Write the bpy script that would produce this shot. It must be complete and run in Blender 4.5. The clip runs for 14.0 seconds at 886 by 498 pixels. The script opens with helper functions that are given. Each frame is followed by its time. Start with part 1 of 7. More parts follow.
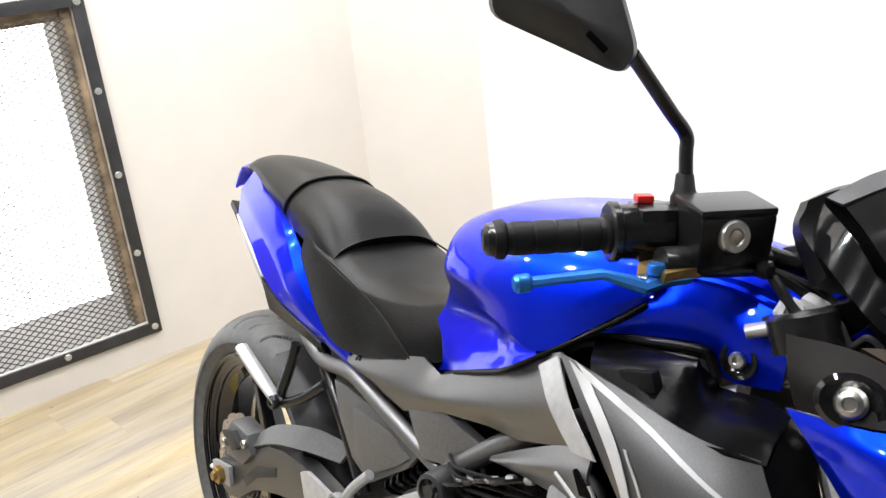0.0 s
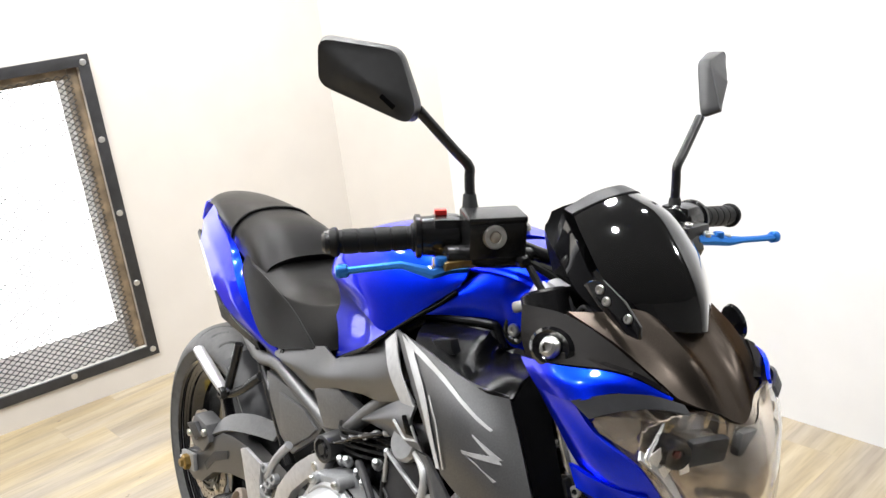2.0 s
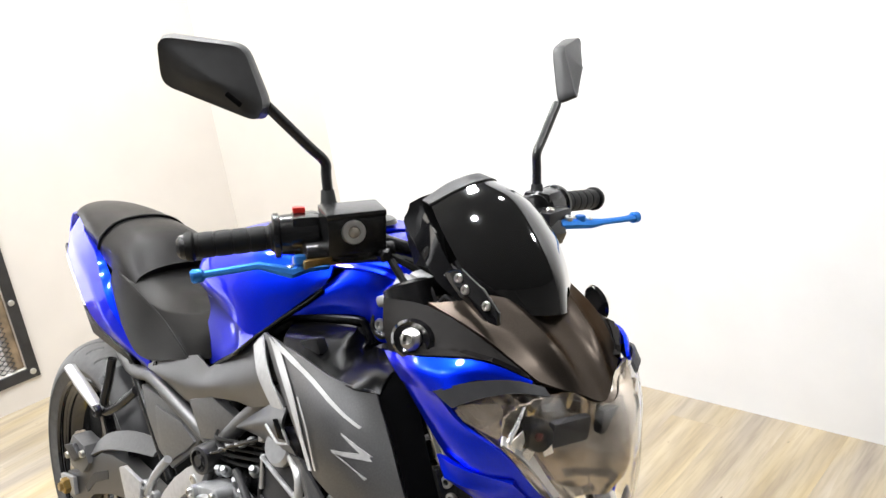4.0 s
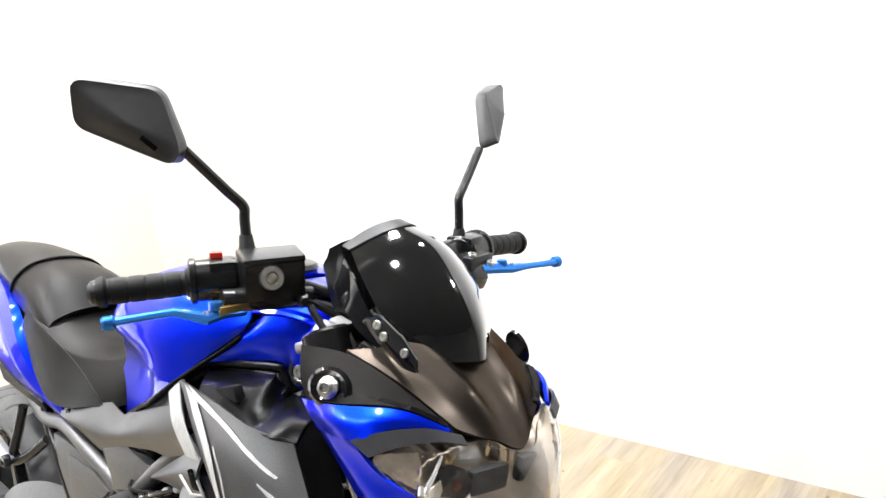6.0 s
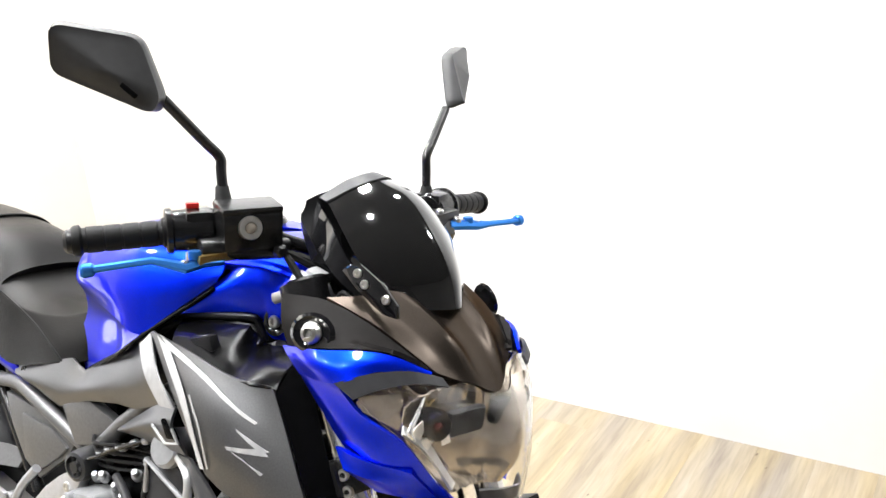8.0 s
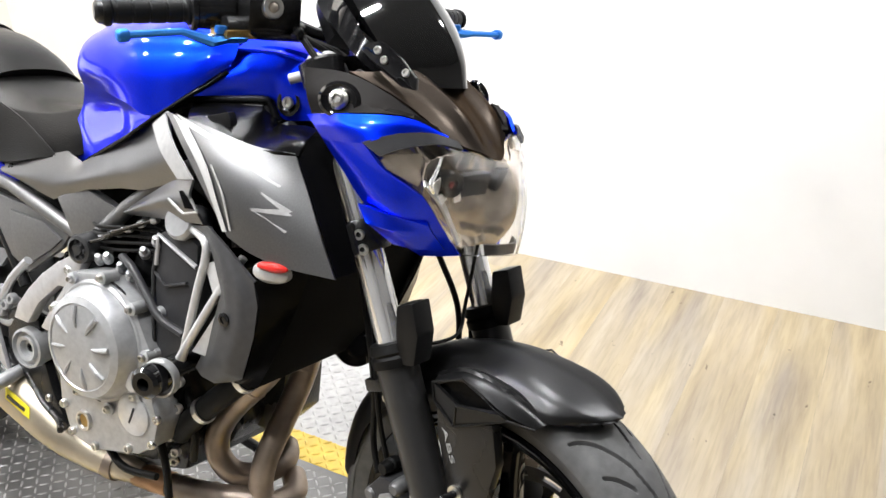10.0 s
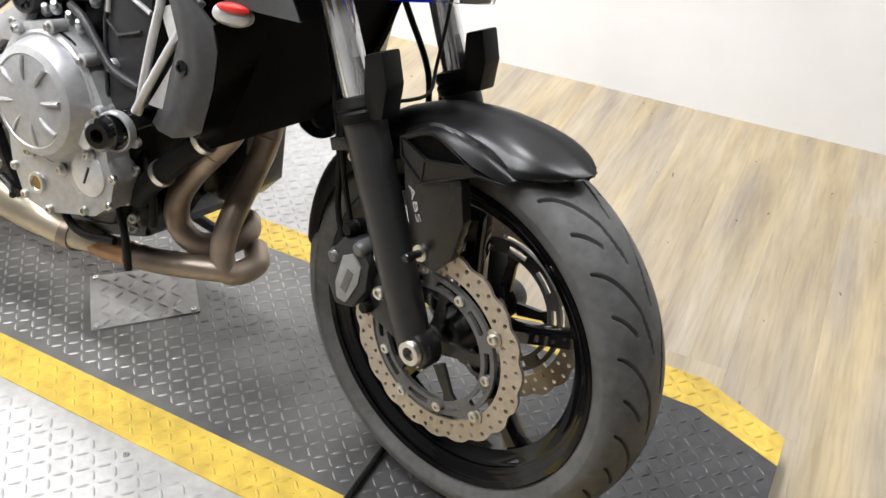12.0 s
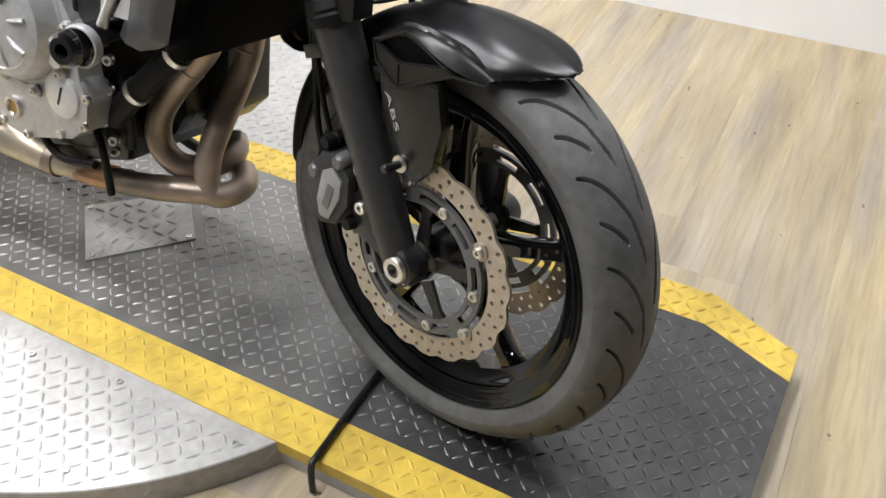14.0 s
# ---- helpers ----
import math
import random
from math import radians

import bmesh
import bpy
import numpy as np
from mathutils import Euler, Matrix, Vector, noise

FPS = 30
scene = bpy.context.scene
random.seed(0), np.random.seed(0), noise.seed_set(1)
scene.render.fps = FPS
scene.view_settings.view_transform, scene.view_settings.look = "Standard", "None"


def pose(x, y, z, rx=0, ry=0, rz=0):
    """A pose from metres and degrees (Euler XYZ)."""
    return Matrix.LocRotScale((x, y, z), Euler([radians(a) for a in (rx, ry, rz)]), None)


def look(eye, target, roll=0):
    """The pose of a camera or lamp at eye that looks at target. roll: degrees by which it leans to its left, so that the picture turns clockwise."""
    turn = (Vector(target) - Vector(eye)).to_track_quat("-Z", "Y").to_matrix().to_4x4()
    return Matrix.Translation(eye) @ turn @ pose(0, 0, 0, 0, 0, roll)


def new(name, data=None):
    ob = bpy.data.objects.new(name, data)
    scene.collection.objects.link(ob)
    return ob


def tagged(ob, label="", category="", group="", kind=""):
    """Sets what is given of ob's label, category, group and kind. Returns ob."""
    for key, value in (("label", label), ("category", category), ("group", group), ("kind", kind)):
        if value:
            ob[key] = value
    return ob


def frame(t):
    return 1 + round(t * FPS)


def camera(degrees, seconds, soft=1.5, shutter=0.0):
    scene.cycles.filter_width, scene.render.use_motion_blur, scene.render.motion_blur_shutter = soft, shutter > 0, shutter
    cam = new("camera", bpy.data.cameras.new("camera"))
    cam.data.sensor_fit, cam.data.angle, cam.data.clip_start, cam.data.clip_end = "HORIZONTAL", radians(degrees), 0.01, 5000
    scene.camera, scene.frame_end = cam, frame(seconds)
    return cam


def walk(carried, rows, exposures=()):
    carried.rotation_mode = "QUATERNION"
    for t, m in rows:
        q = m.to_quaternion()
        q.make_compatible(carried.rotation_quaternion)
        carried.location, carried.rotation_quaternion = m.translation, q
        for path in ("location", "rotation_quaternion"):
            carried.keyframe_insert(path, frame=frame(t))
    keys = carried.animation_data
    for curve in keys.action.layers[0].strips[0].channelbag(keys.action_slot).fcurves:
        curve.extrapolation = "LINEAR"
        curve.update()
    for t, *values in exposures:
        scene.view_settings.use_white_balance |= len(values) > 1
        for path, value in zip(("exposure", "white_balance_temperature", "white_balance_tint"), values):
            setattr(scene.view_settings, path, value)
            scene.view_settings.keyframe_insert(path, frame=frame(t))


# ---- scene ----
cam = camera(52.0, 14.0)
PATH = [
    (0, (1.506, -0.608, 1.34), (-0.004, 0.474, 0.6), -6.1),
    (0.5, (1.783, -0.609, 1.361), (0.224, 0.414, 0.638), -5.3),
    (1, (1.859, -0.643, 1.379), (0.281, 0.383, 0.705), -6.1),
    (1.5, (1.89, -0.645, 1.388), (0.294, 0.373, 0.741), -6.2),
    (2, (1.897, -0.62, 1.385), (0.328, 0.44, 0.738), -7.2),
    (2.5, (1.901, -0.609, 1.38), (0.368, 0.492, 0.718), -7.1),
    (3, (1.911, -0.595, 1.373), (0.412, 0.541, 0.692), -7.7),
    (3.5, (1.915, -0.586, 1.369), (0.449, 0.587, 0.678), -8.2),
    (4, (1.924, -0.575, 1.369), (0.49, 0.645, 0.693), -8.4),
    (6.5, (1.933, -0.554, 1.376), (0.601, 0.806, 0.763), -6.4),
    (7, (1.928, -0.55, 1.375), (0.61, 0.822, 0.757), -6.1),
    (9.5, (1.898, -0.826, 1.308), (0.889, 0.686, 0.473), -1.7),
    (10, (1.898, -0.851, 1.278), (0.913, 0.64, 0.38), -0.6),
    (10.5, (1.902, -0.859, 1.244), (0.954, 0.607, 0.268), -0.1),
    (11, (1.9, -0.866, 1.217), (0.998, 0.573, 0.161), 1.2),
    (11.5, (1.899, -0.87, 1.189), (1.034, 0.539, 0.064), 1.8),
    (12, (1.904, -0.872, 1.163), (1.089, 0.511, -0.03), 2.9),
    (12.5, (1.909, -0.868, 1.137), (1.13, 0.482, -0.116), 3.0),
    (13, (1.918, -0.864, 1.109), (1.183, 0.46, -0.197), 3.8),
    (13.5, (1.929, -0.857, 1.088), (1.201, 0.439, -0.251), 2.9),
    (14, (1.947, -0.815, 1.103), (1.116, 0.456, -0.199), -0.2),
]
walk(cam, [(t, look(eye, target, roll)) for t, eye, target, roll in PATH], exposures=[(0.0, 0.05), (2.0, 0.05), (4.0, 0.12), (6.5, 0.5), (7.2, 0.5), (9.3, 0.42), (11.5, 0.3), (13.0, 0.15), (14.0, 0.15)])

# ---- light ----
world = bpy.data.worlds.new("world")
scene.world = world
world.use_nodes = True
wn = world.node_tree
sky = wn.nodes.new("ShaderNodeTexSky")
sky.sky_type, sky.sun_disc = "NISHITA", False
sky.sun_elevation, sky.sun_rotation = radians(40), radians(120)
wn.links.new(sky.outputs[0], wn.nodes["Background"].inputs[0])
wn.nodes["Background"].inputs[1].default_value = 0.12
LAMP_WATTS = 26.0
# The lamp off the grid is added to lift the right wall and floor.
LAMPS = [(x, y) for x in (-1.0, 0.0, 1.0) for y in (-1.5, -0.4, 0.7)] + [(2.3, 1.05)]
CEILING = 2.75
FLOOR = -0.055


# ---- materials ----
def material(name, colour, rough=0.5, metal=0.0, vary=0.12, scale=30.0, bump=0.0, bump_scale=200.0, coat=0.0, coat_ior=1.5, stains=0.0, stain_scale=6.0, spec=0.5, tint=None):
    """A surface with colour variation at two scales and fine relief, in object space."""
    m = bpy.data.materials.new(name)
    m.use_nodes = True
    t = m.node_tree
    p = t.nodes["Principled BSDF"]
    p.inputs["Roughness"].default_value, p.inputs["Metallic"].default_value = rough, metal
    p.inputs["Specular IOR Level"].default_value = spec
    if tint:
        p.inputs["Specular Tint"].default_value = (*tint, 1)
    p.inputs["Coat Weight"].default_value, p.inputs["Coat Roughness"].default_value, p.inputs["Coat IOR"].default_value = coat, 0.04, coat_ior
    where = t.nodes.new("ShaderNodeTexCoord")
    fine, broad = t.nodes.new("ShaderNodeTexNoise"), t.nodes.new("ShaderNodeTexNoise")
    fine.inputs["Scale"].default_value, fine.inputs["Detail"].default_value = scale, 6
    broad.inputs["Scale"].default_value, broad.inputs["Detail"].default_value = stain_scale, 4
    t.links.new(where.outputs["Object"], fine.inputs["Vector"])
    t.links.new(where.outputs["Object"], broad.inputs["Vector"])
    lo, hi = [c * (1 - vary) for c in colour], [min(1, c * (1 + vary)) for c in colour]
    ramp = t.nodes.new("ShaderNodeValToRGB")
    ramp.color_ramp.elements[0].position, ramp.color_ramp.elements[1].position = 0.3, 0.7
    ramp.color_ramp.elements[0].color, ramp.color_ramp.elements[1].color = (*lo, 1), (*hi, 1)
    t.links.new(fine.outputs["Fac"], ramp.inputs["Fac"])
    mix = t.nodes.new("ShaderNodeMix")
    mix.data_type, mix.blend_type = "RGBA", "MULTIPLY"
    shade = t.nodes.new("ShaderNodeValToRGB")
    shade.color_ramp.elements[0].position, shade.color_ramp.elements[1].position = 0.35, 0.65
    shade.color_ramp.elements[0].color = (1 - stains, 1 - stains, 1 - stains, 1)
    t.links.new(broad.outputs["Fac"], shade.inputs["Fac"])
    mix.inputs[0].default_value = 1.0
    t.links.new(ramp.outputs["Color"], mix.inputs[6])
    t.links.new(shade.outputs["Color"], mix.inputs[7])
    t.links.new(mix.outputs[2], p.inputs["Base Color"])
    rr = t.nodes.new("ShaderNodeMapRange")
    rr.inputs[3].default_value, rr.inputs[4].default_value = max(0.02, rough * (1 - vary)), min(1, rough * (1 + vary))
    t.links.new(broad.outputs["Fac"], rr.inputs[0])
    t.links.new(rr.outputs[0], p.inputs["Roughness"])
    if bump > 0:
        grain, b = t.nodes.new("ShaderNodeTexNoise"), t.nodes.new("ShaderNodeBump")
        grain.inputs["Scale"].default_value, grain.inputs["Detail"].default_value = bump_scale, 3
        t.links.new(where.outputs["Object"], grain.inputs["Vector"])
        b.inputs["Strength"].default_value, b.inputs["Distance"].default_value = bump, 0.001
        t.links.new(grain.outputs["Fac"], b.inputs["Height"])
        t.links.new(b.outputs["Normal"], p.inputs["Normal"])
    return m


M = {
    "blue": material("candy blue paint", (0.0018, 0.026, 0.88), 0.33, 0.85, 0.06, 400, coat=0.9, coat_ior=1.38, tint=(0.003, 0.04, 0.55)),
    "matte_grey": material("matte grey metallic paint", (0.212, 0.212, 0.217), 0.37, 1.0, 0.08, 500, 0.05, 900, tint=(0.6, 0.6, 0.6)),
    "bronze_black": material("matte bronze black paint", (0.050, 0.041, 0.034), 0.36, 0.95, 0.08, 500, 0.05, 900, spec=0.2, tint=(0.4, 0.36, 0.32)),
    "matte_black": material("matte black paint", (0.038, 0.038, 0.039), 0.33, 0.9, 0.08, 500, 0.05, 900, spec=0.25, tint=(0.5, 0.5, 0.5)),
    "plastic": material("black textured plastic", (0.005, 0.005, 0.0053), 0.36, 0.0, 0.15, 80, 0.25, 900, spec=0.2),
    "grey_plastic": material("dark grey plastic", (0.026, 0.026, 0.028), 0.40, 0.0, 0.12, 80, 0.2, 900, spec=0.22),
    "gloss_black": material("gloss black paint", (0.004, 0.004, 0.0045), 0.08, 0.0, 0.05, 50, coat=0.6, spec=0.3),
    "satin_black": material("satin black coated metal", (0.008, 0.008, 0.0084), 0.27, 0.0, 0.15, 60, 0.1, 500, spec=0.42),
    "rubber": material("tyre rubber", (0.088, 0.088, 0.089), 0.50, 0.0, 0.2, 60, 0.2, 500, spec=0.35, stains=0.3, stain_scale=9),
    "soft_rubber": material("soft black rubber", (0.004, 0.004, 0.004), 0.5, 0.0, 0.15, 60, 0.2, 600, spec=0.16),
    "vinyl": material("black seat vinyl", (0.0035, 0.0033, 0.0032), 0.33, 0.0, 0.15, 60, 0.6, 420, spec=0.15),
    "vinyl_smooth": material("smooth seat vinyl", (0.005, 0.0047, 0.0045), 0.32, 0.0, 0.12, 60, 0.35, 600, spec=0.18),
    "cast": material("cast aluminium", (0.40, 0.405, 0.412), 0.36, 0.55, 0.1, 90, 0.15, 500, stains=0.12),
    "silver_paint": material("silver painted steel", (0.52, 0.52, 0.52), 0.33, 0.5, 0.08, 90),
    "white_decal": material("silver white decal", (0.47, 0.47, 0.47), 0.4, 0.2, 0.04, 90),
    "chrome": material("hard chrome", (0.93, 0.93, 0.93), 0.08, 0.78, 0.02, 40),
    "steel": material("bright steel bolt", (0.62, 0.61, 0.58), 0.28, 1.0, 0.1, 80),
    "disc_steel": material("brake disc steel", (0.42, 0.375, 0.32), 0.34, 0.7, 0.1, 120, 0.1, 500, stains=0.1),
    "pipe": material("heat tinted exhaust steel", (0.38, 0.31, 0.255), 0.40, 0.75, 0.35, 12, 0.1, 300, stains=0.5, stain_scale=8),
    "collector": material("golden tinted exhaust steel", (0.46, 0.40, 0.31), 0.38, 0.7, 0.2, 14, stains=0.25, stain_scale=9),
    "anodised": material("blue anodised aluminium", (0.035, 0.17, 0.52), 0.28, 0.75, 0.06, 80, tint=(0.3, 0.5, 0.9)),
    "red": material("red plastic", (0.6, 0.02, 0.015), 0.35, 0.0, 0.05, 50),
    "amber_gold": material("gold tinted zinc", (0.36, 0.24, 0.08), 0.35, 0.9, 0.15, 60),
    "radiator": material("radiator core", (0.003, 0.003, 0.003), 0.7, 0.0, 0.2, 300, 0.4, 400, spec=0.04),
    "mirror_glass": material("mirror glass", (0.8, 0.8, 0.8), 0.03, 1.0, 0.01, 20),
    "reflector": material("headlight reflector", (0.70, 0.61, 0.52), 0.14, 0.80, 0.10, 60, 0.8, 55, stains=0.25, stain_scale=28),
    "smoked": material("smoked black screen", (0.006, 0.006, 0.006), 0.07, 0.0, 0.02, 20, coat=1.0),
    "yellow_sticker": material("yellow sticker", (0.75, 0.62, 0.03), 0.4, 0.0, 0.05, 60),
    "black_plate": material("black painted tread plate", (0.037, 0.037, 0.039), 0.36, 0.2, 0.25, 40, 0.2, 200, stains=0.4, stain_scale=5),
    "yellow_plate": material("yellow painted tread plate", (0.54, 0.38, 0.052), 0.45, 0.0, 0.14, 40, 0.15, 200, stains=0.25, stain_scale=8),
    "bare_plate": material("bare tread plate", (0.37, 0.366, 0.36), 0.46, 0.30, 0.12, 60, 0.15, 250, stains=0.2, stain_scale=5),
    "wall": material("white painted wall", (0.74, 0.74, 0.738), 0.75, 0.0, 0.02, 8, 0.15, 160, stains=0.06, stain_scale=1.2),
    "wall_warm": material("cream painted wall", (0.60, 0.566, 0.52), 0.75, 0.0, 0.02, 8, 0.15, 160, stains=0.06, stain_scale=1.2),
    "ceiling": material("dark grey ceiling board", (0.05, 0.05, 0.05), 0.85, 0.0, 0.03, 8, 0.1, 100),
    "frame_iron": material("black painted angle iron", (0.03, 0.03, 0.032), 0.42, 0.2, 0.2, 30, 0.2, 200, stains=0.2),
    "old_wood": material("weathered brown wood", (0.27, 0.20, 0.125), 0.7, 0.0, 0.4, 18, 0.4, 120, stains=0.5, stain_scale=12),
    "mesh_steel": material("dark expanded steel", (0.05, 0.048, 0.045), 0.5, 0.4, 0.2, 60),
    "brick": material("orange brick", (0.42, 0.19, 0.10), 0.85, 0.0, 0.2, 30, 0.4, 120),
    "worn_lug": material("worn steel lug", (0.075, 0.075, 0.077), 0.36, 0.5, 0.3, 60, 0.1, 200, stains=0.4, stain_scale=9),
    "caliper_grey": material("grey caliper paint", (0.10, 0.10, 0.102), 0.4, 0.3, 0.12, 80, 0.1, 500),
    "pale_mark": material("pale grey print", (0.34, 0.34, 0.34), 0.5, 0.0, 0.1, 90),
    "caliper_face": material("light grey caliper paint", (0.22, 0.22, 0.22), 0.45, 0.2, 0.12, 80, 0.15, 500, spec=0.3),
    "dark_amber": material("dark amber glass", (0.06, 0.012, 0.01), 0.1, 0.0, 0.1, 90, coat=0.6),
    "mid_grey": material("grey plastic", (0.045, 0.045, 0.047), 0.36, 0.1, 0.12, 80, 0.2, 900, spec=0.3),
    "silver_print": material("silver print", (0.38, 0.38, 0.38), 0.4, 0.3, 0.1, 90),
    "nose_dark": material("dark bronze plastic", (0.008, 0.007, 0.0065), 0.5, 0.0, 0.12, 80, 0.2, 900, spec=0.05),
    "mirror_grey": material("dark grey mirror plastic", (0.020, 0.020, 0.0205), 0.42, 0.0, 0.12, 80, 0.2, 900, spec=0.4),
    "forged": material("forged aluminium", (0.50, 0.50, 0.51), 0.36, 0.6, 0.1, 90, 0.1, 500),
    "rim_black": material("black rim enamel", (0.003, 0.003, 0.0033), 0.06, 0.0, 0.1, 60, spec=0.32),
    "deep_black": material("deep black plastic", (0.0025, 0.0025, 0.0027), 0.22, 0.0, 0.12, 80, 0.1, 900, spec=0.06),
    "pipe_orange": material("orange tinted exhaust steel", (0.46, 0.27, 0.15), 0.38, 0.7, 0.3, 14, stains=0.35, stain_scale=10),
    "fork_black": material("satin black fork paint", (0.020, 0.020, 0.0205), 0.36, 0.0, 0.12, 60, 0.1, 500, spec=0.5),
    "cover_grey": material("satin grey frame plastic", (0.15, 0.15, 0.152), 0.42, 0.7, 0.1, 200, 0.1, 900, spec=0.4),
    "handle_black": material("worn black handlebar plastic", (0.006, 0.006, 0.0062), 0.22, 0.0, 0.2, 60, 0.15, 300, spec=0.4, stains=0.3, stain_scale=20),
    "chrome_white": material("bright mirror coating", (0.90, 0.89, 0.87), 0.30, 0.6, 0.02, 40),
    "screw": material("zinc screw head", (0.55, 0.55, 0.53), 0.35, 0.9, 0.1, 60),
}


def glass(name, colour=(1, 1, 1), rough=0.02):
    m = bpy.data.materials.new(name)
    m.use_nodes = True
    p = m.node_tree.nodes["Principled BSDF"]
    p.inputs["Base Color"].default_value = (*colour, 1)
    p.inputs["Roughness"].default_value, p.inputs["Transmission Weight"].default_value, p.inputs["IOR"].default_value = rough, 1.0, 1.45
    return m


def glow(name, colour, strength):
    m = bpy.data.materials.new(name)
    m.use_nodes = True
    p = m.node_tree.nodes["Principled BSDF"]
    p.inputs["Base Color"].default_value = (*colour, 1)
    p.inputs["Emission Color"].default_value, p.inputs["Emission Strength"].default_value = (*colour, 1), strength
    return m


M["clear"] = glass("clear polycarbonate", (0.98, 0.97, 0.95))
M["daylight"] = glow("bright daylight outside", (1.0, 1.0, 1.0), 3.2)
M["lamp"] = glow("lamp diffuser", (1.0, 0.98, 0.95), 40.0)
# Grey of the unseen walls, set for bounce light and reflections.
M["bounce_wall"] = material("grey unseen wall set for bounce", (0.22, 0.22, 0.222), 0.8, 0.0, 0.03, 8, 0.1, 100)


def lit_along_x(m, start, end, lit_tone):
    """Light growing from start to end along x, painted patchily into a plate's colour."""
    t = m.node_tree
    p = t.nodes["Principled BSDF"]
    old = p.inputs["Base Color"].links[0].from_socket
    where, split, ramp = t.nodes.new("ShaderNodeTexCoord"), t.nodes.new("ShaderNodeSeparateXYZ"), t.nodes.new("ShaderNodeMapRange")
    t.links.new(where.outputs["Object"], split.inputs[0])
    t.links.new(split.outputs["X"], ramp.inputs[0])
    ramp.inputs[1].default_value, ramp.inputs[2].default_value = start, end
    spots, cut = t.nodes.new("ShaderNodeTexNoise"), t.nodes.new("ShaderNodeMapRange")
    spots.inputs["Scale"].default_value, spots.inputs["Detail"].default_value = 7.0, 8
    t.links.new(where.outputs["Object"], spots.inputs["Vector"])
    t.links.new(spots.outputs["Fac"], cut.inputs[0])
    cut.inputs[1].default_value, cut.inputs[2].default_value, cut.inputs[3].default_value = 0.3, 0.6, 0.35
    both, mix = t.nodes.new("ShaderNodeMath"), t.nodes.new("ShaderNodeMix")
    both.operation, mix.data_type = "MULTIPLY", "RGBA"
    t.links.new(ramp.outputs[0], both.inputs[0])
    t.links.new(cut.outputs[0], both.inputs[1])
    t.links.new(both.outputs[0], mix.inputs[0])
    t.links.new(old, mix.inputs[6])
    mix.inputs[7].default_value = (*lit_tone, 1)
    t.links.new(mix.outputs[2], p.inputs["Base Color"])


# Strip and lugs pale away from the front end: brighter light, as colour.
lit_along_x(M["black_plate"], 1.55, 1.0, (0.145, 0.142, 0.137))
lit_along_x(M["worn_lug"], 1.60, 0.9, (0.33, 0.326, 0.318))


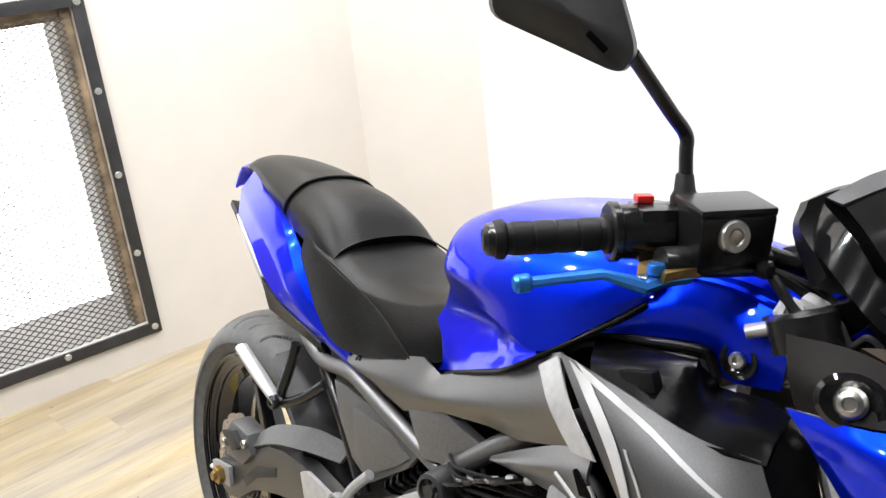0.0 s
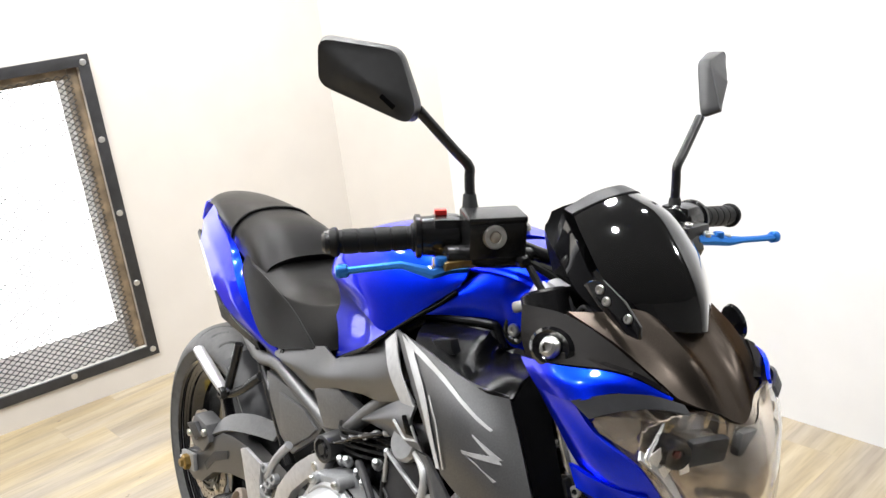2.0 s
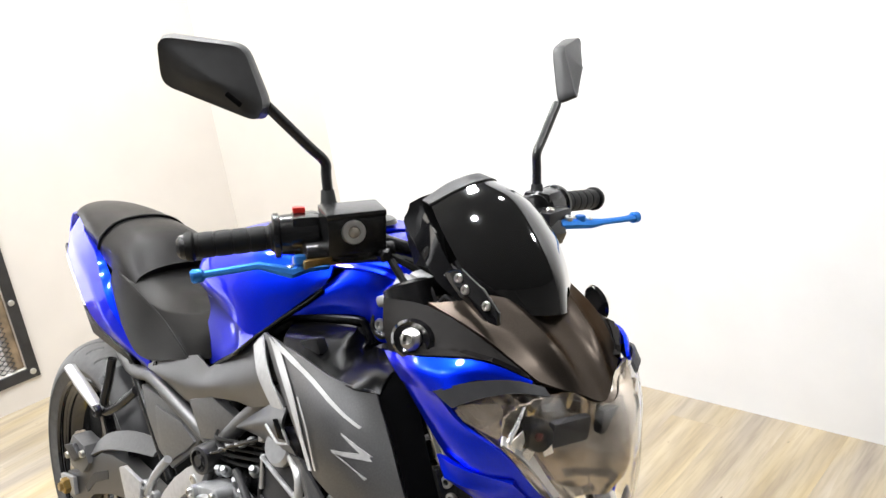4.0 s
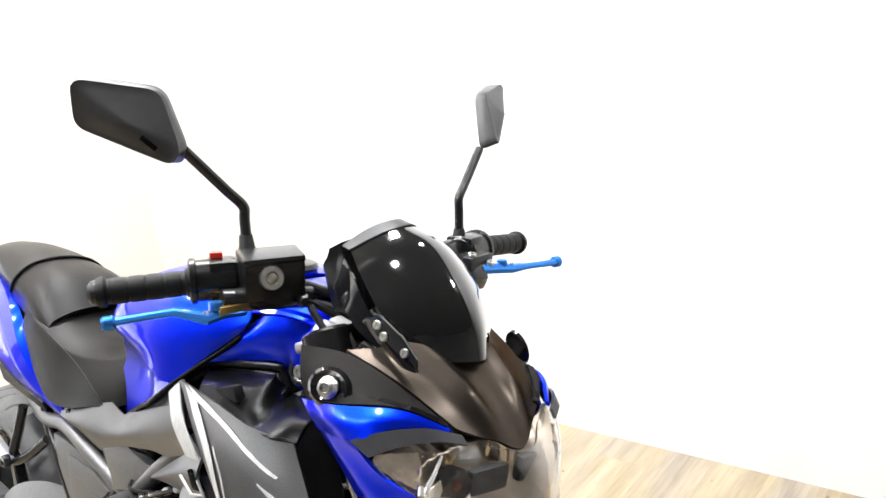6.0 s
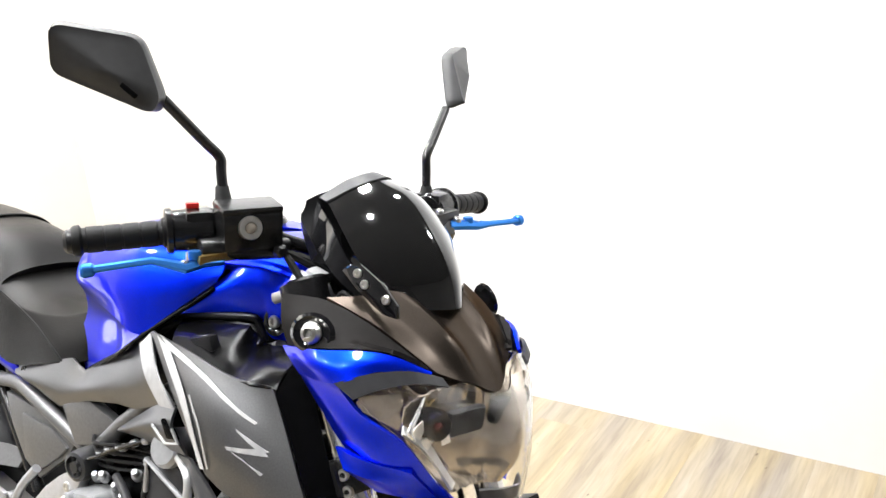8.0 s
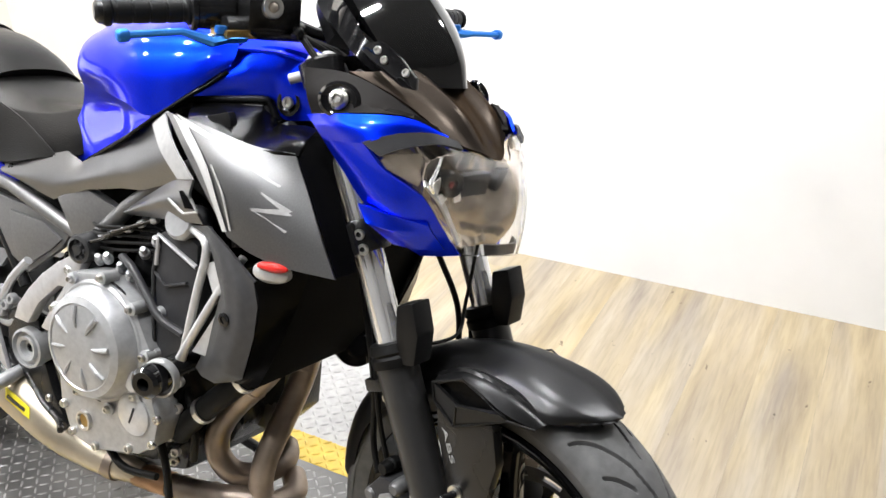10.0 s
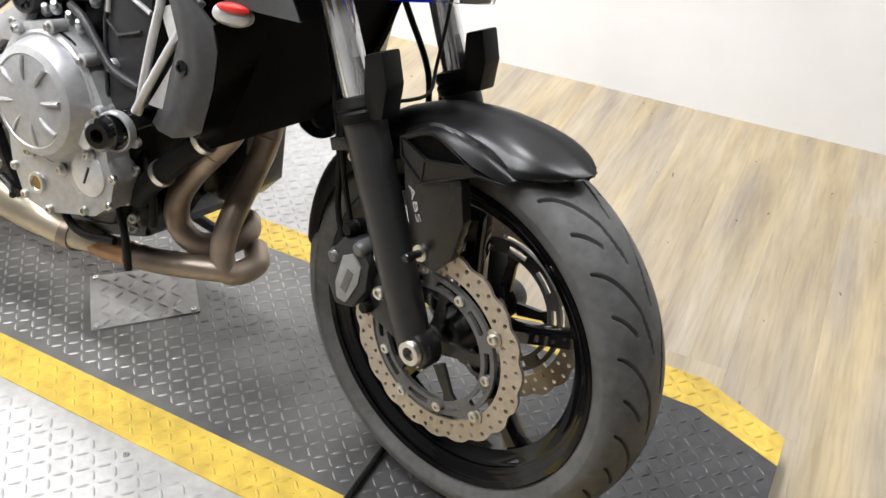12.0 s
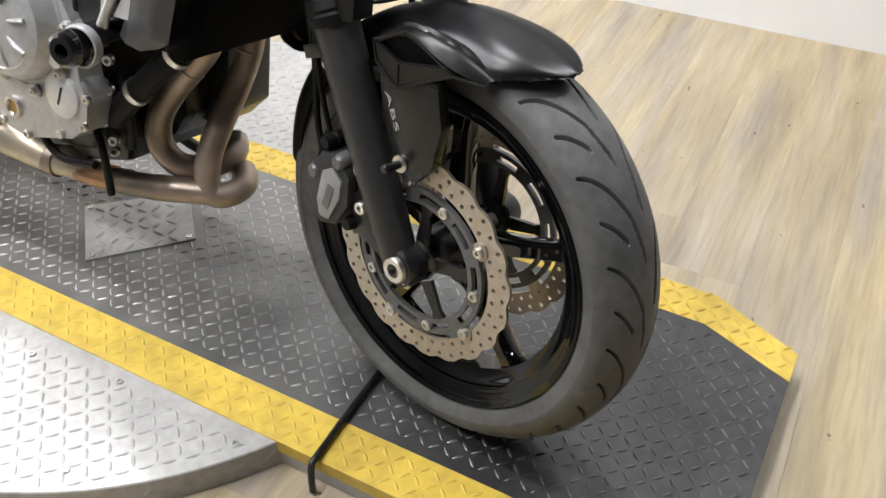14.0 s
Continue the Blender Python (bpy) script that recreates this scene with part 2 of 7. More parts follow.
def wood_floor():
    """Vinyl planks of bleached wood: streaks along x of each plank, another tint for each."""
    m = bpy.data.materials.new("bleached wood plank")
    m.use_nodes = True
    t = m.node_tree
    p = t.nodes["Principled BSDF"]
    where, info = t.nodes.new("ShaderNodeTexCoord"), t.nodes.new("ShaderNodeObjectInfo")
    add = t.nodes.new("ShaderNodeVectorMath")
    add.operation = "ADD"
    spread = t.nodes.new("ShaderNodeVectorMath")
    spread.operation = "SCALE"
    spread.inputs[0].default_value = (13.0, 7.0, 3.0)
    t.links.new(info.outputs["Random"], spread.inputs["Scale"])
    t.links.new(where.outputs["Object"], add.inputs[0])
    t.links.new(spread.outputs[0], add.inputs[1])

    def streaks(sx, sy, detail):
        stretch, n = t.nodes.new("ShaderNodeMapping"), t.nodes.new("ShaderNodeTexNoise")
        stretch.inputs["Scale"].default_value = (sx, sy, 1)
        n.inputs["Scale"].default_value, n.inputs["Detail"].default_value, n.inputs["Distortion"].default_value = 1.0, detail, 0.35
        t.links.new(add.outputs[0], stretch.inputs["Vector"])
        t.links.new(stretch.outputs[0], n.inputs["Vector"])
        return n

    broad, grain, knots, warm = streaks(1.7, 15, 9), streaks(9, 130, 6), streaks(20, 36, 2), streaks(1.1, 7, 4)
    ramp = t.nodes.new("ShaderNodeValToRGB")
    e = ramp.color_ramp.elements
    e[0].position, e[0].color = 0.30, (0.232, 0.198, 0.160, 1)
    e[1].position, e[1].color = 0.64, (0.378, 0.328, 0.250, 1)
    mid = e.new(0.46)
    mid.color = (0.310, 0.267, 0.204, 1)
    t.links.new(broad.outputs["Fac"], ramp.inputs["Fac"])
    fine = t.nodes.new("ShaderNodeValToRGB")
    fine.color_ramp.elements[0].position, fine.color_ramp.elements[0].color = 0.36, (0.86, 0.855, 0.84, 1)
    fine.color_ramp.elements[1].position = 0.56
    t.links.new(grain.outputs["Fac"], fine.inputs["Fac"])
    dark = t.nodes.new("ShaderNodeValToRGB")
    dark.color_ramp.elements[0].position, dark.color_ramp.elements[0].color = 0.235, (0.40, 0.37, 0.35, 1)
    dark.color_ramp.elements[1].position = 0.265
    t.links.new(knots.outputs["Fac"], dark.inputs["Fac"])
    yellow = t.nodes.new("ShaderNodeValToRGB")
    yellow.color_ramp.elements[0].position, yellow.color_ramp.elements[0].color = 0.40, (0.96, 0.96, 0.98, 1)
    yellow.color_ramp.elements[1].position, yellow.color_ramp.elements[1].color = 0.62, (1.04, 0.98, 0.80, 1)
    t.links.new(warm.outputs["Fac"], yellow.inputs["Fac"])
    tint = t.nodes.new("ShaderNodeValToRGB")
    tint.color_ramp.elements[0].color, tint.color_ramp.elements[1].color = (0.92, 0.92, 0.94, 1), (1.05, 1.03, 0.97, 1)
    for at, tone in ((0.35, (0.97, 0.96, 0.96, 1)), (0.6, (1.03, 1.00, 0.92, 1)), (0.8, (0.95, 0.94, 0.95, 1))):
        tint.color_ramp.elements.new(at).color = tone
    t.links.new(info.outputs["Random"], tint.inputs["Fac"])
    last = ramp.outputs["Color"]
    for other in (fine.outputs["Color"], yellow.outputs["Color"], dark.outputs["Color"], tint.outputs["Color"]):
        mix = t.nodes.new("ShaderNodeMix")
        mix.data_type, mix.blend_type = "RGBA", "MULTIPLY"
        mix.inputs[0].default_value = 1.0
        t.links.new(last, mix.inputs[6])
        t.links.new(other, mix.inputs[7])
        last = mix.outputs[2]
    t.links.new(last, p.inputs["Base Color"])
    p.inputs["Roughness"].default_value = 0.42
    b = t.nodes.new("ShaderNodeBump")
    b.inputs["Strength"].default_value, b.inputs["Distance"].default_value = 0.25, 0.001
    t.links.new(grain.outputs["Fac"], b.inputs["Height"])
    t.links.new(b.outputs["Normal"], p.inputs["Normal"])
    return m


M["planks"] = wood_floor()


# ---- mesh tools ----
def finish(bm, name, mat, smooth=35.0):
    bmesh.ops.recalc_face_normals(bm, faces=bm.faces)
    me = bpy.data.meshes.new(name)
    bm.to_mesh(me)
    bm.free()
    me.materials.append(M[mat] if isinstance(mat, str) else mat)
    if smooth:
        me.polygons.foreach_set("use_smooth", [True] * len(me.polygons))
        me.set_sharp_from_angle(angle=radians(smooth))
    return me


def part(name, bm, mat, parent=None, label="", smooth=35.0, m=None):
    ob = new(name, finish(bm, name, mat, smooth))
    if parent is not None:
        ob.parent = parent
    if m is not None:
        ob.matrix_basis = m
    if label:
        ob["label"] = label
    return ob


def thing(name, label, category, m=None, group="", kind=""):
    ob = tagged(new(name), label, category, group, kind)
    if m is not None:
        ob.matrix_basis = m
    return ob


def box(bm, centre, size, bevel=0.0, turn=(0, 0, 0), taper=1.0):
    """A box with rounded edges. taper: the size of its top against its base."""
    tmp = bmesh.new()
    bmesh.ops.create_cube(tmp, size=1)
    for v in tmp.verts:
        k = taper if v.co.z > 0 else 1.0
        v.co = Vector((v.co.x * size[0] * k, v.co.y * size[1] * k, v.co.z * size[2]))
    if bevel:
        bmesh.ops.bevel(tmp, geom=tmp.edges[:], offset=bevel, segments=2, profile=0.7, affect="EDGES")
    bmesh.ops.transform(tmp, matrix=pose(*centre, *turn), verts=tmp.verts)
    join(bm, tmp)
    return bm


def join(bm, tmp):
    made = [bm.verts.new(v.co) for v in tmp.verts]
    tmp.verts.index_update()
    for f in tmp.faces:
        bm.faces.new([made[v.index] for v in f.verts])
    tmp.free()


def spline(pts, n, closed=False):
    """n steps between each two of the points, on a smooth curve through them."""
    pts = [Vector(p) for p in pts]
    out, c = [], len(pts)
    for i in range(c if closed else c - 1):
        def at(j):
            if closed:
                return pts[j % c]
            if j < 0:
                return 2 * pts[0] - pts[1]
            return pts[j] if j < c else 2 * pts[-1] - pts[-2]
        a, b, d, e = at(i - 1), at(i), at(i + 1), at(i + 2)
        for k in range(n):
            s = k / n
            out.append(0.5 * (2 * b + (d - a) * s + (2 * a - 5 * b + 4 * d - e) * s * s + (3 * b - a - 3 * d + e) * s**3))
    if not closed:
        out.append(pts[-1])
    return out


def rings(bm, loops, closed=False, caps=True):
    made = [[bm.verts.new(p) for p in loop] for loop in loops]
    n = len(made[0])
    for a, b in zip(made, made[1:] + made[:1] if closed else made[1:]):
        for i in range(n):
            bm.faces.new((a[i], a[(i + 1) % n], b[(i + 1) % n], b[i]))
    if caps and not closed:
        bm.faces.new(made[0][::-1])
        bm.faces.new(made[-1])
    return bm


def tube(bm, pts, r, seg=12, smooth=4, flat=1.0, closed=False):
    """A round bar along a curve; r may be a list, a radius for each point; flat: its height against its width."""
    radii = r if isinstance(r, (list, tuple)) else [r] * len(pts)
    if smooth > 1 and len(pts) > 2 or closed:
        line = spline(pts, smooth, closed)
        size = [v.x for v in spline([(q, 0, 0) for q in radii], smooth, closed)]
    else:
        line, size = [Vector(p) for p in pts], list(radii)
    loops, up = [], None
    for i, p in enumerate(line):
        a, b = line[i - 1] if i or closed else p, line[(i + 1) % len(line)] if i + 1 < len(line) or closed else p
        ahead = (b - a).normalized()
        if up is None:
            up = Vector((0, 0, 1)) if abs(ahead.z) < 0.9 else Vector((0, 1, 0))
        side = ahead.cross(up).normalized()
        up = side.cross(ahead).normalized()
        loops.append([p + size[i] * (math.cos(q) * side + math.sin(q) * flat * up) for q in (2 * math.pi * k / seg for k in range(seg))])
    return rings(bm, loops, closed)


def lathe(bm, profile, m=None, seg=32, arc=360.0, start=0.0):
    """Turns a profile of (radius, height) round the z axis of m."""
    m = m or Matrix()
    full = arc >= 360
    count = seg if full else seg + 1
    loops = []
    for r, h in profile:
        loops.append([m @ Vector((max(r, 1e-5) * math.cos(a), max(r, 1e-5) * math.sin(a), h)) for a in (radians(start + arc * k / seg) for k in range(count))])
    made = [[bm.verts.new(p) for p in loop] for loop in loops]
    for a, b in zip(made, made[1:]):
        for i in range(seg):
            j = (i + 1) % count
            bm.faces.new((a[i], a[j], b[j], b[i]))
    bmesh.ops.remove_doubles(bm, verts=bm.verts, dist=2e-5)
    return bm


def grid_of(rows, nu, nv, curve_u=True, curve_v=True):
    """A finer net over rows of places: smooth or straight along and across the rows."""
    def line(pts, n, curved):
        if curved and len(pts) > 2:
            return spline(pts, n)
        pts = [Vector(p) for p in pts]
        return [a.lerp(b, k / n) for a, b in zip(pts, pts[1:]) for k in range(n)] + [pts[-1]]
    across = [line(row, nv, curve_v) for row in rows]
    return list(zip(*[line(col, nu, curve_u) for col in zip(*across)]))


def skin(bm, net, thick, inward):
    """A sheet over the net with a thickness, towards the place or direction inward (a function of the place)."""
    nr, nc = len(net), len(net[0])
    def normal(i, j):
        a = Vector(net[min(i + 1, nr - 1)][j]) - Vector(net[max(i - 1, 0)][j])
        b = Vector(net[i][min(j + 1, nc - 1)]) - Vector(net[i][max(j - 1, 0)])
        n = a.cross(b)
        return n.normalized() if n.length > 1e-9 else Vector((0, 0, 1))
    outer = [[bm.verts.new(net[i][j]) for j in range(nc)] for i in range(nr)]
    inner = []
    for i in range(nr):
        row = []
        for j in range(nc):
            n, p = normal(i, j), Vector(net[i][j])
            if n.dot(inward(p)) < 0:
                n = -n
            row.append(bm.verts.new(p + n * thick))
        inner.append(row)
    for i in range(nr - 1):
        for j in range(nc - 1):
            bm.faces.new((outer[i][j], outer[i][j + 1], outer[i + 1][j + 1], outer[i + 1][j]))
            bm.faces.new((inner[i][j], inner[i + 1][j], inner[i + 1][j + 1], inner[i][j + 1]))
    for i in range(nr - 1):
        for j in (0, nc - 1):
            bm.faces.new((outer[i][j], outer[i + 1][j], inner[i + 1][j], inner[i][j]))
    for j in range(nc - 1):
        for i in (0, nr - 1):
            bm.faces.new((outer[i][j], outer[i][j + 1], inner[i][j + 1], inner[i][j]))
    return bm


def to_middle(p):
    return Vector((0, -p.y, 0)) if abs(p.y) > 1e-4 else Vector((0, 0, -1))


def panel(rows, thick=0.004, nu=5, nv=5, curve_u=True, curve_v=True, inward=to_middle, bm=None):
    return skin(bm or bmesh.new(), grid_of(rows, nu, nv, curve_u, curve_v), thick, inward)


def slab(bm, outline, low, high, bevel=0.0):
    """An upright prism over an outline of (x, y)."""
    tmp = bmesh.new()
    a = [tmp.verts.new((x, y, low)) for x, y in outline]
    b = [tmp.verts.new((x, y, high)) for x, y in outline]
    tmp.faces.new(a[::-1])
    tmp.faces.new(b)
    for i in range(len(a)):
        j = (i + 1) % len(a)
        tmp.faces.new((a[i], a[j], b[j], b[i]))
    if bevel:
        bmesh.ops.bevel(tmp, geom=tmp.edges[:], offset=bevel, segments=2, profile=0.7, affect="EDGES")
    join(bm, tmp)
    return bm


def plate(bm, outline, y0, y1, bevel=0.0, m=None):
    """A prism over an outline of (x, z), from y0 to y1."""
    tmp = bmesh.new()
    slab(tmp, outline, 0, 1)
    for v in tmp.verts:
        v.co = Vector((v.co.x, y0 + (y1 - y0) * v.co.z, v.co.y))
    if bevel:
        bmesh.ops.recalc_face_normals(tmp, faces=tmp.faces)
        bmesh.ops.bevel(tmp, geom=tmp.edges[:], offset=bevel, segments=2, profile=0.7, affect="EDGES")
    if m is not None:
        bmesh.ops.transform(tmp, matrix=m, verts=tmp.verts)
    join(bm, tmp)
    return bm


def aim(at, way):
    """A pose at a place whose z axis points along way."""
    return Matrix.Translation(at) @ Vector(way).to_track_quat("Z", "Y").to_matrix().to_4x4()


def bolt(at, way, r, parent, mat="steel", h=None, name="bolt", m=None, socket=True):
    h = h or r * 0.8
    prof = [(0, 0), (r, 0), (r, h * 0.75), (r * 0.85, h)]
    prof += [(r * 0.5, h), (r * 0.5, h * 0.4), (0, h * 0.4)] if socket else [(0, h)]
    return part(name, lathe(bmesh.new(), prof, aim(at, way), 14), mat, parent, m=m)


def written(text, size, depth=0.0004):
    """The mesh of a word in the built-in font, from the origin along x."""
    c = bpy.data.curves.new("word", "FONT")
    c.body, c.size, c.extrude = text, size, depth
    ob = new("word", c)
    bpy.context.view_layer.update()
    me = bpy.data.meshes.new_from_object(ob.evaluated_get(bpy.context.evaluated_depsgraph_get()))
    bm = bmesh.new()
    bm.from_mesh(me)
    bpy.data.objects.remove(ob)
    bpy.data.meshes.remove(me)
    bpy.data.curves.remove(c)
    return bm


# ---- room ----
def structure(name, bm, mat, label, smooth=0.0, category=""):
    return tagged(part(name, bm, mat, smooth=smooth), label, category or name.split("_")[0], kind="structure")


WEST, THICK = -1.34, 0.36
WIN_Y, WIN_Z = (-1.224, 0.189), (0.081, 1.119)
CORNER, BEND = (WEST, 1.125), (-0.83, 1.30)


def north_at(x):
    return BEND[1] + 0.112 * (x - BEND[0])


bm = bmesh.new()
lo, hi = FLOOR - 0.02, CEILING
for y0, y1, z0, z1 in ((-1.5, WIN_Y[0], lo, hi), (WIN_Y[1], CORNER[1] + 0.3, lo, hi), (*WIN_Y, lo, WIN_Z[0]), (*WIN_Y, WIN_Z[1], hi)):
    box(bm, (WEST - THICK / 2, (y0 + y1) / 2, (z0 + z1) / 2), (THICK, y1 - y0, z1 - z0))
structure("wall_west", bm, "wall_warm", "cream painted wall with a caged window opening")
# Unseen stretch past the window, added to darken what the paint reflects.
bm = box(bmesh.new(), (WEST - THICK / 2, -2.75, (lo + hi) / 2), (THICK, 2.5, hi - lo))
structure("wall_southwest", bm, "bounce_wall", "unseen closing wall, its grey set for bounce light and reflections")
bm = slab(bmesh.new(), [CORNER, BEND, (BEND[0] - 0.05, BEND[1] + 0.2), (CORNER[0] - 0.05, CORNER[1] + 0.2)], lo, hi)
structure("wall_corner", bm, "wall_warm", "short slanted cream wall in the room's corner")
bm = slab(bmesh.new(), [BEND, (5.0, north_at(5.0)), (5.0, north_at(5.0) + 0.2), (BEND[0], BEND[1] + 0.2)], lo, hi)
structure("wall_north", bm, "wall", "plain white painted wall behind the motorcycle")
# East and south walls are unseen; their grey steers fill and reflections.
bm = slab(bmesh.new(), [(5.0, -4.0), (5.2, -4.0), (5.2, 2.4), (5.0, 2.4)], lo, hi)
structure("wall_east", bm, "bounce_wall", "unseen closing wall, its grey set for bounce light and reflections")
bm = slab(bmesh.new(), [(WEST - 0.2, -4.2), (5.2, -4.2), (5.2, -4.0), (WEST - 0.2, -4.0)], lo, hi)
structure("wall_south", bm, "bounce_wall", "unseen closing wall, its grey set for bounce light and reflections")
bm = box(bmesh.new(), (1.8, -1.0, CEILING + 0.05), (7.2, 7.0, 0.1))
structure("ceiling", bm, "ceiling", "flat dark grey ceiling with round lamps")

# window cage: angle-iron frame with screws, wooden liner, expanded steel
window = thing("window_1", "black iron window cage with expanded steel mesh over a bright opening", "window", kind="structure")
FW, OUT = 0.038, 0.012
fy0, fy1, fz0, fz1 = WIN_Y[0] - FW, WIN_Y[1] + FW, WIN_Z[0] - FW, WIN_Z[1] + FW
for cy, cz, sy, sz in (((fy0 + fy1) / 2, fz0 + FW / 2, fy1 - fy0, FW), ((fy0 + fy1) / 2, fz1 - FW / 2, fy1 - fy0, FW), (fy0 + FW / 2, (fz0 + fz1) / 2, FW, fz1 - fz0 - 2 * FW), (fy1 - FW / 2, (fz0 + fz1) / 2, FW, fz1 - fz0 - 2 * FW)):
    part("window_frame", box(bmesh.new(), (WEST + OUT / 2 + 0.001, cy, cz), (OUT, sy, sz), 0.002), "frame_iron", window)
for k in range(5):
    z = fz1 - 0.025 - k * (fz1 - fz0 - 0.05) / 4
    for y in (fy1 - 0.022, fy0 + 0.022):
        bolt((WEST + OUT, y, z), (1, 0, 0), 0.011, window, "screw", 0.006, "screw", socket=False)
for k in range(1, 5):
    y = fy1 - 0.022 - k * (fy1 - fy0 - 0.044) / 5
    for z in (fz0 + 0.025, fz1 - 0.025):
        bolt((WEST + OUT, y, z), (1, 0, 0), 0.011, window, "screw", 0.006, "screw", socket=False)
for y in (WIN_Y[0] + 0.018, WIN_Y[1] - 0.018):
    part("liner", box(bmesh.new(), (WEST - 0.055, y, (WIN_Z[0] + WIN_Z[1]) / 2), (0.08, 0.034, WIN_Z[1] - WIN_Z[0] - 0.004), 0.002), "old_wood", window, "worn brown wooden liner with rust stains")
part("liner", box(bmesh.new(), (WEST - 0.055, (WIN_Y[0] + WIN_Y[1]) / 2, WIN_Z[1] - 0.018), (0.08, WIN_Y[1] - WIN_Y[0] - 0.074, 0.034), 0.002), "old_wood", window)


def expanded_steel(y0, y1, z0, z1, x, dy=0.030, dz=0.0195, w=0.0026):
    verts, faces = [], []
    def bar(a, b):
        d = (b - a).normalized()
        s = Vector((0, -d.z, d.y)) * w / 2
        t = Vector((w * 0.45, 0, 0))
        n = len(verts)
        verts.extend([a + s + t, a - s + t, a - s - t, a + s - t, b + s + t, b - s + t, b - s - t, b + s - t])
        faces.extend([(n, n + 1, n + 5, n + 4), (n + 1, n + 2, n + 6, n + 5), (n + 2, n + 3, n + 7, n + 6), (n + 3, n, n + 4, n + 7)])
    for i in range(int((y1 - y0) / dy)):
        for j in range(int((z1 - z0) / dz)):
            c = Vector((x, y0 + dy * (i + 0.5), z0 + dz * (j + 0.5)))
            l, r, u, d = c + Vector((0, -dy / 2, 0)), c + Vector((0, dy / 2, 0)), c + Vector((0, 0, dz / 2)), c - Vector((0, 0, dz / 2))
            for a, b in ((l, u), (u, r), (r, d), (d, l)):
                bar(a, b)
    me = bpy.data.meshes.new("expanded_mesh")
    me.from_pydata(verts, [], faces)
    me.materials.append(M["mesh_steel"])
    return me


grille = new("expanded_mesh", expanded_steel(WIN_Y[0] + 0.005, WIN_Y[1] - 0.002, WIN_Z[0] + 0.004, WIN_Z[1] - 0.006, WEST - 0.006))
grille.parent = window
bm = box(bmesh.new(), (-5.2, -0.6, 0.8), (0.05, 9.0, 5.0))
tagged(part("backdrop", bm, "daylight", smooth=0), "glaring white daylight outside the window", "daylight", kind="structure")
bricks = thing("brick_pier", "orange brick pier outside the window", "pier")
part("core", box(bmesh.new(), (WEST - THICK - 0.16, -0.53, 0.11), (0.20, 0.30, 0.58)), "old_wood", bricks)
one = finish(box(bmesh.new(), (0, 0, 0), (0.016, 0.205, 0.060), 0.003), "brick", "brick", 0)
for k in range(8):
    for s in range(2):
        o = new("brick", one)
        o.parent = bricks
        o.location = (WEST - THICK - 0.054, -0.63 + 0.21 * s - (0.05 if k % 2 else 0), -0.14 + 0.07 * k)


# ceiling lamps
for n, (x, y) in enumerate(LAMPS):
    lamp = thing("ceiling_lamp", "round white recessed ceiling lamp, lit", "lamp", pose(x, y, CEILING), "ceiling lamps")
    part("rim", lathe(bmesh.new(), [(0.085, 0), (0.11, 0), (0.11, -0.006), (0.1, -0.012), (0.085, -0.008)], None, 28), "ceiling", lamp)
    part("diffuser", lathe(bmesh.new(), [(0, -0.004), (0.084, -0.004), (0.084, 0.0)], None, 28), "lamp", lamp)
    light = bpy.data.lights.new("lamp_light", "AREA")
    light.shape, light.size, light.energy, light.color = "DISK", 0.17, LAMP_WATTS, (0.985, 0.99, 1.0)
    lo_ = new("lamp_light", light)
    lo_.location = (x, y, CEILING - 0.02)
    lo_.parent, lo_.location = lamp, (0, 0, -0.02)

# ---- turntable ----
TURN = radians(4.5)
UX, UY = Vector((math.cos(TURN), math.sin(TURN), 0)), Vector((-math.sin(TURN), math.cos(TURN), 0))
HUB, RADIUS = (0.666, 0.07), 0.684
VN, VF, BAND, UE, UW = -0.343, 0.281, 0.078, 1.90, -0.345


def uv(u, v):
    p = u * UX + v * UY
    return (p.x, p.y)


turntable = thing("turntable", "round tread-plate turntable with a black strip edged in yellow", "turntable")
bm = lathe(bmesh.new(), [(0, FLOOR), (RADIUS, FLOOR), (RADIUS, -0.005), (RADIUS - 0.002, -0.003), (0, -0.003)], Matrix.Translation((*HUB, 0)), 120)
disc_plate = part("disc", bm, "bare_plate", turntable, "bare tread-plate disc")
ends = 0.155
core = [(UW + ends, VN + BAND), (UE - ends, VN + BAND), (UE, VN + BAND + 0.065), (UE, VF - BAND - 0.065), (UE - ends, VF - BAND), (UW + ends, VF - BAND), (UW, VF - BAND - 0.065), (UW, VN + BAND + 0.065)]
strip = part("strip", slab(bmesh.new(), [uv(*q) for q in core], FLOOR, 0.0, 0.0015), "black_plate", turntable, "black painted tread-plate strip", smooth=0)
near = [(UW, VN + 0.075), (UW + ends, VN), (UE - ends, VN), (UE, VN + 0.075), (UE, VN + BAND + 0.064), (UE - ends, VN + BAND - 0.0005), (UW + ends, VN + BAND - 0.0005), (UW, VN + BAND + 0.064)]
far = [(u, VN + VF - v) for u, v in near][::-1]
part("yellow_edge", slab(bmesh.new(), [uv(*q) for q in near], FLOOR + 0.03, 0.0005, 0.001), "yellow_plate", turntable, "yellow painted tread-plate edge", smooth=0)
part("yellow_edge", slab(bmesh.new(), [uv(*q) for q in far], FLOOR + 0.03, 0.0005, 0.001), "yellow_plate", turntable, smooth=0)
skirt_n = [(u, v + 0.003 * (1 if v < VN + 0.1 else -1)) for u, v in near]
skirt_f = [(u, v - 0.003 * (1 if v > VF - 0.1 else -1)) for u, v in far]
for s in (skirt_n, skirt_f):
    part("skirt", slab(bmesh.new(), [uv(*q) for q in s], FLOOR, FLOOR + 0.0295), "bare_plate", turntable, "bare tread-plate skirt", smooth=0)
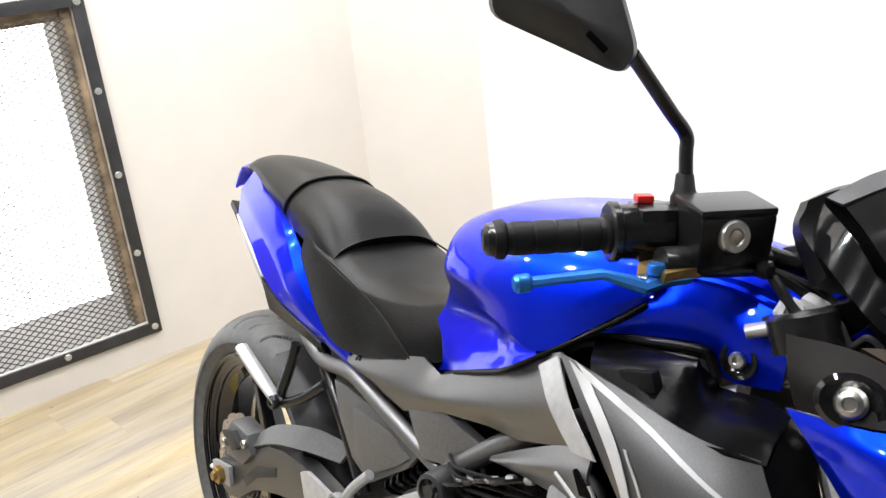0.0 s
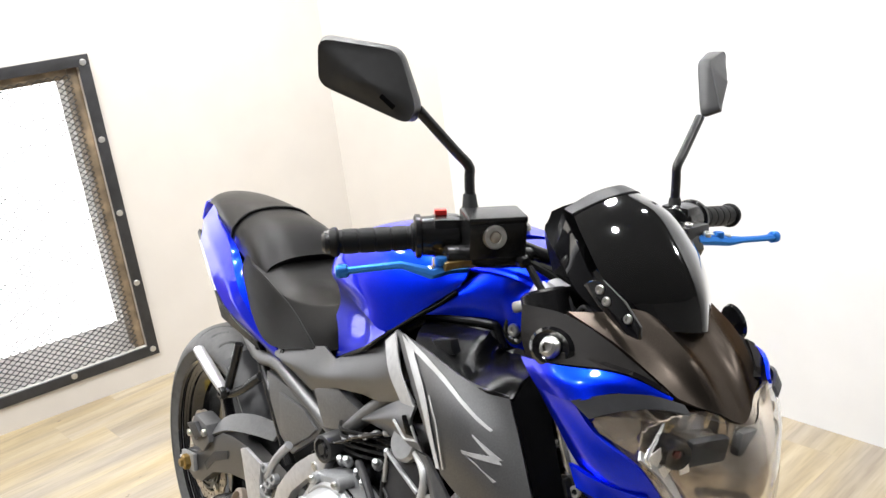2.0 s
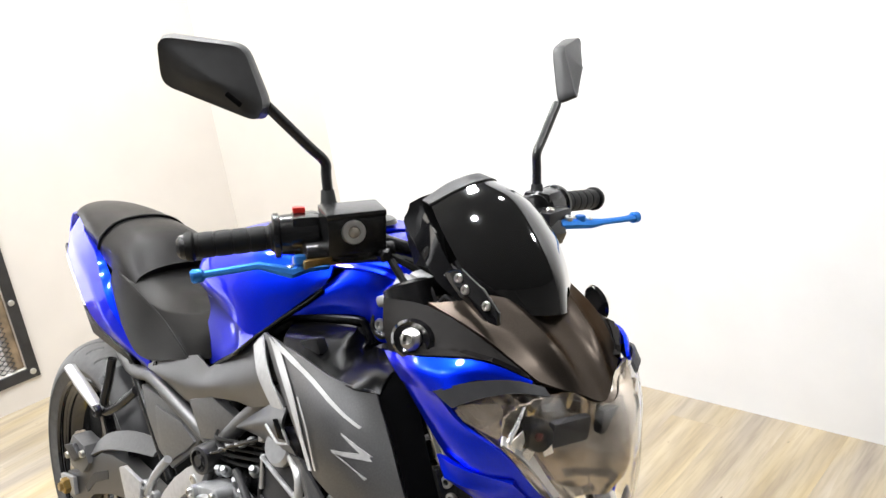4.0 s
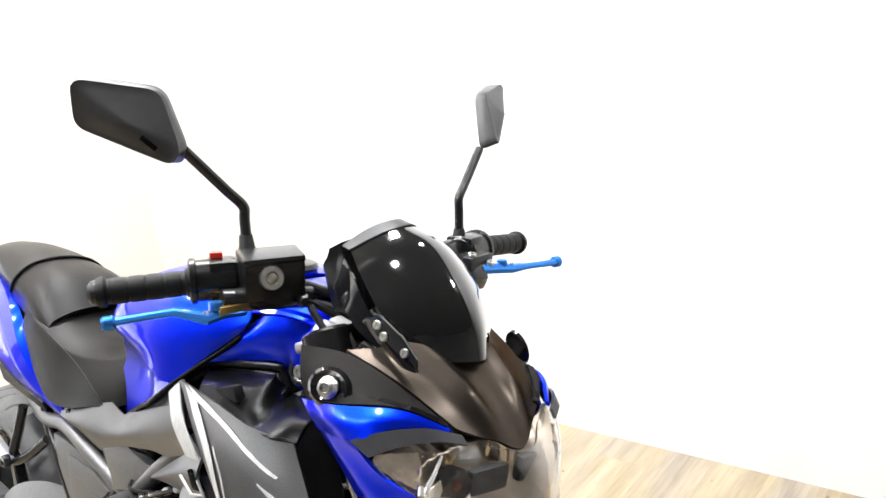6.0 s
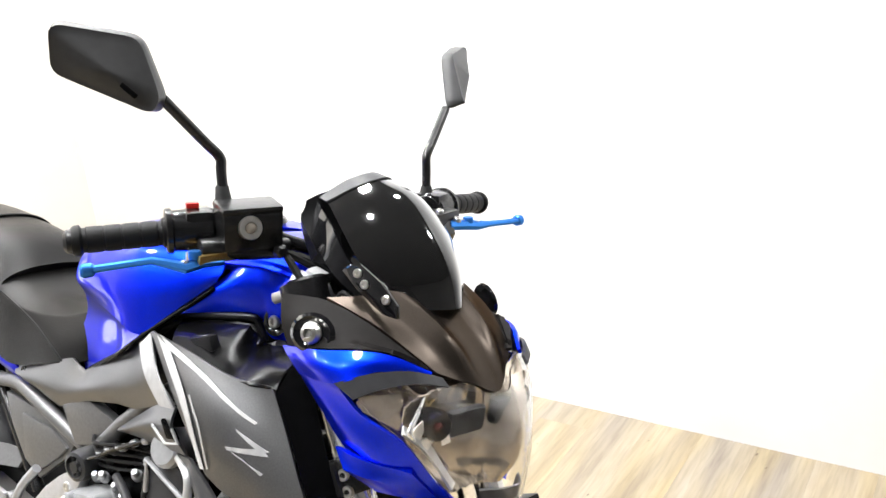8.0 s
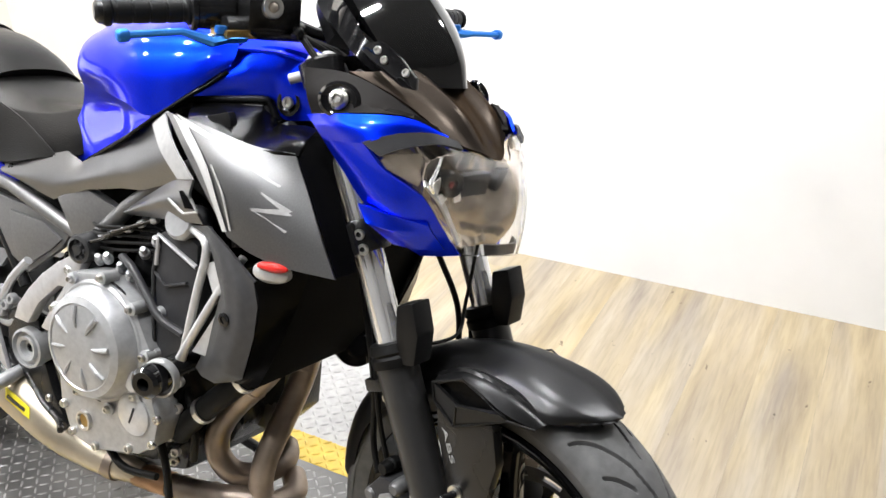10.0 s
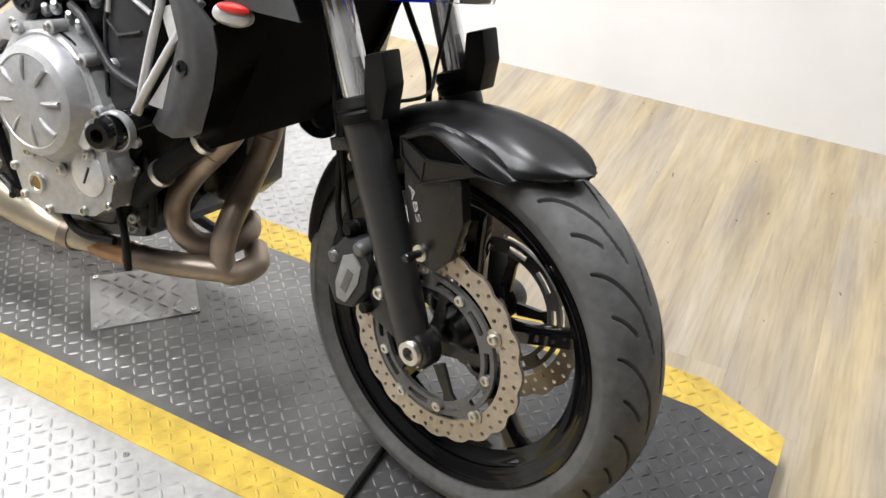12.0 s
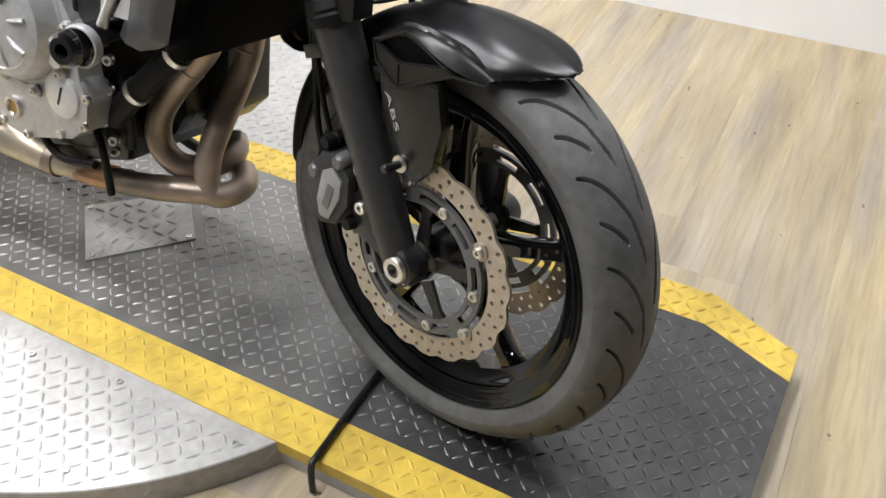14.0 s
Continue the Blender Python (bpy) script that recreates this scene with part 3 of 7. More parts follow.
sq = [(0.699, -0.180), (0.836, -0.035), (0.726, 0.075), (0.578, -0.062)]
patch_plate = part("hatch", slab(bmesh.new(), [uv(*q) for q in sq], -0.002, 0.0035, 0.001), "bare_plate", turntable, "bare tread-plate hatch in the strip", smooth=0)


def inside(u, v, poly):
    hit = False
    for (a, b), (c, d) in zip(poly, poly[1:] + poly[:1]):
        if (b > v) != (d > v) and u < (c - a) * (v - b) / (d - b) + a:
            hit = not hit
    return hit


def shrunk(poly, k=0.012):
    cx, cy = sum(p[0] for p in poly) / len(poly), sum(p[1] for p in poly) / len(poly)
    return [(p[0] - k * (1 if p[0] > cx else -1), p[1] - k * (1 if p[1] > cy else -1)) for p in poly]


def lugs(name, keep, z, mat, parent, lug_l=0.0215, lug_w=0.0046, h=0.0026, step=0.0208, u0=-0.7, u1=2.0, v0=-0.8, v1=0.9, turn=0.0):
    """The raised lens shapes of tread plate, crosswise by turns, where keep(u, v) holds."""
    verts, faces = [], []
    for i in range(int((u1 - u0) / step)):
        for j in range(int((v1 - v0) / step)):
            u, v = u0 + step * i, v0 + step * j
            c, s = math.cos(turn), math.sin(turn)
            u, v = 0.7 + (u - 0.7) * c - v * s, (u - 0.7) * s + v * c
            if not keep(u, v):
                continue
            a = turn + radians(45 if (i + j) % 2 else -45)
            d, e = Vector((math.cos(a), math.sin(a))), Vector((-math.sin(a), math.cos(a)))
            n = len(verts)
            ring = [d * lug_l / 2, d * lug_l * 0.22 + e * lug_w / 2, -d * lug_l * 0.22 + e * lug_w / 2, -d * lug_l / 2, -d * lug_l * 0.22 - e * lug_w / 2, d * lug_l * 0.22 - e * lug_w / 2]
            for r in ring:
                verts.append((*uv(u + r.x, v + r.y), z))
            for r in (d * lug_l * 0.25, -d * lug_l * 0.25):
                verts.append((*uv(u + r.x, v + r.y), z + h))
            faces.extend([(n, n + 1, n + 6), (n + 1, n + 2, n + 7, n + 6), (n + 2, n + 3, n + 7), (n + 3, n + 4, n + 7), (n + 4, n + 5, n + 6, n + 7), (n + 5, n, n + 6)])
    me = bpy.data.meshes.new(name)
    me.from_pydata(verts, [], faces)
    me.materials.append(M[mat])
    me.polygons.foreach_set("use_smooth", [True] * len(me.polygons))
    ob = tagged(new(name, me), "", "", kind="stuff")
    ob.parent = parent
    return ob


hub_u, hub_v = HUB[0] * UX.x + HUB[1] * UX.y, HUB[0] * UY.x + HUB[1] * UY.y
core_in, near_in, far_in, sq_out, sq_in = shrunk(core), shrunk(near, 0.006), shrunk(far, 0.006), shrunk(sq, -0.008), shrunk(sq, 0.012)
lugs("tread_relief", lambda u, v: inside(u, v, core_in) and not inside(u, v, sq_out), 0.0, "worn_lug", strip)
lugs("tread_relief", lambda u, v: inside(u, v, near_in) or inside(u, v, far_in), 0.0005, "yellow_plate", turntable, lug_l=0.023, lug_w=0.0054, h=0.0036, step=0.0215)
lugs("tread_relief", lambda u, v: (u - hub_u) ** 2 + (v - hub_v) ** 2 < (RADIUS - 0.013) ** 2 and not (VN - 0.012 < v < VF + 0.012), -0.003, "bare_plate", disc_plate, lug_l=0.025, lug_w=0.0056, h=0.0040, step=0.0235)
lugs("tread_relief", lambda u, v: inside(u, v, sq_in), 0.0035, "bare_plate", patch_plate, lug_l=0.027, lug_w=0.0072, h=0.0034, step=0.0265, turn=radians(45))


def rim_lugs():
    verts, faces = [], []
    for i in range(190):
        a = 2 * math.pi * i / 190
        tilt = radians(40 if i % 2 else -40)
        m = Matrix.Translation((HUB[0] + RADIUS * math.cos(a), HUB[1] + RADIUS * math.sin(a), FLOOR + 0.027)) @ Matrix.Rotation(a, 4, "Z") @ Matrix.Rotation(tilt, 4, "X")
        n = len(verts)
        for p in ((0, 0.013, 0), (0, 0.005, 0.0036), (0, -0.005, 0.0036), (0, -0.013, 0), (0, -0.005, -0.0036), (0, 0.005, -0.0036), (0.0016, 0.006, 0), (0.0016, -0.006, 0)):
            verts.append(m @ Vector(p))
        faces.extend([(n, n + 1, n + 6), (n + 1, n + 2, n + 7, n + 6), (n + 2, n + 3, n + 7), (n + 3, n + 4, n + 7), (n + 4, n + 5, n + 6, n + 7), (n + 5, n, n + 6)])
    me = bpy.data.meshes.new("rim_relief")
    me.from_pydata(verts, [], faces)
    me.materials.append(M["bare_plate"])
    ob = tagged(new("rim_relief", me), kind="stuff")
    ob.parent = disc_plate


rim_lugs()
for x, y in ((0.818, -0.327), (0.985, -0.290), (1.225, -0.280), (0.72, -0.59), (1.05, -0.45)):
    bolt((x, y, -0.003), (0, 0, 1), 0.006, turntable, "steel", 0.003, "bolt")
for u, v in ((0.699, -0.165), (0.822, -0.037), (0.592, -0.060), (0.724, 0.060)):
    bolt((*uv(u, v), 0.0035), (0, 0, 1), 0.006, turntable, "steel", 0.003, "bolt")

strap = thing("tie_rod", "thin black bent steel rod lying across the strip's edge", "rod")
bm = tube(bmesh.new(), [(1.325, -0.02, 0.010), (1.335, -0.13, 0.009), (1.347, -0.236, 0.008), (1.348, -0.250, 0.004), (1.349, -0.256, -0.018), (1.350, -0.258, -0.050)], 0.0055, 10, 3)
part("rod", bm, "satin_black", strap)

# ---- floor planks ----
PW, PL = 0.152, 1.22
PLANK_TURN = radians(96.5)
floor = thing("floor", "bleached wood-look plank floor with greyish streaks", "floor", kind="structure")
bm = box(bmesh.new(), (1.85, -1.0, FLOOR - 0.06), (6.6, 6.6, 0.1))
part("screed", bm, "grey_plastic", floor, smooth=0)
plank = finish(box(bmesh.new(), (0, 0, -0.004), (PL - 0.0003, PW - 0.0003, 0.008)), "plank", "planks", 0)
rng = random.Random(4)
for i in range(-24, 24):
    off = rng.random() * PL
    for j in range(-4, 4):
        c = Matrix.Rotation(PLANK_TURN, 3, "Z") @ Vector((j * PL + off, (i + 0.5) * PW, 0)) + Vector((1.6, -1.0, FLOOR))
        if -2.0 < c.x < 5.6 and -4.6 < c.y < 2.6:
            low_, high_ = -PL / 2, PL / 2
            rise = math.sin(PLANK_TURN)
            high_ = min(high_, (north_at(c.x) + 0.10 - c.y) / rise)
            low_ = max(low_, (-4.10 - c.y) / rise)
            if high_ - low_ < 0.02 or not WEST - 0.2 < c.x < 5.12:
                continue
            me = plank if high_ - low_ > PL - 0.001 else finish(box(bmesh.new(), ((low_ + high_) / 2, 0, -0.004), (high_ - low_, PW - 0.0003, 0.008)), "plank", "planks", 0)
            o = new("plank", me)
            o.parent, o.location, o.rotation_euler = floor, c, (0, 0, PLANK_TURN)

# ---- motorcycle ----
LEANED = pose(0, -0.055, 0, -12.5, 0, 0)
bike = thing("motorcycle", "blue and grey naked street motorcycle leaning on its side stand", "motorcycle", LEANED)
AXIS_AT, AXIS = Vector((1.525, 0, 0)), Vector((-0.407, 0, 0.9135)).normalized()
STEER = Matrix.Translation(AXIS_AT) @ Matrix.Rotation(radians(-9.4), 4, AXIS) @ Matrix.Translation(-AXIS_AT)
Y = Vector((0, 1, 0))
FW_AT, RW_AT = Vector((1.438, 0, 0.302)), Vector((0.0, 0, 0.297))


def tread_tyre(at, radius, half, bead, period, seg=640, n=44):
    """A tyre whose tread has curved grooves, cut in turns on both shoulders."""
    crown = radius - 0.72 * half
    prof = [(bead, -half * 0.74), (bead + 0.012, -half * 0.90), (bead + 0.03, -half * 0.99)]
    for k in range(n + 1):
        a = radians(-88 + 176 * k / n)
        prof.append((crown + 0.72 * half * math.cos(a), half * math.sin(a)))
    prof += [(bead + 0.03, half * 0.99), (bead + 0.012, half * 0.90), (bead, half * 0.74)]
    turns = round(2 * math.pi * radius / period)
    step = 2 * math.pi / turns
    verts, faces = [], []
    m = aim(at, Y)
    for i in range(seg):
        th = 2 * math.pi * i / seg
        for r, h in prof:
            cut = 0.0
            s = (half * 0.955 - abs(h)) / (half * 0.86)
            if 0.0 < s < 1.0 and r > crown:
                shift = 0.0 if h < 0 else step / 2
                for first, long, base in ((0.10, 1.0, 0.0), (0.16, 0.58, step * 0.5)):
                    if first < s < long:
                        q = (th + shift + base - step * (0.85 * s**1.7 + 0.25 * max(0.0, s - 0.8) / 0.2)) % step
                        lean = math.hypot(1.0, step * (1.45 * s**0.7 + (1.25 if s > 0.8 else 0.0)) * radius / (half * 0.86))
                        d = min(q, step - q) * radius / lean
                        wide = 0.0009
                        if d < wide + 0.0011:
                            cut = max(cut, min(1.0, (wide + 0.0011 - d) / 0.0011))
            rr = r - 0.0095 * cut
            verts.append(m @ Vector((rr * math.cos(th), rr * math.sin(th), h)))
    c = len(prof)
    for i in range(seg):
        a, b = i * c, ((i + 1) % seg) * c
        for j in range(c - 1):
            faces.append((a + j, b + j, b + j + 1, a + j + 1))
    me = bpy.data.meshes.new("tyre")
    me.from_pydata(verts, [], faces)
    me.materials.append(M["rubber"])
    me.polygons.foreach_set("use_smooth", [True] * len(me.polygons))
    me.set_sharp_from_angle(angle=radians(38))
    return me


def rim_mesh(at, r, half):
    prof = [(r + 0.010, -half - 0.002), (r + 0.013, -half), (r + 0.0135, -half + 0.004), (r + 0.008, -half + 0.009), (r - 0.002, -half + 0.011)]
    prof += [(r - 0.006, -half + 0.014), (r - 0.0055, -half + 0.020), (r - 0.010, -half + 0.023), (r - 0.014, -half + 0.027), (r - 0.026, -half * 0.38), (r - 0.028, 0)]
    prof = prof + [(a, -h) for a, h in prof[-2::-1]]
    inner = [(a - 0.006, h * 0.93) for a, h in prof][::-1]
    bm = lathe(bmesh.new(), prof + inner + prof[:1], aim(at, Y), 96)
    return bm


def spokes(at, r0, r1, count, start, wide, deep):
    made = []
    for k in range(count):
        a = radians(start + 360 / count * k)
        d, t = Vector((math.cos(a), 0, math.sin(a))), Vector((-math.sin(a), 0, math.cos(a)))
        loops = []
        for s in range(7):
            f = s / 6
            c = at + d * (r0 + (r1 - r0) * f)
            w_, h_ = wide * (1 - 0.35 * f + 0.35 * max(0, f - 0.8) * 5), deep * (1 - 0.3 * f)
            loops.append([c + t * w_ * p + Y * h_ * q for p, q in ((1, 0.5), (0.6, 1), (-0.6, 1), (-1, 0.5), (-1, -0.5), (-0.6, -1), (0.6, -1), (1, -0.5))])
        made.append(rings(bmesh.new(), loops))
    return made


def petal_disc(at, r_in, r_out, thick, petals, holes=True):
    """A wavy brake disc whose holes are real: built as a ring of cells round each hole."""
    bm = bmesh.new()
    cells, rows = petals * 4, 2
    m = aim(at, Y)
    def edge(th):
        return r_out - 0.0048 * (0.5 + 0.5 * math.cos(petals * th)) ** 2
    hole = 0.0034
    for i in range(cells):
        a0, a1 = 2 * math.pi * i / cells, 2 * math.pi * (i + 1) / cells
        for j in range(rows):
            def rad(th, f):
                return r_in + (edge(th) - r_in) * f
            f0, f1 = j / rows, (j + 1) / rows
            ring = []
            for th, f in ((a0, f0), ((a0 + a1) / 2, f0), (a1, f0), (a1, (f0 + f1) / 2), (a1, f1), ((a0 + a1) / 2, f1), (a0, f1), (a0, (f0 + f1) / 2)):
                ring.append((rad(th, f) * math.cos(th), rad(th, f) * math.sin(th)))
            th, f = (a0 + a1) / 2, (f0 + f1) / 2
            cx, cy = rad(th, f) * math.cos(th), rad(th, f) * math.sin(th)
            put = (i + j) % 2 == 0
            for z in (-thick / 2, thick / 2):
                out = [bm.verts.new(m @ Vector((*p, z))) for p in ring]
                if put:
                    inn = []
                    for p in ring:
                        d = Vector((p[0] - cx, p[1] - cy)).normalized() * hole
                        inn.append(bm.verts.new(m @ Vector((cx + d.x, cy + d.y, z))))
                    for k in range(8):
                        bm.faces.new((out[k], out[(k + 1) % 8], inn[(k + 1) % 8], inn[k]))
                else:
                    bm.faces.new(out)
            if put:
                both = []
                for z in (-thick / 2, thick / 2):
                    row = []
                    for p in ring:
                        d = Vector((p[0] - cx, p[1] - cy)).normalized() * hole
                        row.append(bm.verts.new(m @ Vector((cx + d.x, cy + d.y, z))))
                    both.append(row)
                for k in range(8):
                    bm.faces.new((both[0][k], both[0][(k + 1) % 8], both[1][(k + 1) % 8], both[1][k]))
    steps = cells * 2
    for f in (0.0, 1.0):
        for i in range(steps):
            a0, a1 = 2 * math.pi * i / steps, 2 * math.pi * (i + 1) / steps
            q = []
            for th in (a0, a1):
                r = r_in + (edge(th) - r_in) * f
                for z in (-thick / 2, thick / 2):
                    q.append(bm.verts.new(m @ Vector((r * math.cos(th), r * math.sin(th), z))))
            bm.faces.new((q[0], q[2], q[3], q[1]))
    bmesh.ops.remove_doubles(bm, verts=bm.verts, dist=1e-5)
    return bm


def carrier(at, r_hub, r_ring, count, start, parent, y_out, m_=None):
    """The black disc carrier: a ring with arms, and the buttons that hold the disc."""
    m = aim(at, Y)
    w_ = 0.21 * r_ring
    def hoop(bm, r0, r1, seg, arc, begin):
        tmp = lathe(bmesh.new(), [(r0, -0.0035), (r1, -0.0035), (r1, 0.0035), (r0, 0.0035), (r0, -0.0035)], m, seg, arc, begin)
        join(bm, tmp)
    bm = bmesh.new()
    hoop(bm, r_ring - w_, r_ring - 0.70 * w_, 60, 360, 0)
    hoop(bm, r_ring - 0.30 * w_, r_ring, 60, 360, 0)
    for k in range(count):
        hoop(bm, r_ring - 0.72 * w_, r_ring - 0.28 * w_, 4, 150 / count, 360 / count * k)
    arms = bmesh.new()
    for k in range(5):
        a = radians(start + 72 * k)
        d, t = Vector((math.cos(a), 0, math.sin(a))), Vector((-math.sin(a), 0, math.cos(a)))
        loops = [[at + d * r + t * q_ * p + Y * 0.003 * q for p, q in ((1, 1), (-1, 1), (-1, -1), (1, -1))] for r, q_ in ((r_hub, 0.010), (r_ring - 0.034, 0.007), (r_ring - w_ * 0.9, 0.012))]
        rings(arms, loops)
    c = part("carrier", bm, "caliper_grey", parent, "dark grey slotted disc carrier")
    part("carrier_spider", arms, "satin_black", c)
    for k in range(count):
        a = radians(start + 20 + 360 / count * k)
        d = Vector((math.cos(a), 0, math.sin(a)))
        out = k % 2 == 0
        spot = at + d * (r_ring + 0.0055 if out else r_ring - 0.5 * w_)
        if out:
            part("ear", lathe(bmesh.new(), [(0.0, -0.002), (0.0125, -0.002), (0.0125, 0.0025), (0.0, 0.0025)], aim(spot, (0, y_out, 0)), 18), "disc_steel", c)
        part("button", lathe(bmesh.new(), [(0.003, 0), (0.0078, 0), (0.0078, 0.006), (0.0062, 0.0072), (0.0032, 0.0072), (0.003, 0.004), (0, 0.004)], aim(spot, (0, y_out, 0)), 16), "steel", c)
    return c


front_wheel = part("front_wheel", lathe(bmesh.new(), [(0.0, -0.06), (0.022, -0.06), (0.03, -0.055), (0.034, -0.03), (0.034, 0.03), (0.03, 0.055), (0.022, 0.06), (0, 0.06)], aim(FW_AT, Y), 28), "satin_black", bike, "gloss black spoked front wheel with twin discs", m=STEER)
t = new("tyre", tread_tyre(FW_AT, 0.300, 0.061, 0.230, 0.118, 1500, 100))
t.parent = front_wheel
part("rim", rim_mesh(FW_AT, 0.223, 0.053), "rim_black", front_wheel, "gloss black rim")
for bm in spokes(FW_AT, 0.026, 0.200, 5, 20, 0.016, 0.022):
    part("spoke", bm, "gloss_black", front_wheel)
for side in (-1, 1):
    at = FW_AT + Y * 0.077 * side
    part("brake_disc", petal_disc(at, 0.116, 0.150, 0.0045, 20), "disc_steel", front_wheel, "drilled wavy steel brake disc")
    carrier(at + Y * 0.002 * side, 0.03, 0.108, 10, 12, front_wheel, side)

rear_wheel = part("rear_wheel", lathe(bmesh.new(), [(0.0, -0.085), (0.03, -0.085), (0.04, -0.06), (0.04, 0.06), (0.03, 0.085), (0, 0.085)], aim(RW_AT, Y), 28), "satin_black", bike, "gloss black rear wheel")
t = new("tyre", tread_tyre(RW_AT, 0.305, 0.080, 0.222, 0.125, 700, 60))
t.parent = rear_wheel
part("rim", rim_mesh(RW_AT, 0.216, 0.068), "gloss_black", rear_wheel, "gloss black rim")
for bm in spokes(RW_AT, 0.026, 0.196, 5, 50, 0.016, 0.026):
    part("spoke", bm, "gloss_black", rear_wheel)
at = RW_AT - Y * 0.082
part("brake_disc", petal_disc(at, 0.082, 0.110, 0.0045, 16), "disc_steel", rear_wheel, "drilled wavy steel brake disc")
carrier(at - Y * 0.002, 0.03, 0.075, 5, 12, rear_wheel, -1)


# fork
def fork_x(z):
    return 1.183 + (0.84 - z) * 0.4455


def fork_at(z, y):
    return Vector((fork_x(z), y, z))


FORK_WAY = Vector((-0.407, 0, 0.9135)).normalized()
for side in (-1, 1):
    y = 0.1 * side
    leg = part("fork_leg", tube(bmesh.new(), [fork_at(0.30, y), fork_at(0.34, y), fork_at(0.46, y), fork_at(0.585, y), fork_at(0.605, y), fork_at(0.612, y)], [0.024, 0.026, 0.028, 0.0295, 0.031, 0.027], 20, 3), "fork_black", bike, "satin black fork lower leg", m=STEER)
    part("fork_tube", tube(bmesh.new(), [fork_at(0.60, y), fork_at(0.96, y)], 0.0205, 20, 1), "chrome", bike, "polished chrome fork tube", m=STEER)
    part("dust_seal", lathe(bmesh.new(), [(0.021, 0), (0.033, 0), (0.034, 0.012), (0.031, 0.016), (0.0335, 0.02), (0.030, 0.032), (0.021, 0.034)], aim(fork_at(0.588, y), FORK_WAY), 22), "soft_rubber", leg, "black rubber dust seal")
    # guard in front of the chrome tube
    gx = [(1.312, 0.598), (1.340, 0.606), (1.343, 0.650), (1.330, 0.692), (1.302, 0.680), (1.304, 0.640)]
    part("fork_guard", plate(bmesh.new(), gx, y - 0.017, y + 0.017, 0.005), "plastic", leg, "black plastic fork guard")
    part("axle_lug", lathe(bmesh.new(), [(0, -0.016), (0.026, -0.016), (0.029, -0.012), (0.029, 0.012), (0.026, 0.018), (0, 0.018)], aim((1.432, y, 0.302), (0, side, 0)), 24), "satin_black", leg)
    part("axle_nut", lathe(bmesh.new(), [(0.009, 0.0), (0.019, 0.0), (0.019, 0.006), (0.017, 0.009), (0.010, 0.009), (0.009, 0.002), (0, 0.002)], aim((1.432, y + 0.016 * side, 0.302), (0, side, 0)), 20), "steel", leg, "silver hollow axle end")
    bolt((1.447, y + 0.012 * side, 0.283), (0.3, side, -0.4), 0.006, leg)
    cl = part("lower_clamp", lathe(bmesh.new(), [(0.0206, -0.022), (0.030, -0.022), (0.032, -0.018), (0.032, 0.018), (0.030, 0.022), (0.0206, 0.022)], aim(fork_at(0.752, y), FORK_WAY), 22), "satin_black", bike, m=STEER)
    box(bm := bmesh.new(), fork_at(0.752, y) + Vector((0.004, 0.024 * side, 0)), (0.026, 0.024, 0.042), 0.004, (0, -24, 0))
    part("pinch_boss", bm, "satin_black", cl)
    for dz in (-0.010, 0.010):
        bolt(fork_at(0.752, y) + FORK_WAY * dz + Vector((0.018, 0.022 * side, 0)), (0.5, side, 0.2), 0.0075, cl, "steel", 0.008)
    part("upper_clamp", lathe(bmesh.new(), [(0.0, -0.016), (0.031, -0.016), (0.031, 0.014), (0.025, 0.018), (0, 0.018)], aim(fork_at(0.955, y), FORK_WAY), 22), "satin_black", bike, m=STEER)
box(bm := bmesh.new(), fork_at(0.748, 0) + Vector((-0.02, 0, 0)), (0.06, 0.2, 0.036), 0.008, (0, -24, 0))
part("lower_yoke", bm, "satin_black", bike, m=STEER)
box(bm := bmesh.new(), fork_at(0.952, 0) + Vector((-0.02, 0, 0)), (0.06, 0.2, 0.026), 0.006, (0, -24, 0))
part("upper_yoke", bm, "satin_black", bike, m=STEER)
part("steering_head", tube(bmesh.new(), [(1.205, 0, 0.735), (1.12, 0, 0.925)], 0.036, 18, 1), "satin_black", bike)

# front mudguard: a saddle over the tyre with pointed sides
def guard_net():
    net = []
    for k in range(45):
        f = (k / 44) ** 1.4
        hw = (0.012 + 0.062 * (1 - (1 - min(1, f * 7)) ** 2) ** 0.5) * (1 - 0.25 * max(0, f - 0.75) * 4)
        row = []
        for q in range(-8, 9):
            s = q / 8
            a = radians(63.0 + 112 * f + 3.0 * s * s * (1 - min(1, f * 6)))
            r = 0.320 - 0.010 * f + 0.004 * (1 - abs(s)) * (1.6 if abs(s) < 0.2 else 1)
            rr = r - (0.006 + 0.042 * min(1, f / 0.22) ** 0.7) * abs(s) ** 2.6
            row.append(FW_AT + Vector((rr * math.cos(a), hw * math.sin(s * 1.35) / math.sin(1.35), rr * math.sin(a))))
        net.append(row)
    return net


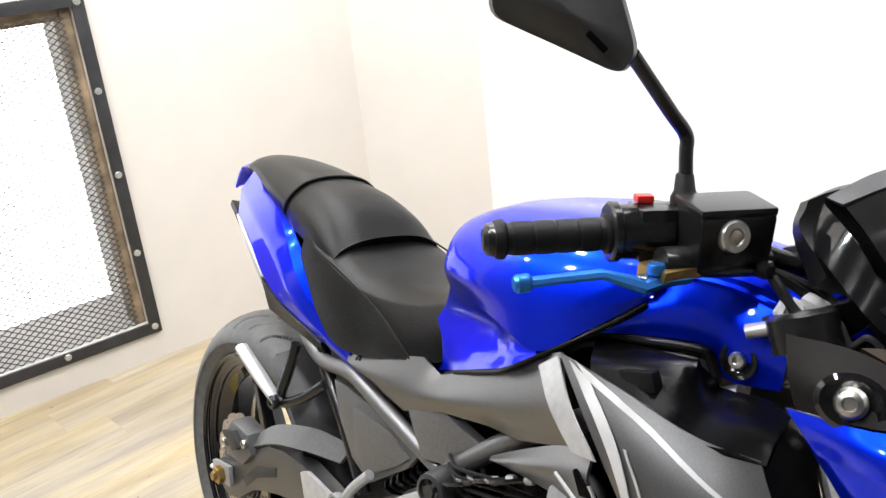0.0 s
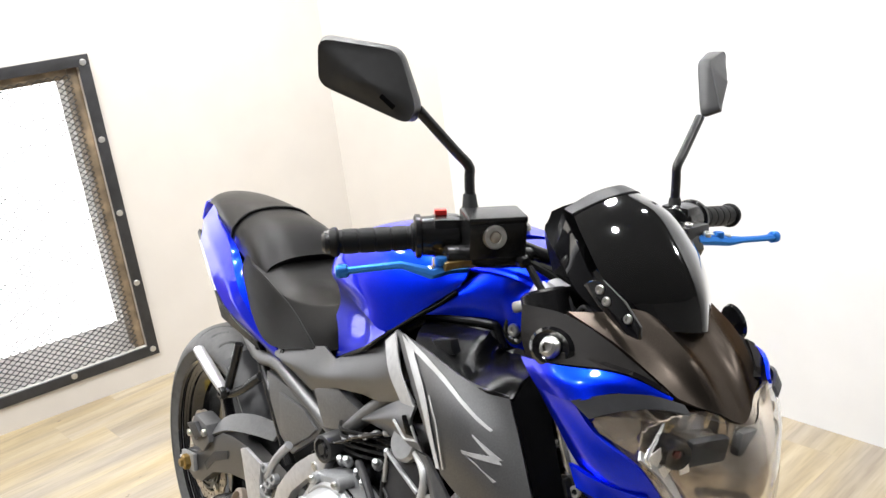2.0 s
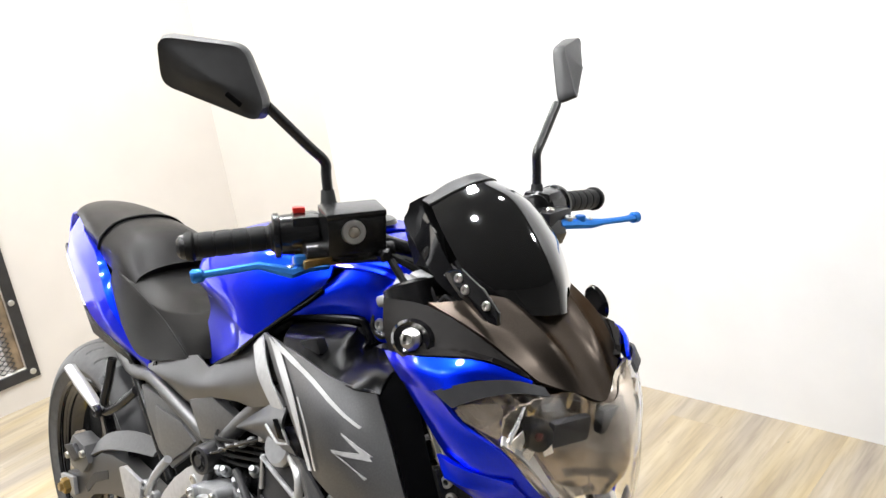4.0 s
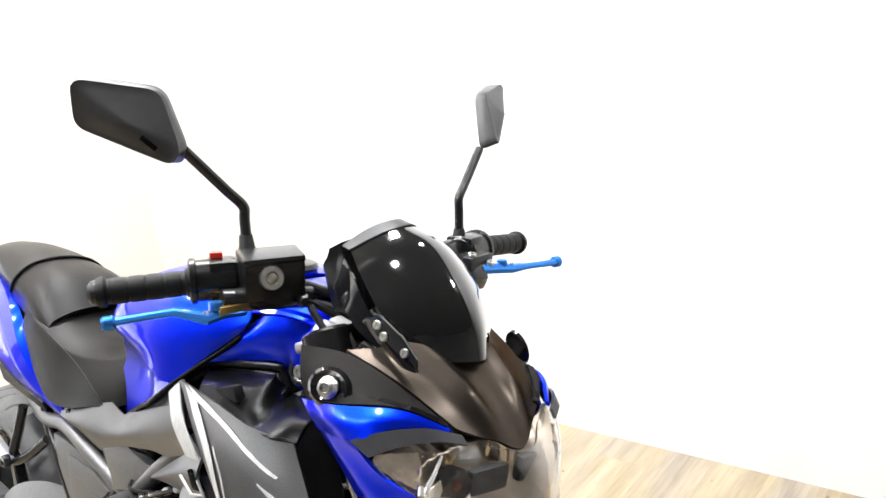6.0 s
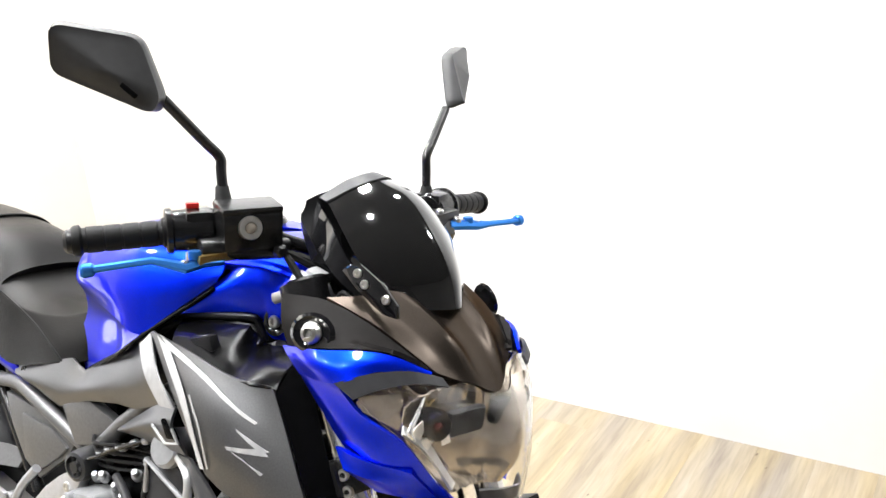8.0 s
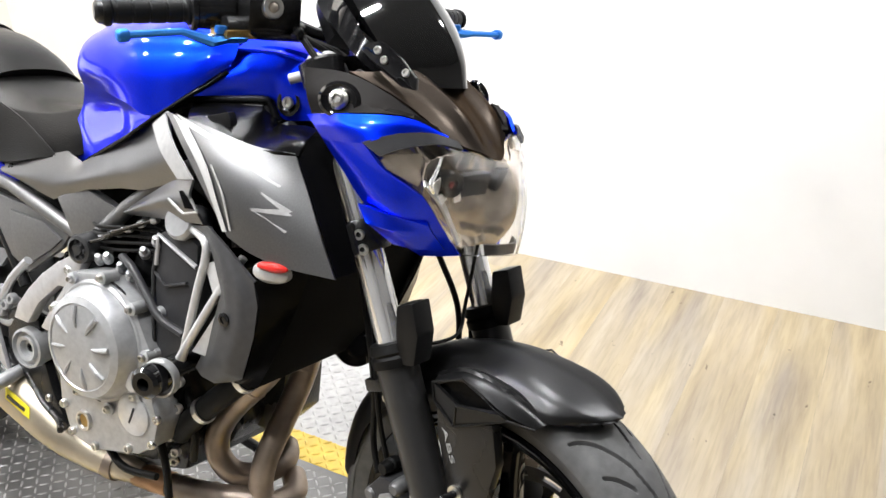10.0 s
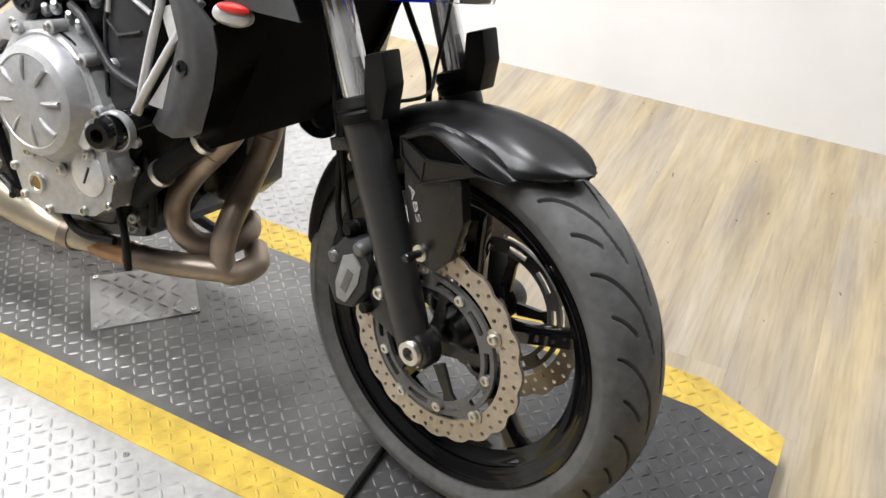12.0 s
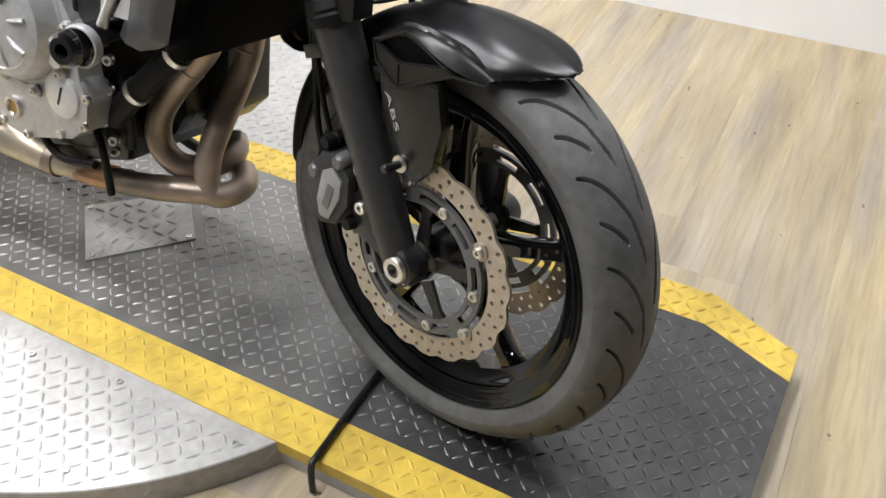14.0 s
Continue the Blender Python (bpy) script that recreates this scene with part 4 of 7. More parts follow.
fender = part("front_mudguard", skin(bmesh.new(), guard_net(), 0.003, lambda p: FW_AT - p), "matte_black", bike, "matte black front mudguard", m=STEER)
for side in (-1, 1):
    y = side
    drop, draw = (0.006, 1.0) if side < 0 else (0.028, 0.86)
    def at_y(*pts):
        return [(px_, py_ * y * draw, pz_ - drop) for px_, py_, pz_ in pts]
    # scoop on the flank: a light upper lobe, a black mouth and a lower lip that comes to a point
    fin = part("side_fin", panel([at_y((1.345, 0.050, 0.584), (1.402, 0.046, 0.598), (1.470, 0.044, 0.596), (1.530, 0.044, 0.580)), at_y((1.354, 0.080, 0.594), (1.404, 0.080, 0.619), (1.462, 0.078, 0.612), (1.520, 0.070, 0.586)), at_y((1.365, 0.104, 0.596), (1.414, 0.104, 0.618), (1.474, 0.099, 0.596), (1.512, 0.080, 0.580))], 0.004, 6, 6, True, True), "matte_black", fender, "matte black pointed mudguard side fin")
    part("vent", panel([at_y((1.366, 0.098, 0.594), (1.412, 0.099, 0.616)), at_y((1.410, 0.102, 0.582), (1.468, 0.100, 0.592))], 0.003, 3, 3, False, False), "deep_black", fin, "black vent recess")
    part("lip", panel([at_y((1.365, 0.105, 0.596), (1.412, 0.112, 0.584)), at_y((1.369, 0.104, 0.571), (1.405, 0.105, 0.549))], 0.004, 3, 3, False, False), "matte_black", fin)
    part("lip", panel([at_y((1.412, 0.112, 0.584), (1.474, 0.105, 0.595)), at_y((1.405, 0.105, 0.549), (1.482, 0.099, 0.586))], 0.004, 3, 3, False, False), "matte_black", fin)
    part("lip_edge", tube(bmesh.new(), at_y((1.364, 0.105, 0.597), (1.369, 0.105, 0.571), (1.405, 0.106, 0.549), (1.482, 0.098, 0.586), (1.512, 0.080, 0.579)), 0.0018, 8, 1), "matte_black", fin)
    part("mouth_edge", tube(bmesh.new(), at_y((1.364, 0.105, 0.597), (1.414, 0.107, 0.621), (1.476, 0.105, 0.595), (1.412, 0.113, 0.584), (1.405, 0.106, 0.549)), 0.0016, 8, 1), "matte_black", fin)
    strut = [(1.366, 0.566), (1.392, 0.556), (1.462, 0.566), (1.474, 0.510), (1.462, 0.452), (1.438, 0.424), (1.404, 0.428), (1.392, 0.460), (1.376, 0.510)]
    part("stay", plate(bmesh.new(), strut, 0.082 * y, 0.1 * y, 0.005), "satin_black", fender, "black mudguard stay")
    part("washer", lathe(bmesh.new(), [(0.004, 0.0), (0.0115, 0.0), (0.0115, 0.003), (0.004, 0.003)], aim((1.413, 0.100 * y, 0.443), (0, y, 0)), 22), "steel", fender, "silver washer")
    part("pin", lathe(bmesh.new(), [(0.0055, 0.0), (0.0055, 0.016), (0.0068, 0.017), (0.0068, 0.024), (0.005, 0.026), (0, 0.026)], aim((1.413, 0.102 * y, 0.443), (-0.12, y, 0)), 14), "satin_black", fender, "dark stay pin")
    if side < 0:
        way = Vector((0.411, 0, -0.912))
        letters = part("lettering", written("ABS", 0.030), "pale_mark", fender, "pale grey ABS lettering on the stay", smooth=0)
        letters.matrix_basis = Matrix.Translation((1.3817, -0.1008, 0.5291)) @ Matrix((way, Vector((0.912, 0, 0.411)) * 0.36, Vector((0, -1, 0)))).transposed().to_4x4()

# brakes
for side in (-1, 1):
    y = 0.1 * side
    cal = part("brake_caliper", plate(bmesh.new(), [(1.272, 0.392), (1.296, 0.424), (1.330, 0.428), (1.348, 0.402), (1.346, 0.360), (1.324, 0.322), (1.290, 0.312), (1.270, 0.345)], y - 0.026, y + 0.018, 0.008), "grey_plastic", bike, "black two-piston front brake caliper", m=STEER)
    part("piston_cover", plate(bmesh.new(), [(1.300, 0.398), (1.320, 0.410), (1.338, 0.394), (1.334, 0.366), (1.314, 0.326), (1.294, 0.326), (1.290, 0.352)], min(y + 0.012 * side, y + 0.030 * side), max(y + 0.012 * side, y + 0.030 * side), 0.007), "caliper_face", cal, "grey caliper face")
    part("cast_bar", box(bmesh.new(), (1.314, y + 0.0305 * side, 0.364), (0.012, 0.001, 0.038), 0.0004, (0, 18, 0)), "caliper_grey", cal, "cast lettering on the caliper")
    part("caliper_bracket", plate(bmesh.new(), [(1.330, 0.445), (1.368, 0.435), (1.378, 0.345), (1.412, 0.322), (1.402, 0.300), (1.345, 0.318), (1.338, 0.400)], y - 0.006 + 0.006 * side, y + 0.006 + 0.006 * side, 0.003), "satin_black", cal)
    for bx, bz in ((1.328, 0.418), (1.282, 0.388)):
        part("piston_boss", lathe(bmesh.new(), [(0, 0.030), (0.007, 0.030), (0.010, 0.027), (0.012, 0.020), (0.012, 0.0), (0, 0.0)], aim((bx, y, bz), (0, side, 0)), 20), "caliper_grey", cal, "round caliper piston boss")
    for bx, bz in ((1.360, 0.418), (1.364, 0.364)):
        bolt((bx, y + 0.014 * side, bz), (0, side, 0), 0.0095, cal, "steel", 0.008)
    for bx, bz in ((1.300, 0.436), (1.342, 0.330)):
        part("pin_boot", lathe(bmesh.new(), [(0, -0.012), (0.010, -0.012), (0.0105, 0.0), (0.008, 0.002), (0.0105, 0.006), (0.008, 0.018), (0, 0.018)], aim((bx, y + 0.006 * side, bz), (0, side, 0)), 14), "soft_rubber", cal)
    part("brake_hose", tube(bmesh.new(), [(1.258, y - 0.012 * side, 0.395), (1.240, y - 0.018 * side, 0.44), (1.245, y - 0.010 * side, 0.52), (1.235, y - 0.006 * side, 0.60), (1.20, y * 0.8, 0.68), (1.17, y * 0.7, 0.74)], 0.0048, 10, 5), "soft_rubber", bike, "black rubber brake hose", m=STEER)
    part("sensor_wire", tube(bmesh.new(), [(1.305, y - 0.02 * side, 0.33), (1.268, y - 0.010 * side, 0.45), (1.262, y + 0.002 * side, 0.53), (1.255, y, 0.60)], 0.004, 8, 5), "soft_rubber", bike, m=STEER)
    part("hose_clip", box(bmesh.new(), (1.262, y, 0.545), (0.034, 0.020, 0.018), 0.003, (0, -20, 0)), "satin_black", bike, m=STEER)
    bolt((1.285, y + 0.004 * side, 0.535), (0.2, side, 0), 0.007, leg if side > 0 else bike, "steel", 0.006, m=None if side > 0 else STEER)
part("front_cable", tube(bmesh.new(), [(1.322, 0.02, 0.76), (1.305, 0.035, 0.70), (1.300, 0.03, 0.64), (1.318, 0.0, 0.615), (1.320, -0.04, 0.612), (1.298, -0.075, 0.61)], 0.0026, 8, 6), "soft_rubber", bike, "thin black cable below the headlight", m=STEER)

# ---- headlight, cowl and screen ----
# the cowl group sits turned and rolled a little against the bars
def squared(rows):
    return [[(x + 0.096 * (y + 0.15), y, z + 0.078 * (y + 0.15)) for x, y, z in row] for row in rows]


def at_side(x, y, z, side):
    """A place of the cowl group, given for the right side, on the side wanted."""
    return Vector((x + 0.096 * (0.15 - y), y * side, z + 0.078 * (0.15 - y)))


PIVOT = Vector((1.30, -0.15, 0.885))
COWL = STEER @ Matrix.Translation(PIVOT) @ pose(0, 0, 0, -4.5, 0, 5.5) @ Matrix.Translation(-PIVOT)
rows_top = [[(1.200, -0.115, 0.968), (1.222, -0.082, 0.969), (1.238, -0.052, 0.979), (1.243, -0.026, 0.967), (1.245, 0.0, 0.964)],
            [(1.262, -0.098, 0.945), (1.268, -0.066, 0.945), (1.277, -0.042, 0.955), (1.281, -0.022, 0.942), (1.283, 0.0, 0.938)],
            [(1.302, -0.082, 0.920), (1.309, -0.054, 0.918), (1.317, -0.034, 0.926), (1.321, -0.018, 0.912), (1.323, 0.0, 0.907)],
            [(1.327, -0.066, 0.898), (1.339, -0.042, 0.886), (1.349, -0.026, 0.880), (1.355, -0.013, 0.872), (1.358, 0.0, 0.868)]]


def whole(rows):
    """Rows from the right edge to the middle, mirrored to the left edge."""
    return [list(row) + [(x, -y, z) for x, y, z in reversed(row[:-1])] for row in rows]


def whole_cowl(rows):
    return whole(squared(rows))


down = lambda p: Vector((-0.6, 0, -0.8))
cowl = part("headlight_cowl", panel(whole_cowl(rows_top), 0.005, 5, 3, True, True, down), "bronze_black", bike, "matte bronze-black nose cowl", m=COWL)
for side in (-1, 1):
    def sd(rows):
        k = 1.0 if side < 0 else 0.84
        return [[(x, -y * side * k, z) for x, y, z in row] for row in squared(rows)]
    # dark cheek that carries the signal
    part("cheek", panel(sd([[(1.150, -0.140, 0.968), (1.205, -0.120, 0.966), (1.262, -0.101, 0.944), (1.322, -0.074, 0.904)], [(1.168, -0.152, 0.938), (1.215, -0.150, 0.944), (1.270, -0.128, 0.933), (1.326, -0.078, 0.905)], [(1.178, -0.150, 0.914), (1.238, -0.158, 0.926), (1.300, -0.122, 0.929), (1.330, -0.082, 0.906)]]), 0.005, 5, 5, True, True, lambda p: Vector((-0.3, -p.y, 0))), "nose_dark", cowl, "dark bronze-black cowl cheek")
    sig = part("signal_seat", lathe(bmesh.new(), [(0, 0.0), (0.021, 0.0), (0.023, 0.004), (0.019, 0.007), (0.014, 0.004), (0, 0.004)], aim(at_side(1.224, 0.150, 0.938, side), (0.35, side, 0.25)) @ Matrix.Diagonal((1.25, 1.0, 1, 1)), 24), "gloss_black", cowl, "black oval signal seat")
    part("stud", lathe(bmesh.new(), [(0, 0.004), (0.012, 0.004), (0.013, 0.009), (0.010, 0.014), (0.006, 0.0155), (0.0055, 0.011), (0, 0.011)], aim(at_side(1.224, 0.150, 0.938, side), (0.35, side, 0.25)), 20), "steel", sig, "silver signal mounting stud")
    upper = [[(1.170, -0.151, 0.912), (1.240, -0.160, 0.925), (1.306, -0.124, 0.928), (1.340, -0.086, 0.907)],
             [(1.188, -0.155, 0.902), (1.256, -0.166, 0.912), (1.308, -0.132, 0.920), (1.341, -0.088, 0.905)],
             [(1.206, -0.153, 0.886), (1.278, -0.163, 0.897), (1.310, -0.132, 0.911), (1.342, -0.089, 0.902)]]
    side_cowl = part("side_cowl", panel(sd(upper), 0.004, 5, 6, True, True), "blue", bike, "blue headlight side cowl with a pointed lower fin", m=COWL)
    lower = [[(1.172, -0.150, 0.910), (1.202, -0.154, 0.898), (1.276, -0.164, 0.899)],
             [(1.224, -0.143, 0.856), (1.262, -0.154, 0.860), (1.304, -0.148, 0.864)],
             [(1.262, -0.136, 0.815), (1.304, -0.142, 0.822), (1.341, -0.122, 0.836)],
             [(1.292, -0.116, 0.775), (1.322, -0.110, 0.782), (1.349, -0.088, 0.792)],
             [(1.314, -0.082, 0.747), (1.334, -0.068, 0.748), (1.353, -0.050, 0.750)]]
    part("lower_arm", panel(sd(lower), 0.004, 5, 4, True, True), "blue", side_cowl)
    fin = [[(1.262, -0.146, 0.816), (1.300, -0.144, 0.812), (1.343, -0.110, 0.799)], [(1.282, -0.150, 0.796), (1.312, -0.136, 0.790), (1.343, -0.098, 0.786)], [(1.300, -0.118, 0.766), (1.322, -0.102, 0.762), (1.345, -0.074, 0.760)]]
    part("fin", panel(sd(fin), 0.006, 4, 5, False, True), "blue", side_cowl, "raised blue fin")
    part("brow", panel(sd([[(1.278, -0.166, 0.898), (1.306, -0.142, 0.910), (1.334, -0.112, 0.913), (1.350, -0.080, 0.902)], [(1.300, -0.158, 0.884), (1.320, -0.138, 0.895), (1.344, -0.110, 0.901), (1.358, -0.078, 0.893)]]), 0.004, 3, 4, True, True), "grey_plastic", side_cowl, "grey insert above the headlight")
lens_rows = [[(1.304, -0.156, 0.886), (1.342, -0.116, 0.902), (1.345, -0.066, 0.888), (1.362, -0.030, 0.876), (1.368, 0.0, 0.870)],
             [(1.322, -0.142, 0.862), (1.358, -0.108, 0.868), (1.374, -0.066, 0.858), (1.386, -0.030, 0.850), (1.390, 0.0, 0.846)],
             [(1.342, -0.118, 0.834), (1.366, -0.094, 0.832), (1.384, -0.062, 0.824), (1.396, -0.030, 0.819), (1.400, 0.0, 0.817)],
             [(1.350, -0.088, 0.792), (1.370, -0.076, 0.790), (1.387, -0.052, 0.786), (1.398, -0.026, 0.783), (1.402, 0.0, 0.782)],
             [(1.352, -0.056, 0.752), (1.366, -0.050, 0.753), (1.383, -0.036, 0.754), (1.396, -0.018, 0.754), (1.400, 0.0, 0.753)]]


def slim(rows, k):
    """Draws the far half of rows across the nose in or out."""
    return [[(x, y * k if y > 0 else y, z) for x, y, z in row] for row in rows]


housing = [[(x + (0.046 * min(1, y / 0.04) if y > 0 else 0), y, z) for x, y, z in row] for row in slim(whole_cowl([[(x - 0.055, y * 0.93, z) for x, y, z in row] for row in lens_rows]), 0.74)]
lamp_unit = part("headlight", panel(housing, 0.006, 3, 3, True, True, lambda p: Vector((-1, 0, 0))), "reflector", bike, "clear multi-reflector headlight", m=COWL)
lens = part("lens", panel(slim(whole_cowl(lens_rows), 0.74), 0.0025, 4, 4, True, True, lambda p: Vector((-1, 0, 0))), "clear", lamp_unit, "clear moulded headlight lens")
lens.visible_shadow = False
chin_rows = [[(x - 0.006, y * 0.97, z) for x, y, z in row[2:]] for row in ([[tuple((p + q) / 2 for p, q in zip(a, b)) for a, b in zip(lens_rows[3], lens_rows[4])], lens_rows[4]])]
part("chin", panel(slim(whole_cowl(chin_rows), 0.74), 0.003, 4, 4, True, True, lambda p: Vector((-1, 0, 0))), "mid_grey", lamp_unit, "grey plastic chin of the headlight")
for side in (-1, 1):
    near_k = 1.0 if side < 0 else 0.68
    def sd(rows):
        return [[(x, -y * side * near_k, z) for x, y, z in row] for row in squared(rows)]
    net = []
    for i in range(15):
        z = 0.880 - 0.122 * i / 14
        row = []
        left = -0.128 + max(0.0, 0.862 - z) * (0.72 if side < 0 else 0.15)
        for j in range(29):
            y = left + (0.004 - left) * j / 28
            fy, fz = (y + 0.062) / 0.075, (z - 0.828) / 0.075
            flute = 0.0018 * math.sin(1.57 * j) if z > 0.855 else 0.0016 * math.sin(0.9 * j) * math.cos(1.1 * i)
            row.append((1.350 - 0.034 * max(0, 1 - fy * fy) * max(0.0, 1 - fz * fz) + flute, y, z))
        net.append(row)
    part("reflector", panel(sd(net), 0.002, 1, 1, False, False, lambda p: Vector((-1, 0, 0))), "reflector", lamp_unit, "fluted mirror reflector")
    pocket = []
    for i in range(5):
        row = []
        for j in range(7):
            u, v = j / 6, i / 4
            row.append((1.296 + 0.034 * u + (0.003 if (i + j) % 2 else -0.002), -0.148 + 0.030 * u, 0.884 - 0.042 * v * (0.35 + 0.65 * u) + 0.004 * u))
        pocket.append(row)
    part("side_pocket", panel(sd(pocket), 0.002, 1, 1, False, False, lambda p: Vector((-1, 0, 0))), "reflector", lamp_unit, "faceted side reflector")
    if side < 0:
        part("chrome_edge", panel(sd([[(1.356, -0.137, 0.856), (1.354, -0.103, 0.826), (1.353, -0.078, 0.796), (1.352, -0.056, 0.766)], [(1.346, -0.128, 0.860), (1.346, -0.090, 0.830), (1.346, -0.066, 0.796), (1.346, -0.046, 0.768)]]), 0.003, 2, 4, False, True, lambda p: Vector((-1, 0, 0))), "silver_paint", lamp_unit, "bright edge of the reflector")
    if side < 0:
        part("chrome_ridge", tube(bmesh.new(), sd([[(1.346, -0.102, 0.884), (1.352, -0.116, 0.870), (1.357, -0.130, 0.857), (1.358, -0.124, 0.846)]])[0], [0.0015, 0.0025, 0.003, 0.002], 8, 3), "chrome", lamp_unit, "bright reflector ridge")
        for corners in ([[(1.352, -0.1275, 0.8509), (1.352, -0.107, 0.8609)], [(1.350, -0.1074, 0.8392), (1.349, -0.1016, 0.8474)]], [[(1.352, -0.1074, 0.8380), (1.350, -0.097, 0.840)], [(1.352, -0.099, 0.824), (1.350, -0.088, 0.832)]], [[(1.354, -0.080, 0.832), (1.356, -0.0724, 0.841)], [(1.354, -0.078, 0.825), (1.354, -0.066, 0.826)]]):
            part("bright_facet", panel(sd(corners), 0.0015, 1, 1, False, True, lambda p: Vector((-1, 0, 0))), "chrome_white", lamp_unit, "bright mirror facet beside the bulb")
    part("bulb_hood", lathe(bmesh.new(), [(0.008, 0.012), (0.015, 0.014), (0.0185, 0.004), (0.016, -0.012), (0.010, -0.024), (0, -0.024)], aim(at_side(1.344, 0.084 * near_k, 0.849, side), (1, 0.25 * side, 0)), 20), "gloss_black", lamp_unit, "dark bulb hood")
    part("bulb", lathe(bmesh.new(), [(0, 0.013), (0.005, 0.011), (0.0075, 0.004), (0.0075, -0.01), (0, -0.01)], aim(at_side(1.344, 0.084 * near_k, 0.849, side), (1, 0.25 * side, 0)), 16), "dark_amber", lamp_unit, "dark amber bulb")
    part("shade_box", box(bmesh.new(), at_side(1.350, 0.042 * near_k, 0.843, side), (0.012, 0.054, 0.030), 0.006, (0, 8, 6 * side)), "grey_plastic", lamp_unit, "dark grey shade box")

screen_rows = [[(1.116, -0.054, 1.066), (1.134, -0.030, 1.084), (1.150, 0.0, 1.093)],
               [(1.160, -0.072, 1.045), (1.185, -0.040, 1.066), (1.203, 0.0, 1.075)],
               [(1.200, -0.076, 1.010), (1.230, -0.042, 1.028), (1.249, 0.0, 1.034)],
               [(1.230, -0.068, 0.976), (1.258, -0.036, 0.988), (1.278, 0.0, 0.992)],
               [(1.255, -0.045, 0.953), (1.276, -0.024, 0.951), (1.290, 0.0, 0.951)]]
screen = part("windscreen", panel(slim(whole_cowl(screen_rows), 1.22), 0.003, 6, 6, True, True, down), "smoked", bike, "small glossy dark smoked windscreen", m=COWL)
part("screen_lip", panel(whole_cowl([[(1.104, -0.056, 1.066), (1.124, -0.030, 1.088), (1.136, 0.0, 1.096)], [(1.124, -0.060, 1.064), (1.146, -0.032, 1.083), (1.160, 0.0, 1.092)]]), 0.003, 3, 6, True, True, down), "grey_plastic", screen, "black lip of the screen")
for side in (-1, 1):
    def sd(rows):
        return [[(x, -y * side, z) for x, y, z in row] for row in squared(rows)]
    bolt(at_side(1.250, 0.050, 0.950, side), (0.7, 0.35 * side, 0.5), 0.008, screen, "steel", 0.006)
    rows = [[(1.100, -0.056, 1.062), (1.150, -0.074, 1.040), (1.200, -0.080, 0.998), (1.250, -0.052, 0.950)], [(1.086, -0.064, 1.034), (1.140, -0.084, 1.012), (1.194, -0.092, 0.980), (1.244, -0.062, 0.940)]]
    part("screen_wing", panel(rows := sd(rows), 0.004, 3, 5, False, True), "gloss_black", screen, "glossy black wing beside the screen")
wing = [(1.197, 0.998), (1.205, 1.006), (1.227, 1.012), (1.262, 0.996), (1.290, 0.974), (1.291, 0.959), (1.268, 0.960), (1.225, 0.980)]
part("side_bracket", plate(bmesh.new(), wing, -0.089, -0.083, 0.002), "gloss_black", screen, "glossy black side bracket with silver screws")
for x, z in ((1.226, 1.000), (1.238, 0.989), (1.274, 0.978)):
    bolt((x, -0.089, z), (0.25, -1, 0.2), 0.0055, screen, "steel", 0.004)
gauge = part("instrument_pod", panel(whole_cowl([[(1.080, -0.056, 1.056), (1.092, -0.03, 1.070), (1.100, 0, 1.074)], [(1.085, -0.066, 1.030), (1.095, -0.04, 1.040), (1.1, 0, 1.045)], [(1.120, -0.076, 0.990), (1.13, -0.04, 0.980), (1.135, 0, 0.975)]]), 0.02, 4, 4, True, True, lambda p: Vector((1, 0, 0.2))), "plastic", bike, "black instrument pod", m=COWL)
box(bm := bmesh.new(), at_side(1.160, 0, 0.985, 1), (0.10, 0.09, 0.06), 0.02, (0, 38, 0))
part("pod_back", bm, "gloss_black", gauge)
box(bm := bmesh.new(), at_side(1.228, 0, 0.944, 1), (0.07, 0.09, 0.030), 0.01, (0, 30, 0))
part("pod_foot", bm, "plastic", gauge)

# ---- tank, seat and bodywork ----
def half_section(x, pts):
    return [(x, y, z) for y, z in pts]


lobe_rows = [[(0.652, -0.124, 0.862), (0.648, -0.126, 0.884), (0.632, -0.106, 0.908), (0.612, -0.076, 0.920), (0.600, -0.040, 0.925), (0.598, 0, 0.927)],
             [(0.658, -0.130, 0.866), (0.668, -0.149, 0.894), (0.656, -0.132, 0.924), (0.640, -0.095, 0.942), (0.630, -0.045, 0.950), (0.627, 0, 0.952)],
             [(0.728, -0.149, 0.866), (0.732, -0.165, 0.899), (0.718, -0.147, 0.941), (0.706, -0.100, 0.968), (0.700, -0.050, 0.976), (0.700, 0, 0.978)],
             [(0.800, -0.166, 0.861), (0.805, -0.169, 0.906), (0.794, -0.148, 0.954), (0.788, -0.100, 0.984), (0.785, -0.050, 0.989), (0.785, 0, 0.986)],
             [(0.853, -0.166, 0.850), (0.864, -0.162, 0.906), (0.860, -0.140, 0.958), (0.858, -0.095, 0.988), (0.858, -0.050, 0.992), (0.858, 0, 0.992)],
             [(0.905, -0.151, 0.886), (0.914, -0.143, 0.919), (0.912, -0.125, 0.960), (0.908, -0.085, 0.988), (0.906, -0.050, 0.996), (0.906, 0, 1.000)],
             [(0.954, -0.116, 0.932), (0.962, -0.111, 0.947), (0.955, -0.096, 0.967), (0.948, -0.070, 0.983), (0.946, -0.040, 0.991), (0.946, 0, 0.996)]]
tank_in = lambda p: Vector((0, -p.y * 3, -0.5))
tank = part("fuel_tank", panel(whole(lobe_rows), 0.004, 7, 6, True, True, tank_in), "blue", bike, "candy blue sculpted fuel tank")
